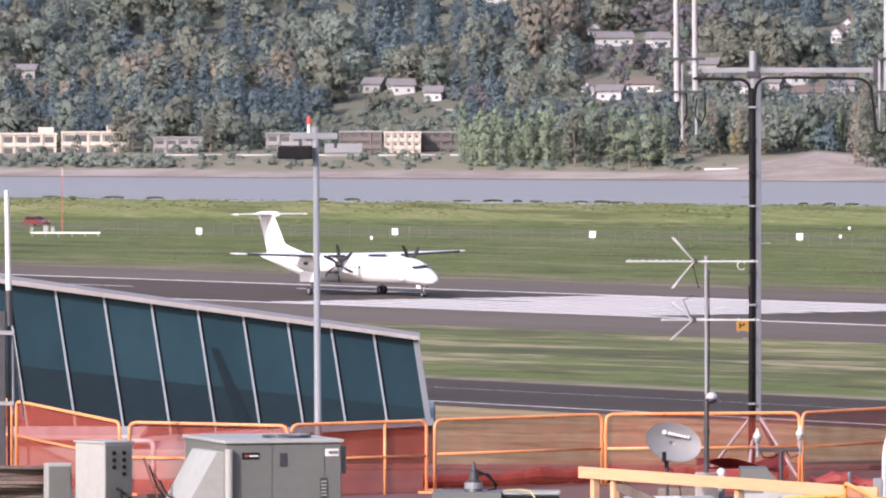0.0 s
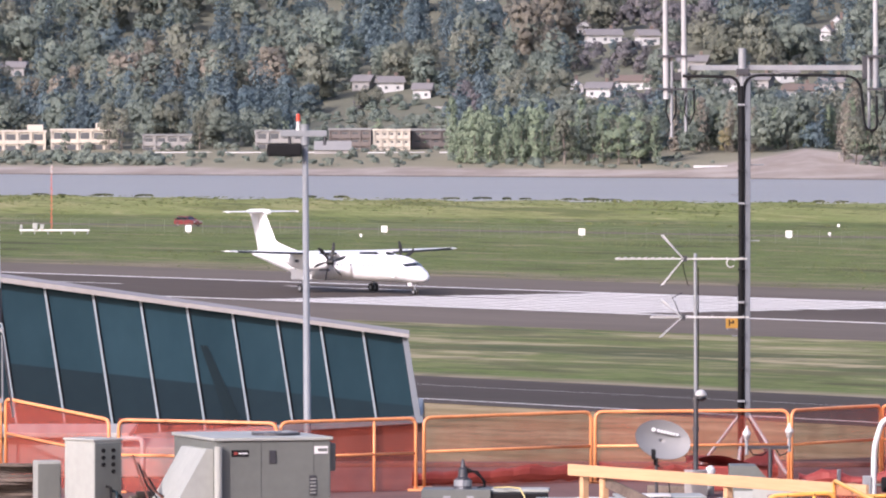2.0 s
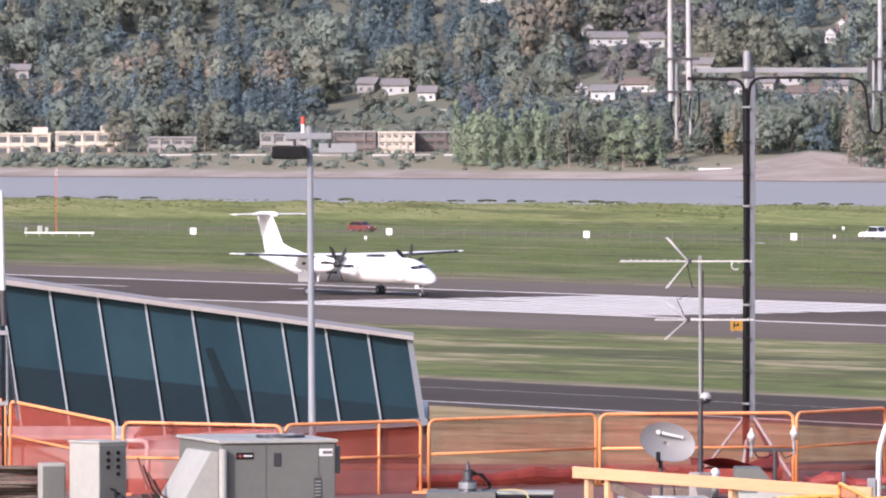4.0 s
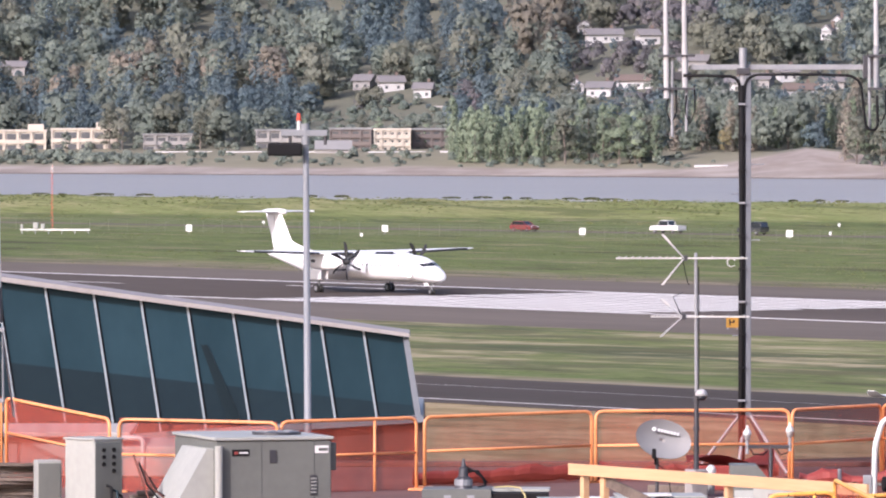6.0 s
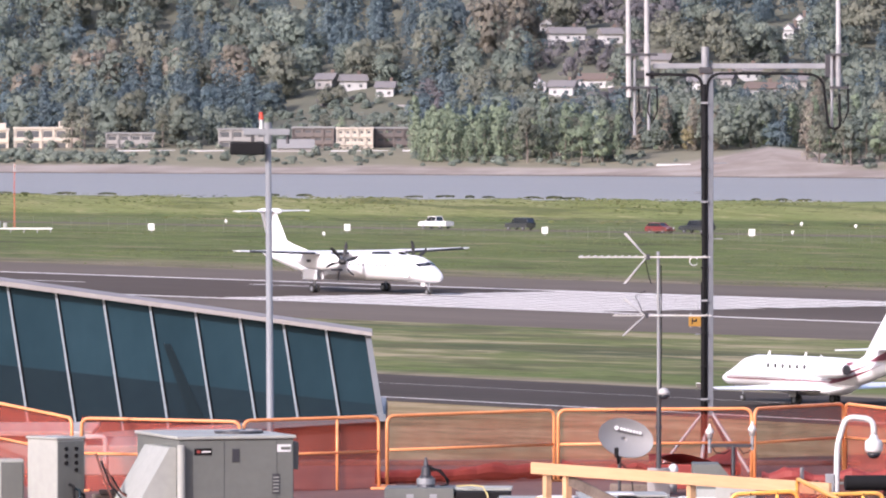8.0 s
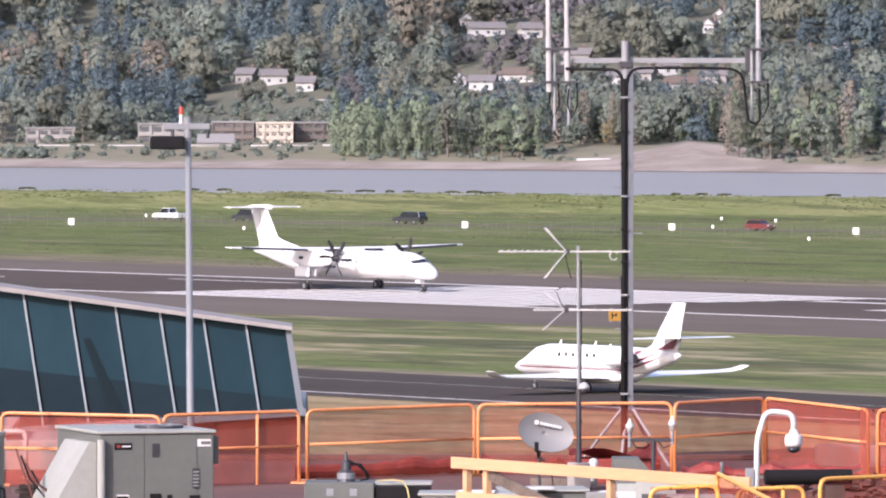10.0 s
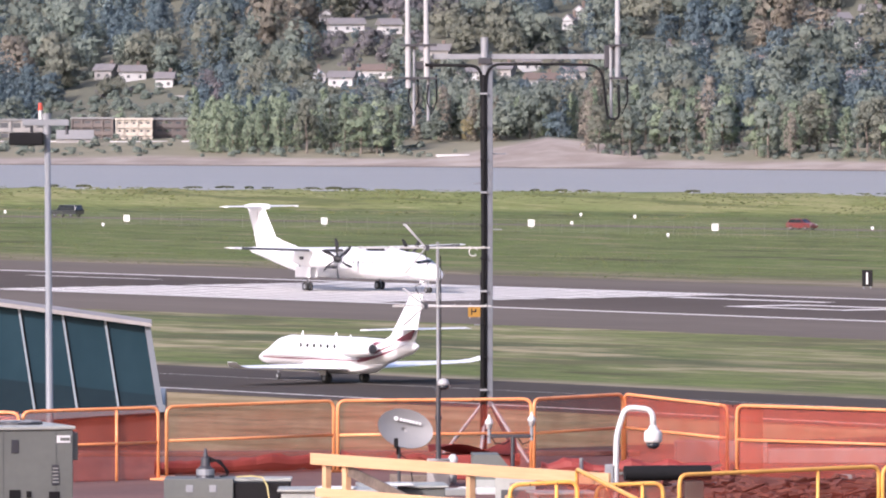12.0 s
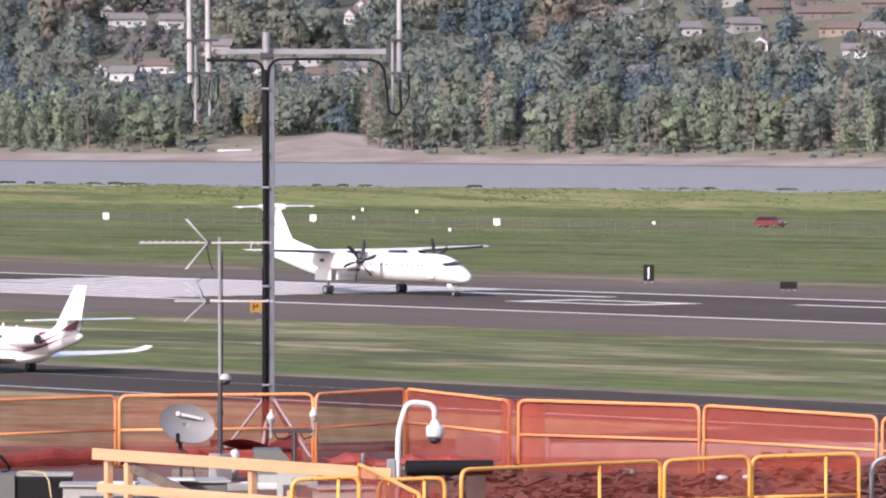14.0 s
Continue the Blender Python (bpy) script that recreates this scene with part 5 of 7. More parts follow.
def roof_boxes():
    # fan unit on a low box
    a = thing("equipment_box", pose(-0.15, 118, ROOF_Z, 0, 0, -2), "low grey metal equipment box with an open dark end", "box")
    bm = bmesh.new()
    box(bm, 0, 0.95, 0, 0.9, 0, 0.38, 0.01)
    part("body", bm, UNIT_GREY, a)
    bm = bmesh.new()
    box(bm, 0.95, 1.72, 0.05, 0.9, 0, 0.33, 0.01)
    part("dark_end", bm, LABEL_DARK, a)
    bm = bmesh.new()
    box(bm, 0.9, 1.74, 0.35, 0.92, 0.33, 0.375, 0.01)
    part("end_lid", bm, UNIT_LIGHT, a)
    for x in (0.3, 0.62):
        bm = bmesh.new()
        box(bm, x, x + 0.1, -0.01, 0, 0.2, 0.3, 0.004)
        part("latch", bm, STEEL, a)
    b = thing("motor", pose(0.42, 118.35, ROOF_Z + 0.38), "small dark motor with coiled cables on the equipment box", "motor")
    bm = bmesh.new()
    loft(bm, [[(r * math.cos(t), r * math.sin(t), z) for t in [k * math.pi / 8 for k in range(16)]] for z, r in ((0, 0.13), (0.03, 0.12), (0.14, 0.10), (0.16, 0.07), (0.27, 0.06), (0.29, 0.035), (0.40, 0.018), (0.41, 0.01))])
    part("housing", bm, DARK_METAL, b, smooth=False)
    bm = bmesh.new()
    rod(bm, (0, 0, 0.04), (0, 0, 0.12), 0.125, n=16)
    part("steel_band", bm, STEEL, b)
    bm = bmesh.new()
    for k in range(4):
        tube(bm, [(0.03, 0, 0.3 - 0.03 * k), (0.14 + 0.02 * k, 0.02 * k, 0.24), (0.26 + 0.02 * k, 0.03 * k, 0.14 - 0.02 * k), (0.3, 0.05, 0.03), (0.2, -0.04, 0.02)], 0.010)
    part("cables", bm, CABLE_BLACK, b, smooth=True)
    bm = bmesh.new()
    tube(bm, [(0.85, 118.4, 16.39), (1.05, 118.2, 16.41), (1.2, 118.0, 16.40), (1.26, 117.8, 16.3), (1.30, 117.6, 16.02), (1.8, 117.4, 16.02)], 0.011)
    tagged(part("extension_cord", bm, YELLOW_CORD, None, smooth=True), "yellow extension cord trailing over the equipment box", "cord")
    # pale boxes and sheets behind the lumber guard
    rows = [(1.42, 115.2, 1.5, 0.8, 0.0, 0.34, -2, UNIT_LIGHT), (2.55, 116.2, 1.1, 0.9, 0.0, 0.34, 3, UNIT_GREY), (4.25, 114.4, 0.55, 0.7, 0.0, 0.62, -12, UNIT_LIGHT), (4.75, 112.6, 0.75, 0.6, 0.0, 0.42, 8, UNIT_LIGHT)]
    for x, y, w, dp, z, h, turn, mt in rows:
        c = thing("roof_vent_box", pose(x, y, ROOF_Z, 0, 0, turn), "pale sheet-metal vent box behind a lumber guard", "vent", "vent boxes on the roof")
        bm = bmesh.new()
        box(bm, 0, w, 0, dp, 0, h, 0.012)
        part("body", bm, mt, c)
        bm = bmesh.new()
        box(bm, -0.05, w + 0.05, -0.05, dp + 0.05, h, h + 0.035, 0.01)
        part("lid", bm, UNIT_LIGHT, c)
        bm = bmesh.new()
        box(bm, w * 0.15, w * 0.85, -0.012, 0.0, h * 0.35, h * 0.65, 0.004)
        part("louvre", bm, DARK_METAL, c)
    for x, y, z, turn, tx, ty, mt, nm in ((2.6, 115.9, 16.38, 6, 0.62, 0.45, WHITE_PLASTIC, "panel"), (1.9, 115.2, 16.38, -14, 0.5, 0.25, WHITE_PLASTIC, "panel")):
        bm = bmesh.new()
        box(bm, 0, tx, 0, ty, 0, 0.03, 0.006)
        tagged(part(nm, bm, mt, None, m=pose(x, y, z, 0, 0, turn)), "white sheet lying on a vent box", "sheet", "white sheets")
    # offcuts and dark scraps strewn between the boxes
    rng = random.Random(19)
    for k in range(34):
        x, y = rng.uniform(1.6, 5.6), rng.uniform(112.6, 124.5)
        w, dp, t = rng.uniform(0.25, 0.9), rng.uniform(0.06, 0.4), rng.uniform(0.03, 0.14)
        mt, words = rng.choice(((UNIT_LIGHT, "pale sheet-metal offcut lying on the roof"), (OLD_WOOD, "dark weathered timber scrap lying on the roof"), (CABLE_BLACK, "black roofing scrap lying on the roof"),
                                (RED_SHEET, "folded red sheeting scrap on the roof"), (WHITE_PLASTIC, "white board offcut lying on the roof")))
        bm = bmesh.new()
        box(bm, -w / 2, w / 2, -dp / 2, dp / 2, 0, t, 0.012)
        tagged(part("offcut", bm, mt, None, m=pose(x, y, ROOF_Z, 0, 0, rng.uniform(-35, 35))), words, "scrap", "scraps on the roof")
    # red sheeting bundled along the roof edge
    for x0, x1, y0, y1 in ((-0.3, 2.5, 127.2, 129.2), (2.5, 5.2, 129.3, 129.8), (5.4, 8.0, 127.0, 126.4)):
        bm = bmesh.new()
        rings = []
        for i in range(25):
            u = i / 24
            r = 0.10 + 0.05 * noise.noise(Vector((u * 9, x0, 1.0)))
            rings.append([(x0 + (x1 - x0) * u, y0 + (y1 - y0) * u + r * 1.6 * math.cos(t), max(0.0, r * 1.1 + r * (1.1 + 0.4 * noise.noise(Vector((u * 22, t, x0)))) * math.sin(t))) for t in [k * math.pi / 5 for k in range(10)]])
        loft(bm, rings)
        tagged(part("rolled_tarpaulin", bm, RED_SHEET, None, m=pose(0, 0, ROOF_Z)), "crumpled red tarpaulin rolled along the roof edge", "tarpaulin", "rolled tarpaulins")
    # a sloped pale duct and red sheeting
    d = thing("duct", pose(4.45, 121.5, ROOF_Z), "pale sheet-metal duct with a sloping hood", "duct")
    bm = bmesh.new()
    loft(bm, [[(x, y, z) for x, z in ((-0.25, 0.0), (0.35, 0.0), (0.35, 0.28), (0.12, 0.55), (-0.25, 0.55))] for y in (0, 0.8)])
    part("body", bm, UNIT_GREY, d)
    bm = bmesh.new()
    box(bm, -0.2, 0.3, -0.012, 0.0, 0.04, 0.2, 0.005)
    part("access_panel", bm, UNIT_LIGHT, d)
    bm = bmesh.new()
    vs = [[bm.verts.new((x, y, 0.40 + 0.1 * math.sin(x * 4 + y * 3) + 0.06 * x)) for x in np.linspace(0, 1.3, 12)] for y in np.linspace(0, 0.8, 6)]
    for p, q in zip(vs, vs[1:]):
        for k in range(11):
            bm.faces.new((p[k], p[k + 1], q[k + 1], q[k]))
    bmesh.ops.solidify(bm, geom=bm.faces[:], thickness=0.012)
    box(bm, 0.1, 1.2, 0.1, 0.7, 0.0, 0.36, 0.02)
    tagged(part("tarpaulin", bm, RED_SHEET, None, m=pose(3.7, 125.6, ROOF_Z)), "crumpled red tarpaulin over a low stack", "tarpaulin")
    e = thing("bucket", pose(4.02, 124.6, ROOF_Z), "white plastic bucket lid on a stand", "bucket")
    bm = bmesh.new()
    loft(bm, [[(r * math.cos(t), r * math.sin(t), z) for t in [k * math.pi / 8 for k in range(16)]] for z, r in ((0, 0.05), (0.30, 0.06), (0.34, 0.075), (0.39, 0.06), (0.42, 0.02))])
    part("body", bm, WHITE_PLASTIC, e, smooth=True)
    g = thing("power_strip", pose(6.3, 122.6, ROOF_Z + 0.0), "grey outlet box with dark sockets on a post", "electrical box")
    bm = bmesh.new()
    box(bm, -0.16, 0.16, -0.03, 0.03, 0.14, 0.25, 0.01)
    box(bm, -0.03, 0.03, -0.02, 0.02, 0, 0.14)
    part("body", bm, UNIT_GREY, g)
    for k in range(3):
        bm = bmesh.new()
        box(bm, -0.12 + 0.09 * k, -0.06 + 0.09 * k, -0.04, -0.03, 0.17, 0.22, 0.004)
        part("socket", bm, LABEL_DARK, g)
    # long dark tube lying on trestles
    h = thing("membrane_roll", pose(5.95, 114, ROOF_Z + 0.5), "long dark roll of roofing on low blocks", "roll")
    bm = bmesh.new()
    rod(bm, (0, 0, 0.14), (1.15, 0.15, 0.14), 0.10, n=20)
    part("roll", bm, CABLE_BLACK, h, smooth=False)
    bm = bmesh.new()
    box(bm, 0.2, 0.5, -0.15, 0.2, -0.5, 0.03, 0.01)
    part("block", bm, OLD_WOOD, h)
    bm = bmesh.new()
    box(bm, 0.8, 1.05, -0.05, 0.3, -0.5, 0.03, 0.01)
    part("block", bm, OLD_WOOD, h)


roof_boxes()


def rubble():
    """Heaps of torn roofing behind the front rails."""
    rng = random.Random(4)
    bm = bmesh.new()
    for k in range(3200):
        x, y = rng.uniform(5.6, 15.8), rng.uniform(109.5, 124.0)
        hgt = 0.42 * max(0, noise.noise(Vector((x * 0.5, y * 0.4, 7))) + 0.35)
        z = ROOF_Z + rng.uniform(0, 1) * hgt + 0.03
        w, d, t = rng.uniform(0.10, 0.75) * rng.uniform(0.4, 1.0), rng.uniform(0.04, 0.22), rng.uniform(0.01, 0.05)
        m = pose(x, y, z, rng.uniform(-25, 25), rng.uniform(-18, 18), rng.uniform(0, 180))
        vs = []
        for sz in (-t, t):
            for ax, ay in ((-w, -d), (w, -d), (w, d), (-w, d)):
                vs.append(bm.verts.new(m @ Vector((ax * 0.5 * rng.uniform(0.6, 1.1), ay * 0.5 * rng.uniform(0.6, 1.1), sz * 0.5))))
        for f in ((3, 2, 1, 0), (4, 5, 6, 7), (0, 1, 5, 4), (1, 2, 6, 5), (2, 3, 7, 6), (3, 0, 4, 7)):
            bm.faces.new([vs[i] for i in f])
    tagged(part("roofing_rubble", bm, RUST), "torn reddish-brown roofing rubble on the roof", "rubble", kind="stuff")
    for x, y, s in ((10.45, 117.4, 1.0), (10.8, 117.6, 0.8)):
        bm = bmesh.new()
        r = bmesh.ops.create_icosphere(bm, subdivisions=2, radius=0.08 * s)
        for v in bm.verts:
            v.co *= 1 + 0.35 * noise.noise(v.co * 9 + Vector((x, 0, 0)))
            v.co.z *= 0.6
        tagged(part("sack", bm, WHITE_PLASTIC, None, smooth=True, m=pose(x, y, ROOF_Z + 0.33)), "crumpled pale plastic sack on the rubble", "bag", "plastic sacks")


rubble()


def glass_connector():
    """The sloping glazed walkway behind the railings, its mullions leaning."""
    a = thing("glazed_walkway", pose(0, 170, 0), "teal glazed walkway with leaning mullions and a sloping roof", "building")

    def top(x):
        return 16.935 + (x + 0.55) * (-0.1400)

    def bottom(x):
        return 15.37 + (x + 0.30) * 0.0645

    # upper edge of the painted reflection, no real joint in the glass
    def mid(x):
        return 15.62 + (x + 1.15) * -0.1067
    lean = 0.155

    def at(x, z, y=0.0):
        return (x + (16.9 - z) * lean, y + (z - 15) * 0.10, z)
    xs = [-0.55 - 0.793 * k - 0.0095 * k * k for k in range(13)]
    for x1, x0 in zip(xs, xs[1:]):
        # the lower piece is the same glass, darkened to carry the reflection
        for nm, f0, f1, mt, gap in (("pane", mid, top, TEAL_GLASS, 0.02), ("lower_pane", bottom, mid, TEAL_REFLECTION, 0.0)):
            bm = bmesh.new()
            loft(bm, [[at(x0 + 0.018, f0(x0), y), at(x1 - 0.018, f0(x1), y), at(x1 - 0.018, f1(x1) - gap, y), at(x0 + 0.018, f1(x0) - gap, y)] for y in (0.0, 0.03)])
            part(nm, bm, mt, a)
    for x in xs[1:]:
        bm = bmesh.new()
        loft(bm, [[at(x - 0.021, bottom(x), y), at(x + 0.021, bottom(x), y), at(x + 0.021, top(x), y), at(x - 0.021, top(x), y)] for y in (-0.07, 0.05)])
        part("mullion", bm, MULLION_GREY, a)
        bm = bmesh.new()
        loft(bm, [[at(x + 0.021, bottom(x), y), at(x + 0.050, bottom(x), y), at(x + 0.050, top(x) - 0.03, y), at(x + 0.021, top(x) - 0.03, y)] for y in (-0.02, 0.05)])
        part("gasket", bm, LABEL_DARK, a)
    # a pole's shadow on the glass, added as a dark bar leaning across one bay
    bm = bmesh.new()
    loft(bm, [[(-4.58, y + 0.175, 16.75), (-4.44, y + 0.175, 16.75), (-3.74, y + 0.02, 15.20), (-4.02, y + 0.02, 15.20)] for y in (-0.022, 0.05)])
    # no structural member: this part only draws that shadow
    part("brace", bm, POLE_SHADOW, a)
    bm = bmesh.new()
    x0, x1 = xs[-1], xs[0]
    loft(bm, [[at(x0, top(x0) - 0.03, y), at(x1 + 0.10, top(x1) - 0.03, y), at(x1 + 0.10, top(x1) + 0.05, y), at(x0, top(x0) + 0.08, y)] for y in (-0.25, 2.2)])
    part("roof_edge", bm, PARAPET, a)
    bm = bmesh.new()
    loft(bm, [[at(x1 - 0.04, bottom(x1) - 0.1, y), at(x1 + 0.08, bottom(x1) - 0.1, y), at(x1 + 0.07, top(x1) - 0.035, y), at(x1 - 0.04, top(x1) - 0.035, y)] for y in (-0.12, 0.4)])
    part("end_frame", bm, FRAME_GREY, a)
    bm = bmesh.new()
    loft(bm, [[at(x0, bottom(x0) - 0.12, y), at(x1 + 0.12, bottom(x1) - 0.12, y), at(x1 + 0.12, bottom(x1) + 0.02, y), at(x0, bottom(x0) + 0.02, y)] for y in (-0.15, 9.0)])
    part("sill", bm, FRAME_GREY, a)
    bm = bmesh.new()
    loft(bm, [[(-12.0, y, 0), (-0.16, y, 0), (-0.16, y, bottom(-0.3) - 0.11), (-12.0, y, bottom(-12.0) - 0.11)] for y in (0.1, 9.0)])
    part("base_wall", bm, WALL_RED, a)


glass_connector()

# ---- runway paint ----
for k in range(6):
    for base, side in ((481.2, 1), (520.8, -1)):
        q = base + side * k * 3.5
        paint("threshold_stripe", -716, -652, q - 1.2, q + 1.2, runway)
for p0, p1, q0, q1 in ((-806, -778, 503.6, 504.5), (-760, -736, 512.8, 513.8), (-840, -815, 493, 494), (-700, -655, 500.6, 501.4), (-560, -530, 500.6, 501.5), (-500, -470, 500.6, 501.5), (-440, -410, 500.6, 501.5)):
    paint("centre_mark", p0, p1, q0, q1, runway)
# the painted designator, as plain strokes
for p0, p1, q0, q1 in ((-650, -626, 512.2, 514.2), (-622, -604, 497.0, 498.6), (-622, -604, 504.6, 506.2), (-622, -619.5, 498.6, 504.6), (-606.5, -604, 498.6, 504.6), (-596, -574, 509.5, 511.2)):
    paint("designator_stroke", p0, p1, q0, q1, runway)
paint("centre_line", -900, 420, 355.4, 355.55, taxiway, 0.036)
connector = strip("taxiway_connector", 250, 336.5, 0.026, ASPHALT_DARK, "dark asphalt link beside the taxiway", -396, 200)
paint("curve_line", -385, -330, 327, 327.3, connector, 0.034, shear=0)

# ---- things on the field ----
MARK_WHITE = material("marker_white", (0.82, 0.82, 0.80), 0.6, second=(0.68, 0.68, 0.66), scale=2)
FENCE_WIRE = material("fence_wire", (0.15, 0.16, 0.12), 0.8, second=(0.10, 0.11, 0.08), scale=2)
MAST_RED = material("mast_red", (0.62, 0.14, 0.08), 0.6, second=(0.5, 0.1, 0.06), scale=2)
SHRUB = material("shrub_leaves", (0.06, 0.075, 0.03), 0.9, second=(0.10, 0.105, 0.05), scale=0.8, amount=1.0)


def field_marker(x, y, w, h, z=0.3):
    a = thing("marker_board", pose(x, y, ground_height(x, y), 0, 0, -20), "square white marker board on a post in the grass", "marker", "marker boards by the fence")
    bm = bmesh.new()
    box(bm, -w / 2, w / 2, -0.03, 0.03, z, z + h, 0.01)
    part("board", bm, MARK_WHITE, a)
    bm = bmesh.new()
    box(bm, -0.05, 0.05, 0.03, 0.1, 0, z + h * 0.5)
    part("post", bm, STEEL, a)


for x, y in ((-34.7, 1227.4), (-6.8, 1222.8), (20.8, 1200.2), (48.9, 1182.7), (72.2, 1151.4)):
    field_marker(x, y, 0.92, 0.92)
for x, y in ((-9.9, 1195), (55.5, 1205), (64.0, 1118), (94.2, 1163), (60.0, 1274), (63.6, 1420), (-25.5, 1300), (120.0, 1090), (67, 1255)):
    field_marker(x, y, 0.36, 0.40, 0.2)


def shrub_mesh(seed):
    rng = random.Random(seed)
    bm = bmesh.new()
    for k in range(90):
        a, r = rng.uniform(0, 6.283), rng.uniform(0.2, 1.0)
        c = Vector((r * 1.6 * math.cos(a), r * 0.9 * math.sin(a), rng.uniform(0.05, 0.9) * (1.05 - r * 0.6)))
        m = Matrix.Translation(c) @ Euler((rng.uniform(0, 6), rng.uniform(0, 6), rng.uniform(0, 6))).to_matrix().to_4x4()
        s = rng.uniform(0.18, 0.34)
        bm.faces.new([bm.verts.new(m @ Vector(p)) for p in ((-s, -s * 0.7, 0), (s, -s * 0.6, 0), (s * 0.8, s * 0.7, 0.05), (-s * 0.9, s * 0.8, 0))])
    return bm


shrub_first = tagged(part("shrub", shrub_mesh(3), SHRUB), "low dark shrub on the grassy levee", "shrub", "shrubs on the levee")
levee_spots = [(-62, 2), (-20, 5), (-15, 4), (3, 3), (8, 6), (12, 2), (15, 5), (22, 3), (25.5, 4), (28.5, 2), (57, 4), (61, 3), (64.5, 5), (-48, 3), (-55, 2), (112, 3), (116, 5), (81, 4), (-66, 6), (127, 3)]
for i, (x, dy) in enumerate(levee_spots):
    y = levee_line(x) + dy
    m = pose(x, y, ground_height(x, y), 0, 0, 37 * i % 50 - 25) @ Matrix.Diagonal((0.5 + 0.16 * (i % 5), 0.5, 0.30 + 0.07 * (i % 3), 1))
    if i == 0:
        shrub_first.matrix_basis = m
    else:
        copy_thing(shrub_first, Matrix()).matrix_basis = m


def fence():
    a = thing("perimeter_fence", label="long wire perimeter fence on thin steel posts", category="fence")
    p0, p1 = Vector((-75, 1275, 0)), Vector((150, 1050, 0))
    n = 80
    bm = bmesh.new()
    box(bm, -0.025, 0.025, -0.025, 0.025, 0, 1.8)
    post = part("post", bm, FENCE_WIRE, a, m=Matrix.Translation(p0))
    for k in range(1, n + 1):
        o = new("post", post.data)
        o.parent = a
        o.matrix_basis = Matrix.Translation(p0 + (p1 - p0) * k / n)
    way = (p1 - p0)
    ang = math.degrees(math.atan2(way.y, way.x))
    for z in [0.15 * k for k in range(1, 13)]:
        bm = bmesh.new()
        box(bm, 0, way.length, -0.008, 0.008, z, z + 0.016)
        part("wire", bm, FENCE_WIRE, a, m=Matrix.Translation(p0) @ pose(0, 0, 0, 0, 0, ang))


fence()
SERVICE_A, SERVICE_B = Vector((-43, 1297, 0)), Vector((109, 1150, 0))
SERVICE_WAY = (SERVICE_B - SERVICE_A).normalized()
SERVICE_SIDE = Vector((-SERVICE_WAY.y, SERVICE_WAY.x, 0))
bm = bmesh.new()
c = [SERVICE_A + SERVICE_WAY * s + SERVICE_SIDE * o for s, o in ((-500, -3.2), (700, -3.2), (700, 6.2), (-500, 6.2))]
n_ = 60
rows_ = [[SERVICE_A + SERVICE_WAY * (-500 + 1200 * i / n_) + SERVICE_SIDE * o for o in (-3.2, 6.2)] for i in range(n_ + 1)]
vs_ = [[bm.verts.new((p.x, p.y, ground_height(p.x, p.y) + 0.03)) for p in r] for r in rows_]
for a_, b_ in zip(vs_, vs_[1:]):
    bm.faces.new((a_[0], b_[0], b_[1], a_[1]))
tagged(part("service_road", bm, SHOULDER), "narrow grey service road along the levee", "road", kind="structure")


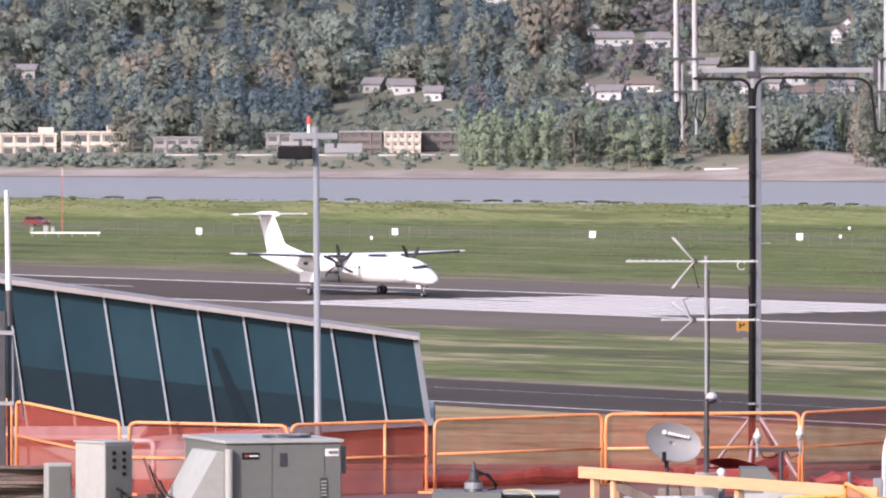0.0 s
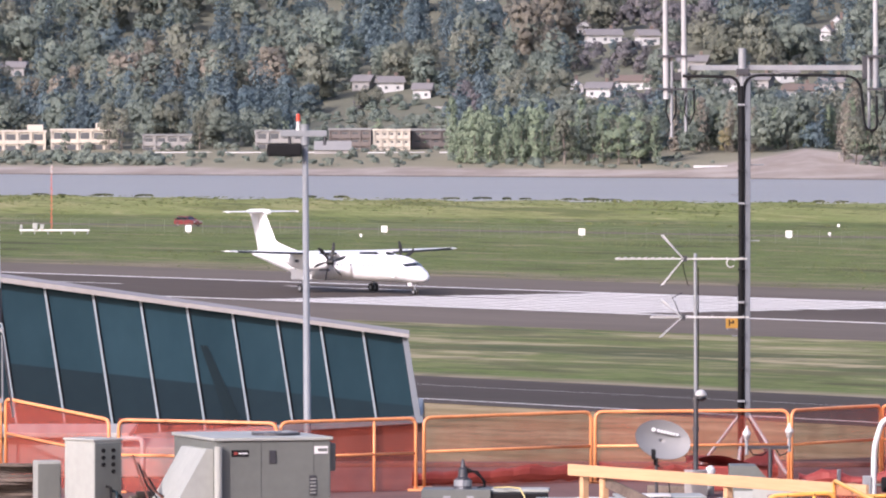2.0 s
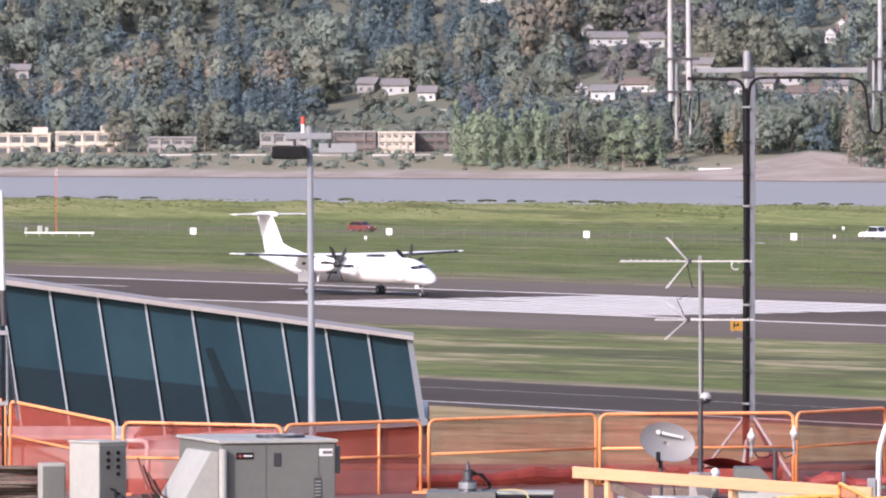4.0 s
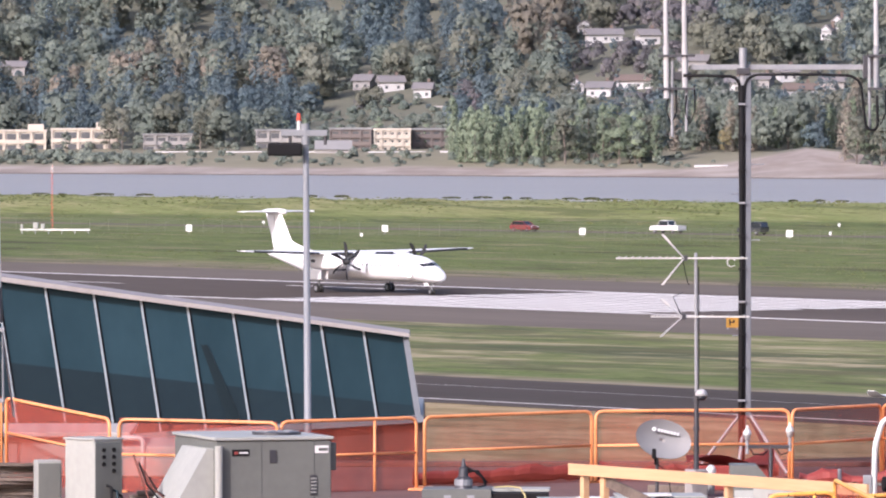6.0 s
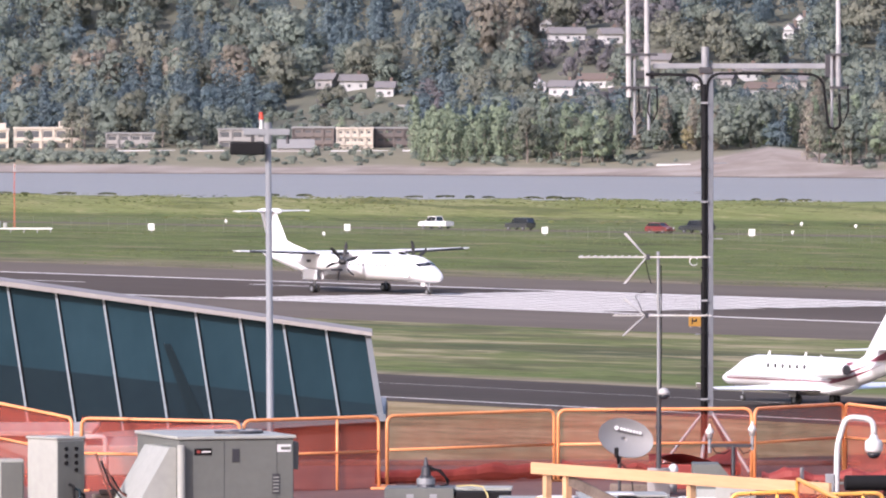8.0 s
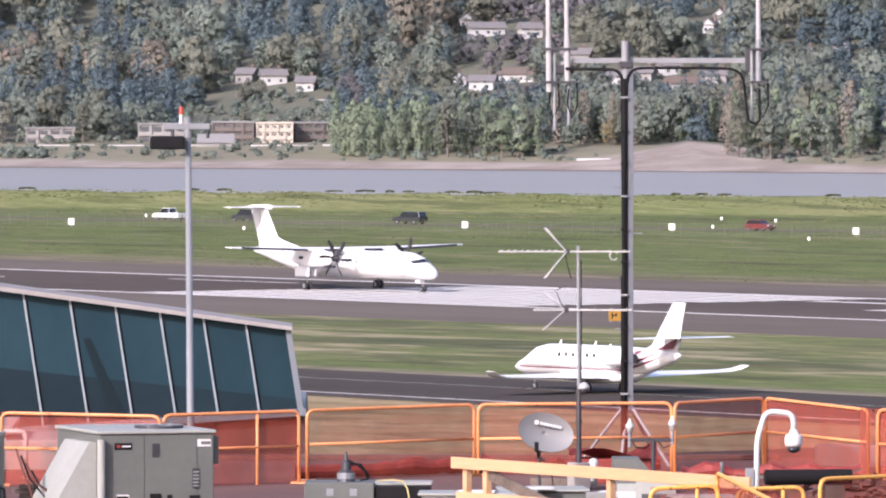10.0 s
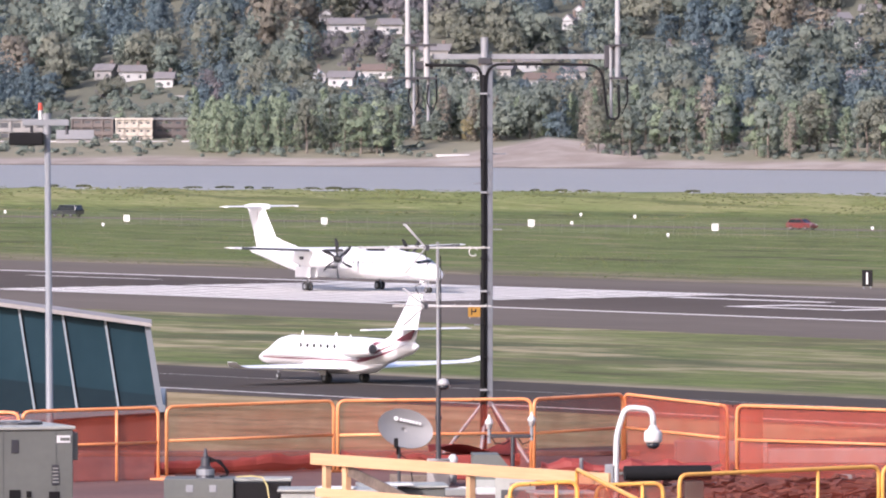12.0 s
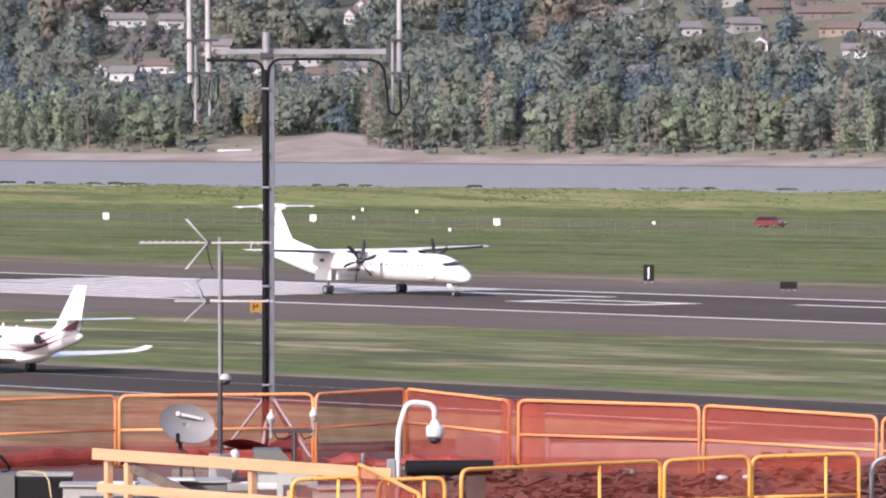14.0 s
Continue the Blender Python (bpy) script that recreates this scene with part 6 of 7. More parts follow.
def field_signs():
    a = thing("distance_sign", pose(69.0, 858, 0, 0, 0, -22), "black runway distance board with a white numeral", "sign")
    bm = bmesh.new()
    box(bm, -0.55, 0.55, -0.08, 0.08, 0.25, 1.9, 0.02)
    part("board", bm, LABEL_DARK, a)
    for x in (-0.35, 0.35):
        bm = bmesh.new()
        box(bm, x - 0.04, x + 0.04, -0.04, 0.04, 0, 0.25)
        part("leg", bm, STEEL, a)
    cu = bpy.data.curves.new("numeral", "FONT")
    cu.body, cu.size, cu.align_x, cu.extrude = "1", 1.7, "CENTER", 0.01
    txt = new("numeral", cu)
    txt.data.materials.append(LABEL_WHITE)
    txt.parent = a
    txt.matrix_basis = pose(0.0, -0.095, 0.48, 90, 0, 0)
    b = thing("guidance_sign", pose(80.2, 829, 0, 0, 0, -22), "low black guidance sign seen from behind", "sign")
    bm = bmesh.new()
    box(bm, -0.85, 0.85, -0.08, 0.08, 0.2, 0.92, 0.02)
    part("board", bm, LABEL_DARK, b)
    for x in (-0.6, 0, 0.6):
        bm = bmesh.new()
        box(bm, x - 0.04, x + 0.04, -0.04, 0.04, 0, 0.2)
        part("leg", bm, STEEL, b)
    c = thing("taxiway_sign", pose(26.3, 757, 0, 0, 0, -8), "small yellow taxiway sign with a black mark", "sign")
    bm = bmesh.new()
    box(bm, -0.55, 0.55, -0.08, 0.08, 0.15, 1.05, 0.02)
    part("board", bm, SIGN_YELLOW, c)
    for x0, x1, z0, z1 in ((-0.28, -0.16, 0.35, 0.88), (-0.16, 0.2, 0.56, 0.68), (0.05, 0.2, 0.68, 0.84)):
        bm = bmesh.new()
        box(bm, x0, x1, -0.09, -0.08, z0, z1)
        part("print_bar", bm, LABEL_DARK, c)
    for x in (-0.4, 0.4):
        bm = bmesh.new()
        box(bm, x - 0.04, x + 0.04, -0.04, 0.04, 0, 0.15)
        part("leg", bm, STEEL, c)
    d = thing("wind_mast", pose(-54.9, 1244, 0), "thin red and white lattice mast on the field", "mast")
    for k in range(8):
        for x, y in ((-0.12, 0), (0.12, 0), (0, 0.2)):
            bm = bmesh.new()
            rod(bm, (x, y, 1.2 * k), (x, y, 1.2 * k + 1.2), 0.018, n=6)
            part("chord", bm, MAST_RED if k != 7 else MARK_WHITE, d)
        bm = bmesh.new()
        rod(bm, (-0.12, 0, 1.2 * k), (0.12, 0, 1.2 * k + 1.2), 0.02, n=6)
        part("lacing", bm, MAST_RED, d)
    e = thing("antenna_array", pose(-58.6, 1225, 0, 0, 0, -6), "low white antenna rail with cabinets on legs", "antenna")
    bm = bmesh.new()
    box(bm, 0, 10.0, -0.08, 0.08, 0.45, 0.68, 0.02)
    part("rail", bm, MARK_WHITE, e)
    for k in range(6):
        bm = bmesh.new()
        box(bm, 0.2 + 1.9 * k, 0.32 + 1.9 * k, -0.06, 0.06, 0, 0.45)
        part("leg", bm, STEEL, e)
    for x, w, h in ((1.9, 0.7, 1.5), (3.0, 0.5, 1.2), (0.1, 0.3, 1.1)):
        bm = bmesh.new()
        box(bm, x, x + w, -0.3, 0.3, 0.68, 0.68 + h * 0.6, 0.03)
        part("cabinet", bm, UNIT_LIGHT, e)


field_signs()

# ---- vehicles on the service road; x forward ----
CAR_RED = material("red_car_paint", (0.17, 0.018, 0.022), 0.35, second=(0.13, 0.014, 0.018), scale=1)
CAR_WHITE = material("white_car_paint", (0.78, 0.78, 0.78), 0.3, second=(0.7, 0.7, 0.7), scale=1)
CAR_DARK = material("dark_car_paint", (0.022, 0.026, 0.03), 0.3, second=(0.03, 0.034, 0.04), scale=1)


def vehicle(name, paint_mat, label, length, profile, roof, glass, pickup=False):
    """profile: side outline of the body (x, z); roof: outline of the cabin; both swept across the width with rounded sides."""
    a = thing(name, label=label, category="car" if not pickup else "pickup truck")
    w = 0.92

    def sweep(outline, half, inset):
        bm = bmesh.new()
        rings = []
        for y, s in ((-half, 0.0), (-half + 0.12, 1.0), (half - 0.12, 1.0), (half, 0.0)):
            rings.append([(x * (0.985 + 0.015 * s), y, (z - outline[0][1]) * (0.86 + 0.14 * s) + outline[0][1]) for x, z in outline])
        loft(bm, rings)
        return bm
    body = part("body", sweep(profile, w, 0), paint_mat, a)
    part("cabin", sweep(glass, w - 0.10, 0), DARK_GLASS, a)
    bm = bmesh.new()
    x0, x1, z = roof
    box(bm, x0, x1, -w + 0.2, w - 0.2, z - 0.05, z + 0.03, 0.02)
    part("roof", bm, paint_mat, a)
    for x in (glass[0][0], glass[-1][0]):
        for s in (-1, 1):
            bm = bmesh.new()
            far = x0 if abs(x - x0) < abs(x - x1) else x1
            rod(bm, (x, s * (w - 0.12), glass[0][1]), (far, s * (w - 0.24), z), 0.045, n=6)
            part("pillar", bm, paint_mat, a)
    if pickup:
        bm = bmesh.new()
        box(bm, -length / 2 + 0.12, -0.55, -0.72, 0.72, 1.0, 1.03)
        part("bed_liner", bm, LABEL_DARK, a)
    for s in (-1, 1):
        for x in (length * 0.31, -length * 0.31):
            wheel(None, x, s * (w - 0.1), 0.34, 0.34, 0.22, a)
        bm = bmesh.new()
        box(bm, length / 2 - 0.12, length / 2 - 0.02, s * 0.62 - 0.16, s * 0.62 + 0.16, 0.62, 0.76, 0.02)
        part("headlight", bm, LABEL_WHITE, body)
        bm = bmesh.new()
        box(bm, -length / 2 + 0.02, -length / 2 + 0.12, s * 0.66 - 0.12, s * 0.66 + 0.12, 0.7, 0.92, 0.02)
        part("tail_light", bm, RED_LENS, body)
    return a


hatch = [(2.1, 0.3), (-2.1, 0.3), (-2.1, 0.92), (-1.8, 0.98), (1.0, 0.98), (1.9, 0.80), (2.1, 0.6)]
red_car = vehicle("hatchback", CAR_RED, "small red hatchback driving along the levee road", 4.2, hatch, (-1.45, 0.25, 1.46), [(1.0, 0.96), (0.3, 1.42), (-1.5, 1.42), (-1.95, 0.96)])
truck = [(2.75, 0.4), (-2.75, 0.4), (-2.75, 1.08), (1.2, 1.08), (2.5, 1.0), (2.75, 0.8)]
white_truck = vehicle("pickup", CAR_WHITE, "white pickup truck driving along the levee road", 5.5, truck, (-0.6, 0.75, 1.78), [(1.3, 1.06), (0.8, 1.74), (-0.65, 1.74), (-0.8, 1.06)], True)
suv = [(2.3, 0.36), (-2.3, 0.36), (-2.3, 1.06), (1.0, 1.06), (2.1, 0.95), (2.3, 0.7)]
dark_car = vehicle("suv", CAR_DARK, "black open-sided utility vehicle driving along the levee road", 4.6, suv, (-2.0, 0.5, 1.76), [(1.0, 1.04), (0.5, 1.72), (-2.05, 1.72), (-2.25, 1.04)])
dark_truck = vehicle("pickup", CAR_DARK, "dark pickup truck with a canopy on the levee road", 5.4, truck, (-2.4, 0.75, 1.76), [(1.3, 1.06), (0.8, 1.72), (-2.4, 1.72), (-2.6, 1.06)])

# ---- the far bank: houses, then woods ----
WALL_WHITE = material("white_siding", (0.52, 0.52, 0.52), 0.7, second=(0.38, 0.38, 0.385), scale=0.4)
WALL_CREAM = material("cream_stucco", (0.55, 0.50, 0.43), 0.8, second=(0.44, 0.40, 0.345), scale=0.3)
WALL_GREY = material("grey_siding", (0.33, 0.32, 0.31), 0.8, second=(0.25, 0.24, 0.24), scale=0.3)
WALL_BROWN = material("brown_siding", (0.162, 0.140, 0.132), 0.8, second=(0.111, 0.093, 0.089), scale=0.3)
WALL_TAN = material("tan_siding", (0.270, 0.225, 0.180), 0.8, second=(0.210, 0.173, 0.135), scale=0.3)
ROOF_GREY = material("grey_shingles", (0.21, 0.20, 0.20), 0.9, second=(0.15, 0.14, 0.145), scale=0.5)
ROOF_BROWN = material("brown_shingles", (0.172, 0.133, 0.113), 0.9, second=(0.125, 0.094, 0.082), scale=0.5)
ROOF_PALE = material("pale_metal_roof", (0.24, 0.24, 0.24), 0.7, second=(0.19, 0.19, 0.195), scale=0.5)
WINDOW_DARK = material("house_window", (0.09, 0.095, 0.105), 0.2, second=(0.12, 0.125, 0.13), scale=1)
SIDING = {"white": (WALL_WHITE, ROOF_GREY), "grey": (WALL_GREY, ROOF_GREY), "greyroof": (WALL_WHITE, ROOF_BROWN), "tan": (WALL_TAN, ROOF_BROWN), "brown": (WALL_BROWN, ROOF_BROWN)}
WORDS = {"white": "white-sided hillside house with a grey shingle roof", "grey": "grey-sided hillside house with a shingle roof", "greyroof": "pale hillside house under a broad brown roof",
         "tan": "tan hillside house with a brown shingle roof", "brown": "long brown hillside house with a low roof"}


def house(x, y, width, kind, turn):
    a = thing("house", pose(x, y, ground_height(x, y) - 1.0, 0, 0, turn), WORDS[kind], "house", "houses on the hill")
    wall_m, roof_m = SIDING[kind]
    w, dp = width, 8.0
    h = 1.0 + (2.7 if width < 9 else 2.4)
    bm = bmesh.new()
    box(bm, -w / 2, w / 2, 0, dp, 0, h)
    part("wall", bm, wall_m, a)
    rise = 1.9 if width < 13 else 1.7
    bm = bmesh.new()
    gable_front = width < 5
    if gable_front:
        loft(bm, [[(-w / 2 - 0.5, yy, h), (w / 2 + 0.5, yy, h), (w / 2 + 0.5, yy, h + 0.2), (0, yy, h + rise + 0.2), (-w / 2 - 0.5, yy, h + 0.2)] for yy in (-0.5, dp + 0.5)])
    else:
        loft(bm, [[(xx, -0.6, h), (xx, dp + 0.6, h), (xx, dp + 0.6, h + 0.2), (xx, dp / 2, h + rise + 0.2), (xx, -0.6, h + 0.2)] for xx in (-w / 2 - 0.6, w / 2 + 0.6)])
    part("roof", bm, roof_m, a)
    if gable_front:
        bm = bmesh.new()
        loft(bm, [[(-w / 2, yy, h + 0.01), (w / 2, yy, h + 0.01), (0, yy, h + rise * 0.86)] for yy in (-0.56, -0.50)])
        part("gable", bm, wall_m, a)
    n = max(2, int(w / 2.8))
    for row in range(1 if h < 4.5 else 2):
        for k in range(n):
            xx = -w / 2 + w * (k + 0.5) / n
            bm = bmesh.new()
            box(bm, xx - 0.45, xx + 0.45, -0.05, 0.0, 1.8 + row * 2.1, 2.7 + row * 2.1)
            part("window", bm, WINDOW_DARK, a)
    bm = bmesh.new()
    box(bm, w * 0.2, w * 0.2 + 0.9, dp * 0.6, dp * 0.6 + 0.9, h, h + rise + 1.3)
    part("chimney", bm, ROOF_BROWN, a)


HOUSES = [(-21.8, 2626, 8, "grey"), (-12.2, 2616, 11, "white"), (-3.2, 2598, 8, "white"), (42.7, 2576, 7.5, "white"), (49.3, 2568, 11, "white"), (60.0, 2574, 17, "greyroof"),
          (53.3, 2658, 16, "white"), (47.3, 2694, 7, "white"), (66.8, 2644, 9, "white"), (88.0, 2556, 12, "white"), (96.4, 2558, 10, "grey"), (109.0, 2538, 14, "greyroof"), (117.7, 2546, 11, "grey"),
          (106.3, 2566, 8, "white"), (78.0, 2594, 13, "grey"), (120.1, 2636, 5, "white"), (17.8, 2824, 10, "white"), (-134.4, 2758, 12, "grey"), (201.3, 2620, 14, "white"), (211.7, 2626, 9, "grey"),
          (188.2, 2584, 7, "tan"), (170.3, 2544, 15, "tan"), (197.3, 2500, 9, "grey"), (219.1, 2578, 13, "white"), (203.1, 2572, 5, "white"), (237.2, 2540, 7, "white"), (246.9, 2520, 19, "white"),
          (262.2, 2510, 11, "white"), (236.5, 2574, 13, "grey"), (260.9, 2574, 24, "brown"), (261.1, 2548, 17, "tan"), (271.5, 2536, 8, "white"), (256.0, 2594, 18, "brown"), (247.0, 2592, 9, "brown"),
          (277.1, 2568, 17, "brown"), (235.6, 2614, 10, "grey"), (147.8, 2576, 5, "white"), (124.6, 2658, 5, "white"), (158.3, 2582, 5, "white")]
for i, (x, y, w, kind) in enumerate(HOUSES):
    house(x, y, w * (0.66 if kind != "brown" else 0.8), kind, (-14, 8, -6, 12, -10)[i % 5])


def apartment(x, y, w, h, floors, bays, wall_m, label, turn=0, tower=0.0):
    a = thing("apartment_building", pose(x, y, ground_height(x, y) - 2.6, 0, 0, turn), label, "building", "blocks by the river")
    dp = 12.0
    fh = h / floors
    bm = bmesh.new()
    box(bm, 0, w, 0.5, dp, 0, h + 1.5)
    part("wall", bm, wall_m, a)
    bm = bmesh.new()
    box(bm, -0.4, w + 0.4, 0.0, dp + 0.4, h + 1.5, h + 2.0)
    part("roof", bm, wall_m if wall_m is WALL_CREAM else ROOF_PALE, a)
    for f in range(floors):
        z = 1.5 + f * fh
        bm = bmesh.new()
        box(bm, -0.1, w + 0.1, 0.0, 0.55, z - 0.12, z + 0.12)
        part("balcony_slab", bm, wall_m, a)
        for k in range(bays):
            x0, x1 = w * k / bays, w * (k + 1) / bays
            bm = bmesh.new()
            box(bm, x0 + 0.7, x1 - 0.6, 0.42, 0.5, z + 1.0, z + fh - 0.6)
            part("window", bm, WINDOW_DARK, a)
            if (k + f) % 3 != 2:
                bm = bmesh.new()
                box(bm, x0 + 0.1, x1 - 0.1, 0.0, 0.1, z + 0.12, z + 1.0)
                part("balcony", bm, wall_m, a)
    for k in range(bays + 1):
        bm = bmesh.new()
        box(bm, w * k / bays - 0.18, w * k / bays + 0.18, 0, 0.5, 0, h + 1.5)
        part("pier", bm, wall_m, a)
    if tower:
        bm = bmesh.new()
        box(bm, w * tower, w * tower + 4.5, 1.0, 6, h + 2.0, h + 3.6, 0.05)
        part("roof_house", bm, wall_m, a)
    return a


apartment(-130, 2462, 19.5, 6.6, 2, 5, WALL_CREAM, "cream stucco apartment block with balconies by the river", 2, 0.74)
apartment(-108.5, 2458, 19.0, 6.8, 2, 5, WALL_CREAM, "cream stucco apartment block with deep balconies and roof room", -2, 0.66)
apartment(-82, 2448, 13.5, 5.2, 2, 4, WALL_GREY, "grey riverside building half hidden by trees", 3)
apartment(-16.4, 2424, 10.0, 6.6, 3, 5, WALL_CREAM, "cream riverside office block with rows of windows", 0)
apartment(-5.5, 2430, 10.5, 6.4, 3, 4, WALL_BROWN, "dark brown riverside apartment block with balconies", 5)
apartment(-29, 2436, 11.5, 6.6, 3, 4, WALL_BROWN, "dark brown riverside apartment block with a flat roof", -4)
apartment(-50, 2446, 14, 6.0, 2, 4, WALL_GREY, "long grey riverside building with a pale roof", 2)
apartment(4.5, 2446, 9.0, 5.0, 2, 3, WALL_GREY, "grey riverside building behind poplars", 0)


def low_shed(x, y, w, h, label, name="shed"):
    a = thing(name, pose(x, y, ground_height(x, y) - 0.5), label, "shed")
    bm = bmesh.new()
    box(bm, 0, w, 0, 5, 0, h * 0.35 + 0.5)
    part("wall", bm, WALL_GREY, a)
    bm = bmesh.new()
    loft(bm, [[(xx, yy, zz) for yy, zz in ((-0.5, h * 0.3 + 0.5), (5.5, h * 0.3 + 0.5), (4.0, h + 0.5), (2.5, h + 0.5))] for xx in (0.0, w)])
    part("roof", bm, ROOF_PALE, a)


low_shed(-33.0, 2406, 10.5, 3.6, "pale sloped-roof boat shed on the bank")
for i, (x, y, w) in enumerate(((-78, 2428, 16), (-58, 2420, 18), (-36, 2412, 14), (-18, 2404, 16), (2, 2398, 9))):
    bm = bmesh.new()
    box(bm, 0, w, 0, 0.3, -0.5, 0.42)
    tagged(part("garden_wall", bm, WALL_WHITE, None, m=pose(x, y, ground_height(x, y))), "low white garden wall along the bank", "wall", "low white walls")
bm = bmesh.new()
box(bm, 0, 9.0, 0, 2.2, 0, 0.7, 0.15)
tagged(part("beached_pontoon", bm, WALL_WHITE, None, m=pose(69.5, 2296, ground_height(73, 2296) - 0.1, 0, 0, -6)), "pale beached pontoon on the sand", "boat")
# a track with retaining edges on the open slope
for x, y, w, turn in ((-44, 2606, 12, -6), (0, 2580, 10, -20), (6, 2574, 9, -20), (1, 2570, 11, -16)):
    bm = bmesh.new()
    box(bm, 0, w, 0, 0.5, -1, 0.8)
    tagged(part("retaining_wall", bm, WALL_GREY, None, m=pose(x, y, ground_height(x, y), 0, 0, turn)), "pale retaining wall on the open slope", "wall", "retaining walls")


def leaf_material(name, a, b, scale):
    """Thin leaves: part of the light passes through them."""
    m = material(name, a, 0.85, second=b, scale=scale, amount=1.0, fine=0.35, spec=0.1)
    nt = m.node_tree
    p = nt.nodes["Principled BSDF"]
    color = p.inputs["Base Color"].links[0].from_socket
    own = nt.nodes.new("ShaderNodeAttribute")          # each tree's own shade of leaf
    own.attribute_name = "tint"
    info = nt.nodes.new("ShaderNodeObjectInfo")
    both = nt.nodes.new("ShaderNodeMath")
    nt.links.new(own.outputs["Fac"], both.inputs[0])
    nt.links.new(info.outputs["Random"], both.inputs[1])
    value, hue = nt.nodes.new("ShaderNodeMapRange"), nt.nodes.new("ShaderNodeMapRange")
    for node, lo, hi in ((value, 0.82, 1.22), (hue, 0.508, 0.490)):
        nt.links.new(both.outputs[0], node.inputs["Value"])
        node.inputs["From Min"].default_value, node.inputs["From Max"].default_value = 0.3, 1.6
        node.inputs["To Min"].default_value, node.inputs["To Max"].default_value = lo, hi
    shift = nt.nodes.new("ShaderNodeHueSaturation")
    nt.links.new(value.outputs[0], shift.inputs["Value"])
    nt.links.new(hue.outputs[0], shift.inputs["Hue"])
    nt.links.new(color, shift.inputs["Color"])
    color = shift.outputs[0]
    nt.links.new(color, p.inputs["Base Color"])
    tr = nt.nodes.new("ShaderNodeBsdfTranslucent")
    nt.links.new(color, tr.inputs["Color"])
    bough = nt.nodes.new("ShaderNodeAttribute")        # the way out of the bough, so that its leaves shade as one mass
    bough.attribute_name = "bough"
    turned = nt.nodes.new("ShaderNodeVectorTransform")
    turned.vector_type, turned.convert_from, turned.convert_to = "NORMAL", "OBJECT", "WORLD"
    nt.links.new(bough.outputs["Vector"], turned.inputs[0])
    nt.links.new(turned.outputs[0], p.inputs["Normal"])
    mix = nt.nodes.new("ShaderNodeMixShader")
    mix.inputs["Fac"].default_value = 0.38
    nt.links.new(p.outputs[0], mix.inputs[1])
    nt.links.new(tr.outputs[0], mix.inputs[2])
    clear = nt.nodes.new("ShaderNodeBsdfTransparent")  # a clump of leaves is porous
    airy = nt.nodes.new("ShaderNodeMixShader")
    airy.inputs["Fac"].default_value = 0.34
    nt.links.new(mix.outputs[0], airy.inputs[1])
    nt.links.new(clear.outputs[0], airy.inputs[2])
    nt.links.new(airy.outputs[0], nt.nodes["Material Output"].inputs["Surface"])
    return m


# distance haze is painted into most of these leaf colours: paler, bluer, greyer
LEAF_GREEN = leaf_material("hazed_broadleaf_foliage", (0.206, 0.254, 0.220), (0.263, 0.296, 0.249), 0.03)
LEAF_DARK = leaf_material("hazed_conifer_foliage", (0.120, 0.166, 0.191), (0.150, 0.194, 0.211), 0.03)
LEAF_TAN = leaf_material("hazed_autumn_foliage", (0.378, 0.329, 0.270), (0.298, 0.284, 0.240), 0.05)
LEAF_BROWN = leaf_material("hazed_brown_scrub", (0.232, 0.212, 0.222), (0.188, 0.188, 0.199), 0.05)
LEAF_POPLAR = leaf_material("hazed_poplar_foliage", (0.262, 0.335, 0.232), (0.315, 0.372, 0.268), 0.05)
LEAF_OLIVE = leaf_material("hazed_olive_foliage", (0.222, 0.241, 0.196), (0.263, 0.269, 0.215), 0.05)
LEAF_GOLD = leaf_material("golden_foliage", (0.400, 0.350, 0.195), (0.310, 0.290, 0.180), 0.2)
BARK = material("bark", (0.20, 0.175, 0.15), 0.95, second=(0.12, 0.10, 0.085), scale=0.8)


def blob_quads(rng, centre, radius, squash, count, size, outward=1.0):
    """Leaf clumps scattered over a rounded lobe; returns (count, 5, 3): four corners and the way out of the lobe."""
    d = rng.normal(size=(count, 3))
    d[:, 2] = np.abs(d[:, 2]) * 0.9 - 0.25
    d /= np.linalg.norm(d, axis=1)[:, None]
    r = radius * rng.uniform(0.8, 1.12, count)
    c = np.array(centre) + d * r[:, None] * np.array((1, 1, squash))
    nrm = d * outward + rng.normal(size=(count, 3)) * 0.34
    nrm /= np.linalg.norm(nrm, axis=1)[:, None]
    side = np.cross(nrm, rng.normal(size=(count, 3)))
    side /= np.linalg.norm(side, axis=1)[:, None]
    up = np.cross(nrm, side)
    s = size * rng.uniform(0.6, 1.35, count)[:, None]
    jit = lambda: rng.uniform(0.5, 1.25, count)[:, None]
    out = d + rng.normal(size=(count, 3)) * 0.09 + np.array((0, 0, 0.15))
    out /= np.linalg.norm(out, axis=1)[:, None]
    return np.stack([c - side * s * jit() - up * s * jit() * 0.8, c + side * s * jit() - up * s * jit() * 0.8, c + side * s * jit() * 0.8 + up * s * jit(), c - side * s * jit() * 0.8 + up * s * jit(), out], axis=1)


def soften(quads, heart):
    """Turns each bough's shading halfway to the way out of the whole crown."""
    way = quads[:, :4].mean(axis=1) - np.array(heart)
    way /= np.linalg.norm(way, axis=1)[:, None]
    out = quads[:, 4] * 0.75 + way * 0.65
    quads[:, 4] = out / np.linalg.norm(out, axis=1)[:, None]
    return quads


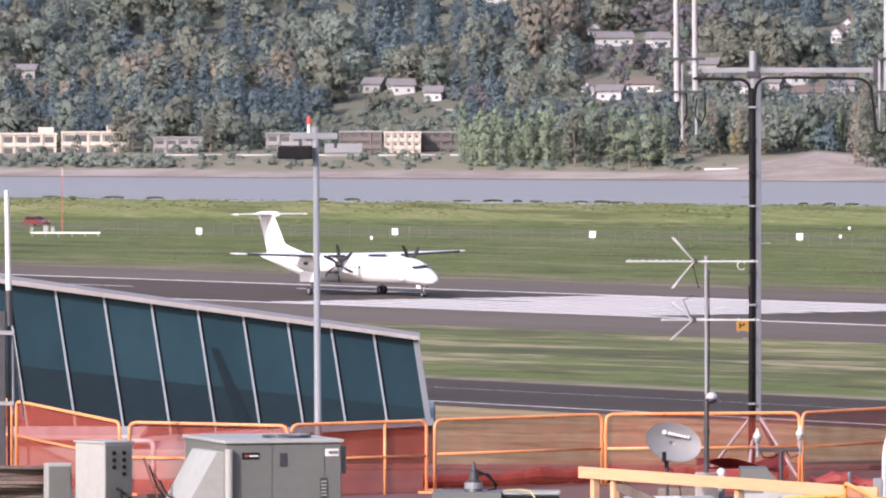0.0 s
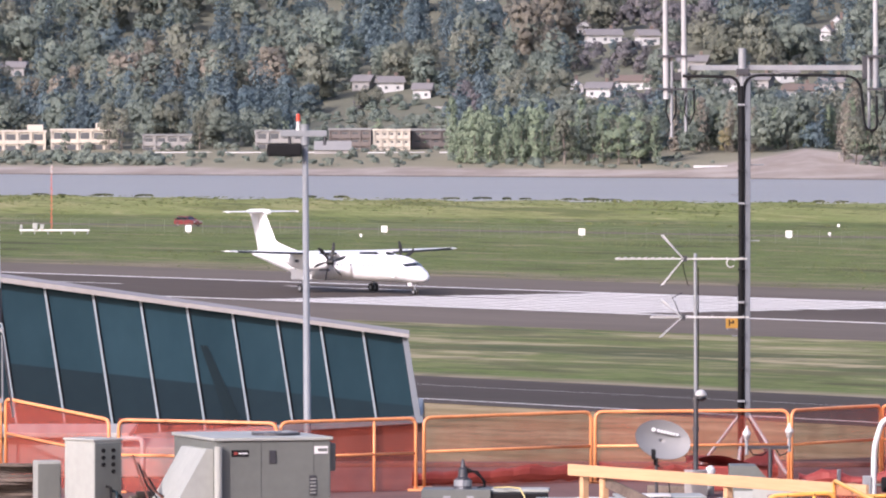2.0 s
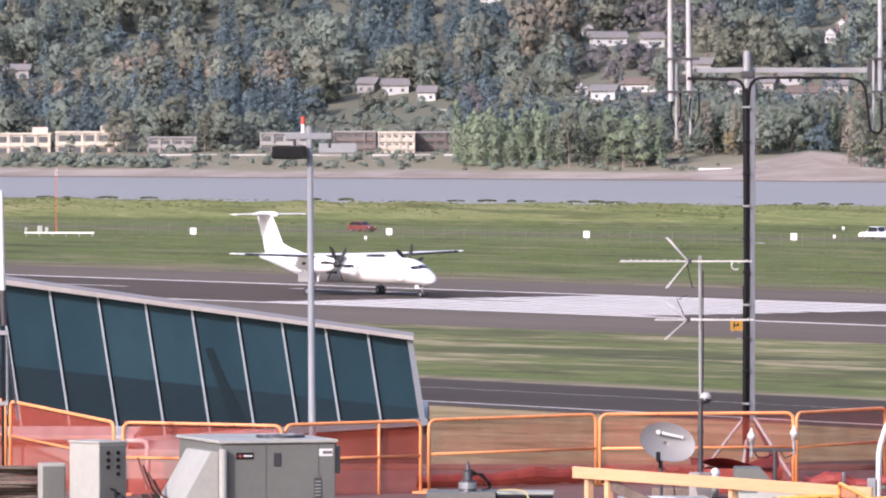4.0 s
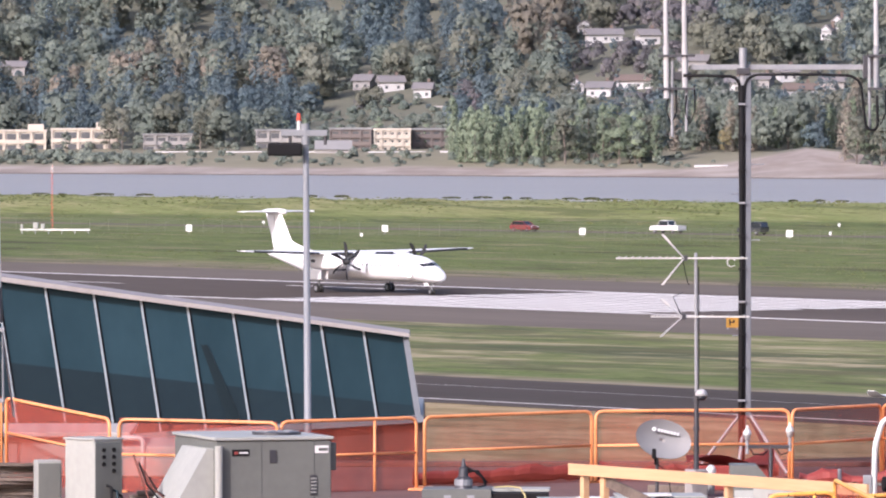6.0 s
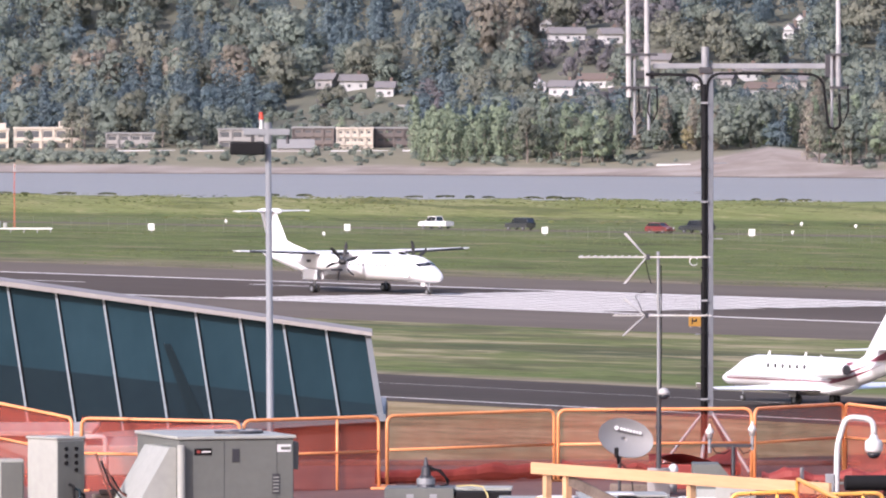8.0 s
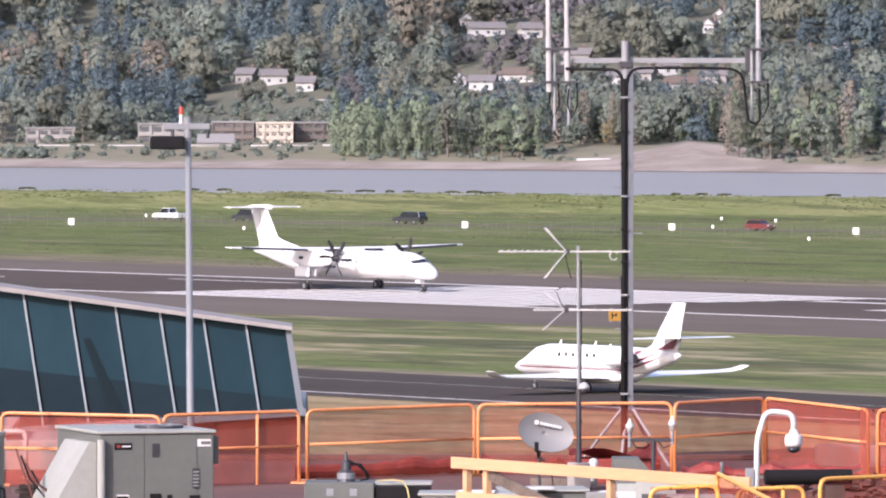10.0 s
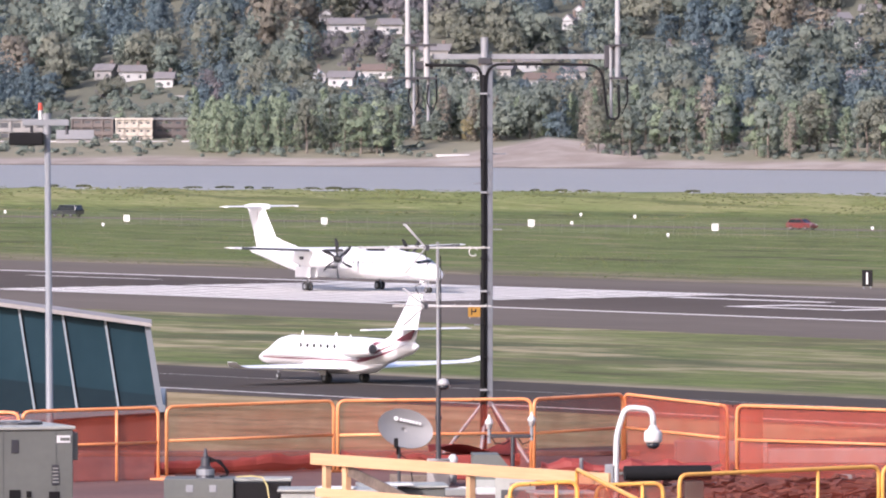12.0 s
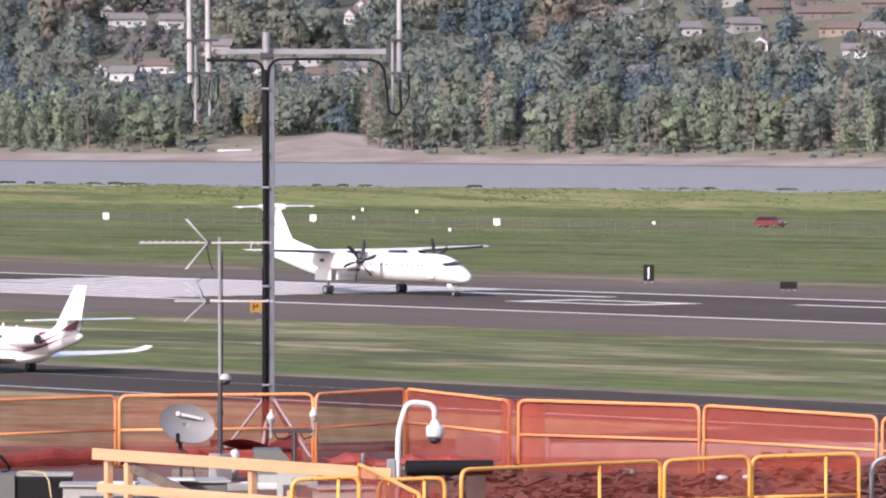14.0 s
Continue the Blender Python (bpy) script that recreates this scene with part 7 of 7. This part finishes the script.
def broadleaf(seed, height=13.0, spread=5.0, lobes=14, clumps=50, size=0.36):
    """A crown of boughs of many sizes round a filled heart."""
    rng = np.random.default_rng(seed)
    out = []
    for k in range(lobes):
        a = rng.uniform(0, 2 * np.pi)
        h = rng.uniform(0.12, 0.88)
        reach = spread * 0.66 * np.sqrt(max(0.05, 1 - (abs(h - 0.42) / 0.58) ** 2)) * rng.uniform(0.55, 1.0)
        out.append(blob_quads(rng, (reach * np.cos(a), reach * np.sin(a), height * h), spread * rng.uniform(0.20, 0.44), 0.9, clumps, size))
    out.append(blob_quads(rng, (0, 0, height * 0.55), spread * 0.55, 1.3, clumps, size * 1.5))
    return soften(np.concatenate(out), (0, 0, height * 0.42))


def conifer(seed, height=21.0, spread=3.3, size=0.44):
    """Tiers of drooping boughs that narrow to a point."""
    rng = np.random.default_rng(seed)
    out = []
    n = 11
    for k in range(n):
        h = 0.12 + 0.86 * k / n
        r = spread * (1 - h) ** 0.85 * rng.uniform(0.85, 1.1) + 0.2
        for b in range(2 if h < 0.7 else 1):
            a = rng.uniform(0, 6.283)
            out.append(blob_quads(rng, (0.4 * r * np.cos(a), 0.4 * r * np.sin(a), height * h), r * 0.8, 0.85, int(10 + 26 * (1 - h)), size * (0.6 + 0.5 * (1 - h)), 0.7))
    return np.concatenate(out)


def poplar(seed, height=17.0, spread=2.6, clumps=96, size=0.32):
    rng = np.random.default_rng(seed)
    out = []
    for k in range(9):
        h = 0.06 + 0.88 * k / 8
        w = spread * math.sin(math.pi * (0.16 + 0.74 * h)) ** 0.8
        for _ in range(2):
            a = rng.uniform(0, 6.283)
            out.append(blob_quads(rng, (w * 0.42 * np.cos(a), w * 0.42 * np.sin(a), height * h), w * rng.uniform(0.45, 0.72), 1.5, clumps // 2, size))
    return np.concatenate(out)


def quads_mesh(name, quads, mat, tint=None):
    me = bpy.data.meshes.new(name)
    n = len(quads)
    corners = quads[:, :4]
    me.vertices.add(n * 4)
    me.vertices.foreach_set("co", np.ascontiguousarray(corners.reshape(-1), dtype=np.float32))
    me.loops.add(n * 4)
    me.loops.foreach_set("vertex_index", np.arange(n * 4, dtype=np.int32))
    me.polygons.add(n)
    me.polygons.foreach_set("loop_start", np.arange(n, dtype=np.int32) * 4)
    me.polygons.foreach_set("loop_total", np.full(n, 4, dtype=np.int32))
    me.materials.append(mat)
    shade = me.attributes.new("tint", "FLOAT", "FACE")
    shade.data.foreach_set("value", (np.full(n, 0.5) if tint is None else tint).astype(np.float32))
    if quads.shape[1] == 5:
        way = me.attributes.new("bough", "FLOAT_VECTOR", "FACE")
        way.data.foreach_set("vector", np.ascontiguousarray(quads[:, 4].reshape(-1), dtype=np.float32))
    me.update()
    me.validate()
    return me


def placed(template, x, y, z, turn, s, tall):
    c, sn = math.cos(turn), math.sin(turn)
    spin = np.array(((c, -sn, 0), (sn, c, 0), (0, 0, 1)))
    out = template @ spin.T
    out[:, :4] = out[:, :4] * np.array((s, s, s * tall)) + np.array((x, y, z))
    return out


def open_slope(x, y):
    """Grassy and built places without trees."""
    d = y - bank_line(x)
    if -40 < x < 7 and y < 2588:
        return True
    if d < 125 and -140 < x < 12:
        return True
    return False


def room_for_tree(x, y, z):
    """How tall a tree may grow here without standing before a house."""
    room = 99.0
    for hx, hy, w, kind in HOUSES:
        if abs(x - hx) < w * 0.4 + 3 and -3 < y - hy < 12:
            return 0.0
        if abs(x * hy / y - hx) < w * 0.36 + 2.2 and 0 < hy - y < (60 if hx < 150 else 34):
            room = min(room, ground_height(hx, hy) - z + 2.3)
    return room


# where the woods change kind: centre x and y, half width, half depth
STANDS = {"dark": ((-142, 2880, 30, 60), (-64, 2745, 12, 45), (-5, 2745, 21, 60), (-58, 2590, 24, 50), (-122, 2610, 26, 34), (20, 2700, 8, 55), (112, 2690, 34, 60), (165, 2560, 26, 60), (222, 2590, 34, 30), (262, 2530, 30, 40)),
          "tan": ((-84, 2684, 20, 19), (-118, 2676, 13, 14), (36, 2660, 10, 44), (184, 2596, 14, 34), (-50, 2650, 9, 12)),
          "brown": ((72, 2690, 17, 48), (62, 2520, 24, 26), (60, 2610, 18, 24), (-10, 2560, 24, 26))}


def stand_kind(x, y):
    wob = Vector((x * 0.05, y * 0.03, 2.0))
    near = 1.0 + 0.5 * noise.noise(wob)
    for kind in ("tan", "brown", "dark"):
        for cx, cy, rx, ry in STANDS[kind]:
            if ((x - cx) / rx) ** 2 + ((y - cy) / ry) ** 2 < near:
                return kind
    v = noise.noise(Vector((x * 0.03, y * 0.02, 1.7)))
    return "dark" if v > 0.12 else ("olive" if v < -0.2 else "green")


def far_woods():
    rng = random.Random(11)
    green = [broadleaf(s, 13.0, 6.0, 19, 48, 0.42) for s in (1, 2, 3, 4)]
    kinds = {"green": green, "olive": [broadleaf(s, 12.0, 6.2, 19, 48, 0.42) for s in (21, 22, 23)], "dark": [conifer(s) for s in (5, 6, 7)] + [green[1]],
             "tan": [broadleaf(s, 11.5, 5.4, 15, 60, 0.38) for s in (9, 10)], "brown": [broadleaf(s, 7.0, 4.6, 9, 50, 0.36) for s in (11, 12)]}
    heaps = {k: [] for k in kinds}
    y = 2330.0
    row = 0
    while y < 3000:
        x = -205.0 + 5.5 * (row % 2)
        row += 1
        while x < 335:
            px, py = x + rng.uniform(-4.5, 4.5), y + rng.uniform(-6, 6)
            x += 10.6
            d = py - bank_line(px)
            if d < 88 or open_slope(px, py) or d > 545:
                continue
            z = ground_height(px, py)
            room = room_for_tree(px, py, z)
            if room < 0.9:
                continue
            kind = stand_kind(px, py)
            town = px > 195 and py > 2440 and d > 170 and noise.noise(Vector((px * 0.06, py * 0.05, 3.0))) > -0.05
            t = rng.choice(kinds[kind])
            s = rng.uniform(0.75, 1.35) if kind != "dark" else rng.uniform(0.65, 1.1)
            if kind == "tan":
                s *= 1.3
            if town:
                s *= 0.8
            high = float(t[:, :4, 2].max())
            if high * s > room:
                t, s = rng.choice(kinds["brown"] if kind in ("brown", "tan") else green), 1.0
                s = min(0.62, room / float(t[:, :4, 2].max()))
                for _ in range(4):
                    bx, by = px + rng.uniform(-6, 6), py + rng.uniform(-8, 8)
                    if room_for_tree(bx, by, ground_height(bx, by)) > 1.5:
                        heaps[rng.choice(("brown", "green", "dark"))].append(placed(kinds["brown"][0], bx, by, ground_height(bx, by) - 0.4, rng.uniform(0, 6.28), s * rng.uniform(0.5, 0.9), 0.9))
            heaps[kind].append(placed(t, px, py, z - 0.5, rng.uniform(0, 6.28), s, rng.uniform(0.85, 1.2) if room > 50 else 1.0))
        y += 16.5
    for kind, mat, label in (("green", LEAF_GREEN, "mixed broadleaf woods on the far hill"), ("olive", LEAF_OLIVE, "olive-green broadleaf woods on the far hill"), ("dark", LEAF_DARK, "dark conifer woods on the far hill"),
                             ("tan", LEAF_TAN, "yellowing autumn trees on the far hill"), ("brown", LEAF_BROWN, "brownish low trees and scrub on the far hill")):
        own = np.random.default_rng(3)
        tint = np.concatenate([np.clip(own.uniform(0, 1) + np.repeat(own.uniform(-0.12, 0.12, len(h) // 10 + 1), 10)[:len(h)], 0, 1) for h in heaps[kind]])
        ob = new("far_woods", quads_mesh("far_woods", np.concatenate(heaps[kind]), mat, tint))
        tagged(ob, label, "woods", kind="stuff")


far_woods()


def bank_scrub():
    rng = random.Random(5)
    t = [broadleaf(s, 3.4, 2.4, 4, 26, 0.42) for s in (31, 32, 33)]
    heap = []
    for k in range(230):
        x = rng.uniform(-165, -72)
        y = bank_line(x) + rng.uniform(34, 66)
        heap.append(placed(rng.choice(t), x, y, ground_height(x, y) - 0.3, rng.uniform(0, 6.28), rng.uniform(0.5, 1.05), rng.uniform(0.5, 0.9)))
    for k in range(300):
        x = rng.uniform(-72, 300)
        y = bank_line(x) + rng.uniform(32, 72)
        if 78 < x < 109 and y < bank_line(x) + 92:
            continue
        heap.append(placed(rng.choice(t), x, y, ground_height(x, y) - 0.3, rng.uniform(0, 6.28), rng.uniform(0.35, 0.8), rng.uniform(0.5, 1.0)))
    for k in range(120):
        x = rng.uniform(-130, 8)
        y = bank_line(x) + rng.uniform(100, 150)
        heap.append(placed(rng.choice(t), x, y, ground_height(x, y) - 0.3, rng.uniform(0, 6.28), rng.uniform(0.4, 0.9), rng.uniform(0.6, 1.0)))
    for k in range(760):
        x = rng.uniform(-48, 10)
        y = rng.uniform(2470, 2640)
        if noise.noise(Vector((x * 0.05, y * 0.03, 5.0))) < -0.22 or room_for_tree(x, y + 8, ground_height(x, y + 8)) < 2.5:
            continue
        heap.append(placed(rng.choice(t), x, y, ground_height(x, y) - 0.3, rng.uniform(0, 6.28), rng.uniform(0.3, 0.9), rng.uniform(0.5, 1.1)))
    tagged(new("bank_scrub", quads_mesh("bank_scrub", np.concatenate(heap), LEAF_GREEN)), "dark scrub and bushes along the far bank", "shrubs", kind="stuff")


bank_scrub()


def trunk_mesh(seed, height, radius):
    rng = random.Random(seed)
    bm = bmesh.new()
    pts = [(rng.uniform(-0.15, 0.15) * k, rng.uniform(-0.15, 0.15) * k, height * k / 4) for k in range(5)]
    loft(bm, [[(x + radius * (1 - 0.2 * k) * math.cos(t), y + radius * (1 - 0.2 * k) * math.sin(t), z) for t in [i * 6.2832 / 7 for i in range(7)]] for k, (x, y, z) in enumerate(pts)])
    return bm


def limb_mesh(seed, height, radius):
    rng = random.Random(seed)
    z = height * rng.uniform(0.3, 0.8)
    a = rng.uniform(0, 6.28)
    ln = height * rng.uniform(0.1, 0.2)
    return rod(bmesh.new(), (0, 0, z), (ln * math.cos(a), ln * math.sin(a), z + ln * 1.2), radius * 0.35, radius * 0.1, 5)


def tree_prototype(name, quads, mat, height, radius, label, seed):
    a = thing(name, label=label, category="tree", group="trees along the river")
    part("trunk", trunk_mesh(seed, height * 0.93, radius), BARK, a)
    for k in range(3):
        part("limb", limb_mesh(seed * 7 + k, height * 0.93, radius), BARK, a)
    ob = new("crown", quads_mesh("crown", quads, mat))
    ob.parent = a
    return a


def river_trees():
    rng = random.Random(23)
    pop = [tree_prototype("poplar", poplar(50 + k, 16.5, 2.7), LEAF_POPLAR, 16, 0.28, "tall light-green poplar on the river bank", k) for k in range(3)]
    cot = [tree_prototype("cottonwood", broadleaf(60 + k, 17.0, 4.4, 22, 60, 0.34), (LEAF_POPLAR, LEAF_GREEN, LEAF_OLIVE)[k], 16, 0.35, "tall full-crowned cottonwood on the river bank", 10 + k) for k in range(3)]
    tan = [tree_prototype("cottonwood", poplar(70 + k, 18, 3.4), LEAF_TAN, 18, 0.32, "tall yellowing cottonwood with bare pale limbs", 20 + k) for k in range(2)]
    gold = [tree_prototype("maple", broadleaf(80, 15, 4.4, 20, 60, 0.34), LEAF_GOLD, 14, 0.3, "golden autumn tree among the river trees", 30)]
    spots = []
    for k in range(26):
        spots.append((5 + 28 * (k + rng.uniform(-0.4, 0.4)) / 26, rng.uniform(44, 78), pop, rng.uniform(0.60, 0.95)))
    for k in range(20):
        spots.append((33 + 30 * (k + rng.uniform(-0.4, 0.4)) / 20, rng.uniform(42, 80), rng.choice((pop, cot, cot)), rng.uniform(0.62, 1.05)))
    for k in range(24):
        spots.append((62 + 60 * (k + rng.uniform(-0.4, 0.4)) / 24, rng.uniform(104, 135), rng.choice((cot, cot, pop, tan)), rng.uniform(0.55, 0.85)))
    for k in range(104):
        spots.append((109 + 191 * (k + rng.uniform(-0.5, 0.5)) / 104, rng.uniform(40, 88), rng.choice((cot, cot, cot, tan, pop)), rng.uniform(0.62, 1.12)))
    for k in range(14):
        spots.append((-78 + 80 * (k + rng.uniform(-0.4, 0.4)) / 14, rng.uniform(128, 165), cot, rng.uniform(0.3, 0.55)))
    spots += [(-92, 105, cot, 0.85), (-88, 100, cot, 0.8), (-66, 112, cot, 0.7), (-104, 92, cot, 0.4), (213, 82, gold, 1.05), (82, 108, tan, 0.72), (80, 106, gold, 0.5)]
    used = set()
    for x, d, protos, s in spots:
        y = bank_line(x) + d
        if room_for_tree(x, y, ground_height(x, y)) < 14 and s > 0.7:
            s *= 0.62
        k = rng.randrange(len(protos))
        m = pose(x, y, ground_height(x, y) - 0.2, 0, 0, rng.uniform(0, 360)) @ Matrix.Diagonal((s, s, s * rng.uniform(0.9, 1.1), 1))
        p = protos[k]
        if p.name not in used:
            used.add(p.name)
            p.matrix_basis = m
        else:
            ob = copy_thing(p, Matrix())
            ob.matrix_basis = m


river_trees()


def grass_material():
    m = bpy.data.materials.new("grass_tufts")
    m.use_nodes = True
    nt = m.node_tree
    p = nt.nodes["Principled BSDF"]
    p.inputs["Roughness"].default_value, p.inputs["Specular IOR Level"].default_value = 0.9, 0.15
    geo = nt.nodes.new("ShaderNodeNewGeometry")
    patch = nt.nodes.new("ShaderNodeTexNoise")
    patch.inputs["Scale"].default_value, patch.inputs["Detail"].default_value = 0.05, 5
    nt.links.new(geo.outputs["Position"], patch.inputs["Vector"])
    add = nt.nodes.new("ShaderNodeMath")
    add.operation = "MULTIPLY_ADD"
    nt.links.new(geo.outputs["Random Per Island"], add.inputs[0])
    add.inputs[1].default_value = 0.28
    nt.links.new(patch.outputs["Fac"], add.inputs[2])
    ramp = nt.nodes.new("ShaderNodeValToRGB")
    ramp.color_ramp.elements[0].position, ramp.color_ramp.elements[0].color = 0.40, (0.060, 0.074, 0.030, 1)
    ramp.color_ramp.elements[1].position, ramp.color_ramp.elements[1].color = 0.95, (0.150, 0.146, 0.075, 1)
    e = ramp.color_ramp.elements.new(0.62)
    e.color = (0.096, 0.112, 0.044, 1)
    nt.links.new(add.outputs[0], ramp.inputs["Fac"])
    nt.links.new(ramp.outputs[0], p.inputs["Base Color"])
    return m


def grass_tufts():
    rng = np.random.default_rng(77)
    heaps = []

    def scatter(n, x0, x1, y0, y1, keep, height, width):
        x, y = rng.uniform(x0, x1, n), rng.uniform(y0, y1, n)
        q = x * N_WAY.x + y * N_WAY.y
        p = x * T_WAY.x + y * T_WAY.y
        ok = keep(x, y, p, q)
        x, y = x[ok], y[ok]
        thick = np.array([noise.noise(Vector((a * 0.05, b * 0.03, 2.0))) for a, b in zip(x, y)])
        ok = rng.uniform(-0.5, 0.45, len(x)) < thick
        x, y, thick = x[ok], y[ok], thick[ok]
        z = np.array([ground_height(a, b) for a, b in zip(x, y)])
        h = height * rng.uniform(0.4, 1.3, len(x)) * (1 + thick)
        w = width * rng.uniform(0.4, 1.4, len(x))
        turn = rng.uniform(-0.9, 0.9, len(x))
        dx, dy = w * np.cos(turn), w * np.sin(turn)
        lean = rng.normal(size=len(x)) * 0.3 * w
        heaps.append(np.stack([np.stack([x - dx, y - dy, z - 0.02], 1), np.stack([x + dx, y + dy, z - 0.02], 1),
                               np.stack([x + dx * 0.6 + lean, y + dy * 0.6 + h * 0.5, z + h], 1), np.stack([x - dx * 0.6 + lean, y - dy * 0.6 + h * 0.5, z + h * 0.9], 1)], 1))
    scatter(34000, -75, 150, 900, 1270, lambda x, y, p, q: q > 554, 0.04, 0.16)
    scatter(30000, -95, 190, 1160, 1480, lambda x, y, p, q: (y > 1400 - 0.68 * x - 70) & (y < 1400 - 0.68 * x + 4), 0.09, 0.34)
    scatter(3500, -95, 190, 1130, 1480, lambda x, y, p, q: (y > 1400 - 0.68 * x - 90) & (y < 1400 - 0.68 * x - 8), 0.16, 0.42)
    tagged(new("grass", quads_mesh("grass", np.concatenate(heaps), grass_material())), "rough green and straw-coloured airfield grass", "grass", kind="stuff")


grass_tufts()

# ---- what moves ----
AIRLINER_AT = [(0, -735.66), (0.5, -735.6), (1, -735.55), (1.5, -735.4), (2, -735.3), (2.5, -735.2), (3.5, -735.0), (5, -734.2), (5.5, -733.45), (6, -732.45), (6.5, -731.35),
               (7, -729.95), (7.5, -728.3), (8, -726.4), (10.5, -708.65), (11, -703.1), (11.5, -696.8), (12, -689.2), (12.5, -681.2), (13, -672.3), (13.5, -662.8), (14, -650.5)]
JET_AT = [(0, -401.5), (6.5, -447.6), (7.5, -454.8), (11, -480.1), (12.5, -490.3), (14, -500.8)]
RED_CAR_AT = [(0, -25.3), (1.5, 1.1), (5, 62.6), (6.5, 87.4), (7.5, 104.3), (11, 163.1), (12.5, 187.6), (14, 212.0)]
WHITE_TRUCK_AT = [(0, 218.0), (5, 122.3), (6.5, 93.2), (7.5, 74.1), (11, 7.0), (14, -50.0)]
DARK_CAR_AT = [(0, 232.0), (5, 137.7), (6.5, 109.8), (7.5, 90.9), (11, 22.4), (14, -36.0)]
DARK_TRUCK_AT = [(0, 262.0), (6.5, 143.1), (7.5, 125.1), (11, 54.6), (14, -6.0)]


def on_road(s, side, turn):
    p = SERVICE_A + SERVICE_WAY * s + SERVICE_SIDE * side
    return pose(p.x, p.y, ground_height(p.x, p.y) + 0.03, 0, 0, math.degrees(math.atan2(SERVICE_WAY.y, SERVICE_WAY.x)) + turn)


def motions():
    walk(airliner, [(t, pose(*field(p, 503, 0.042), 0, 0, RUNWAY_TURN)) for t, p in AIRLINER_AT])
    walk(jet, [(t, pose(*field(p, 355.5, 0.036), 0, 0, RUNWAY_TURN + 180)) for t, p in JET_AT])
    walk(red_car, [(t, on_road(s, -1.0, 0)) for t, s in RED_CAR_AT])
    for truck_, rows in ((white_truck, WHITE_TRUCK_AT), (dark_car, DARK_CAR_AT), (dark_truck, DARK_TRUCK_AT)):
        walk(truck_, [(t, on_road(s, 3.6, 180)) for t, s in rows])
    for hub, at, s in propellers:
        walk(hub, [(i * 0.1, at @ pose(0, 0, 0, 12 + 10 * s - 52 * i)) for i in range(141)])


motions()
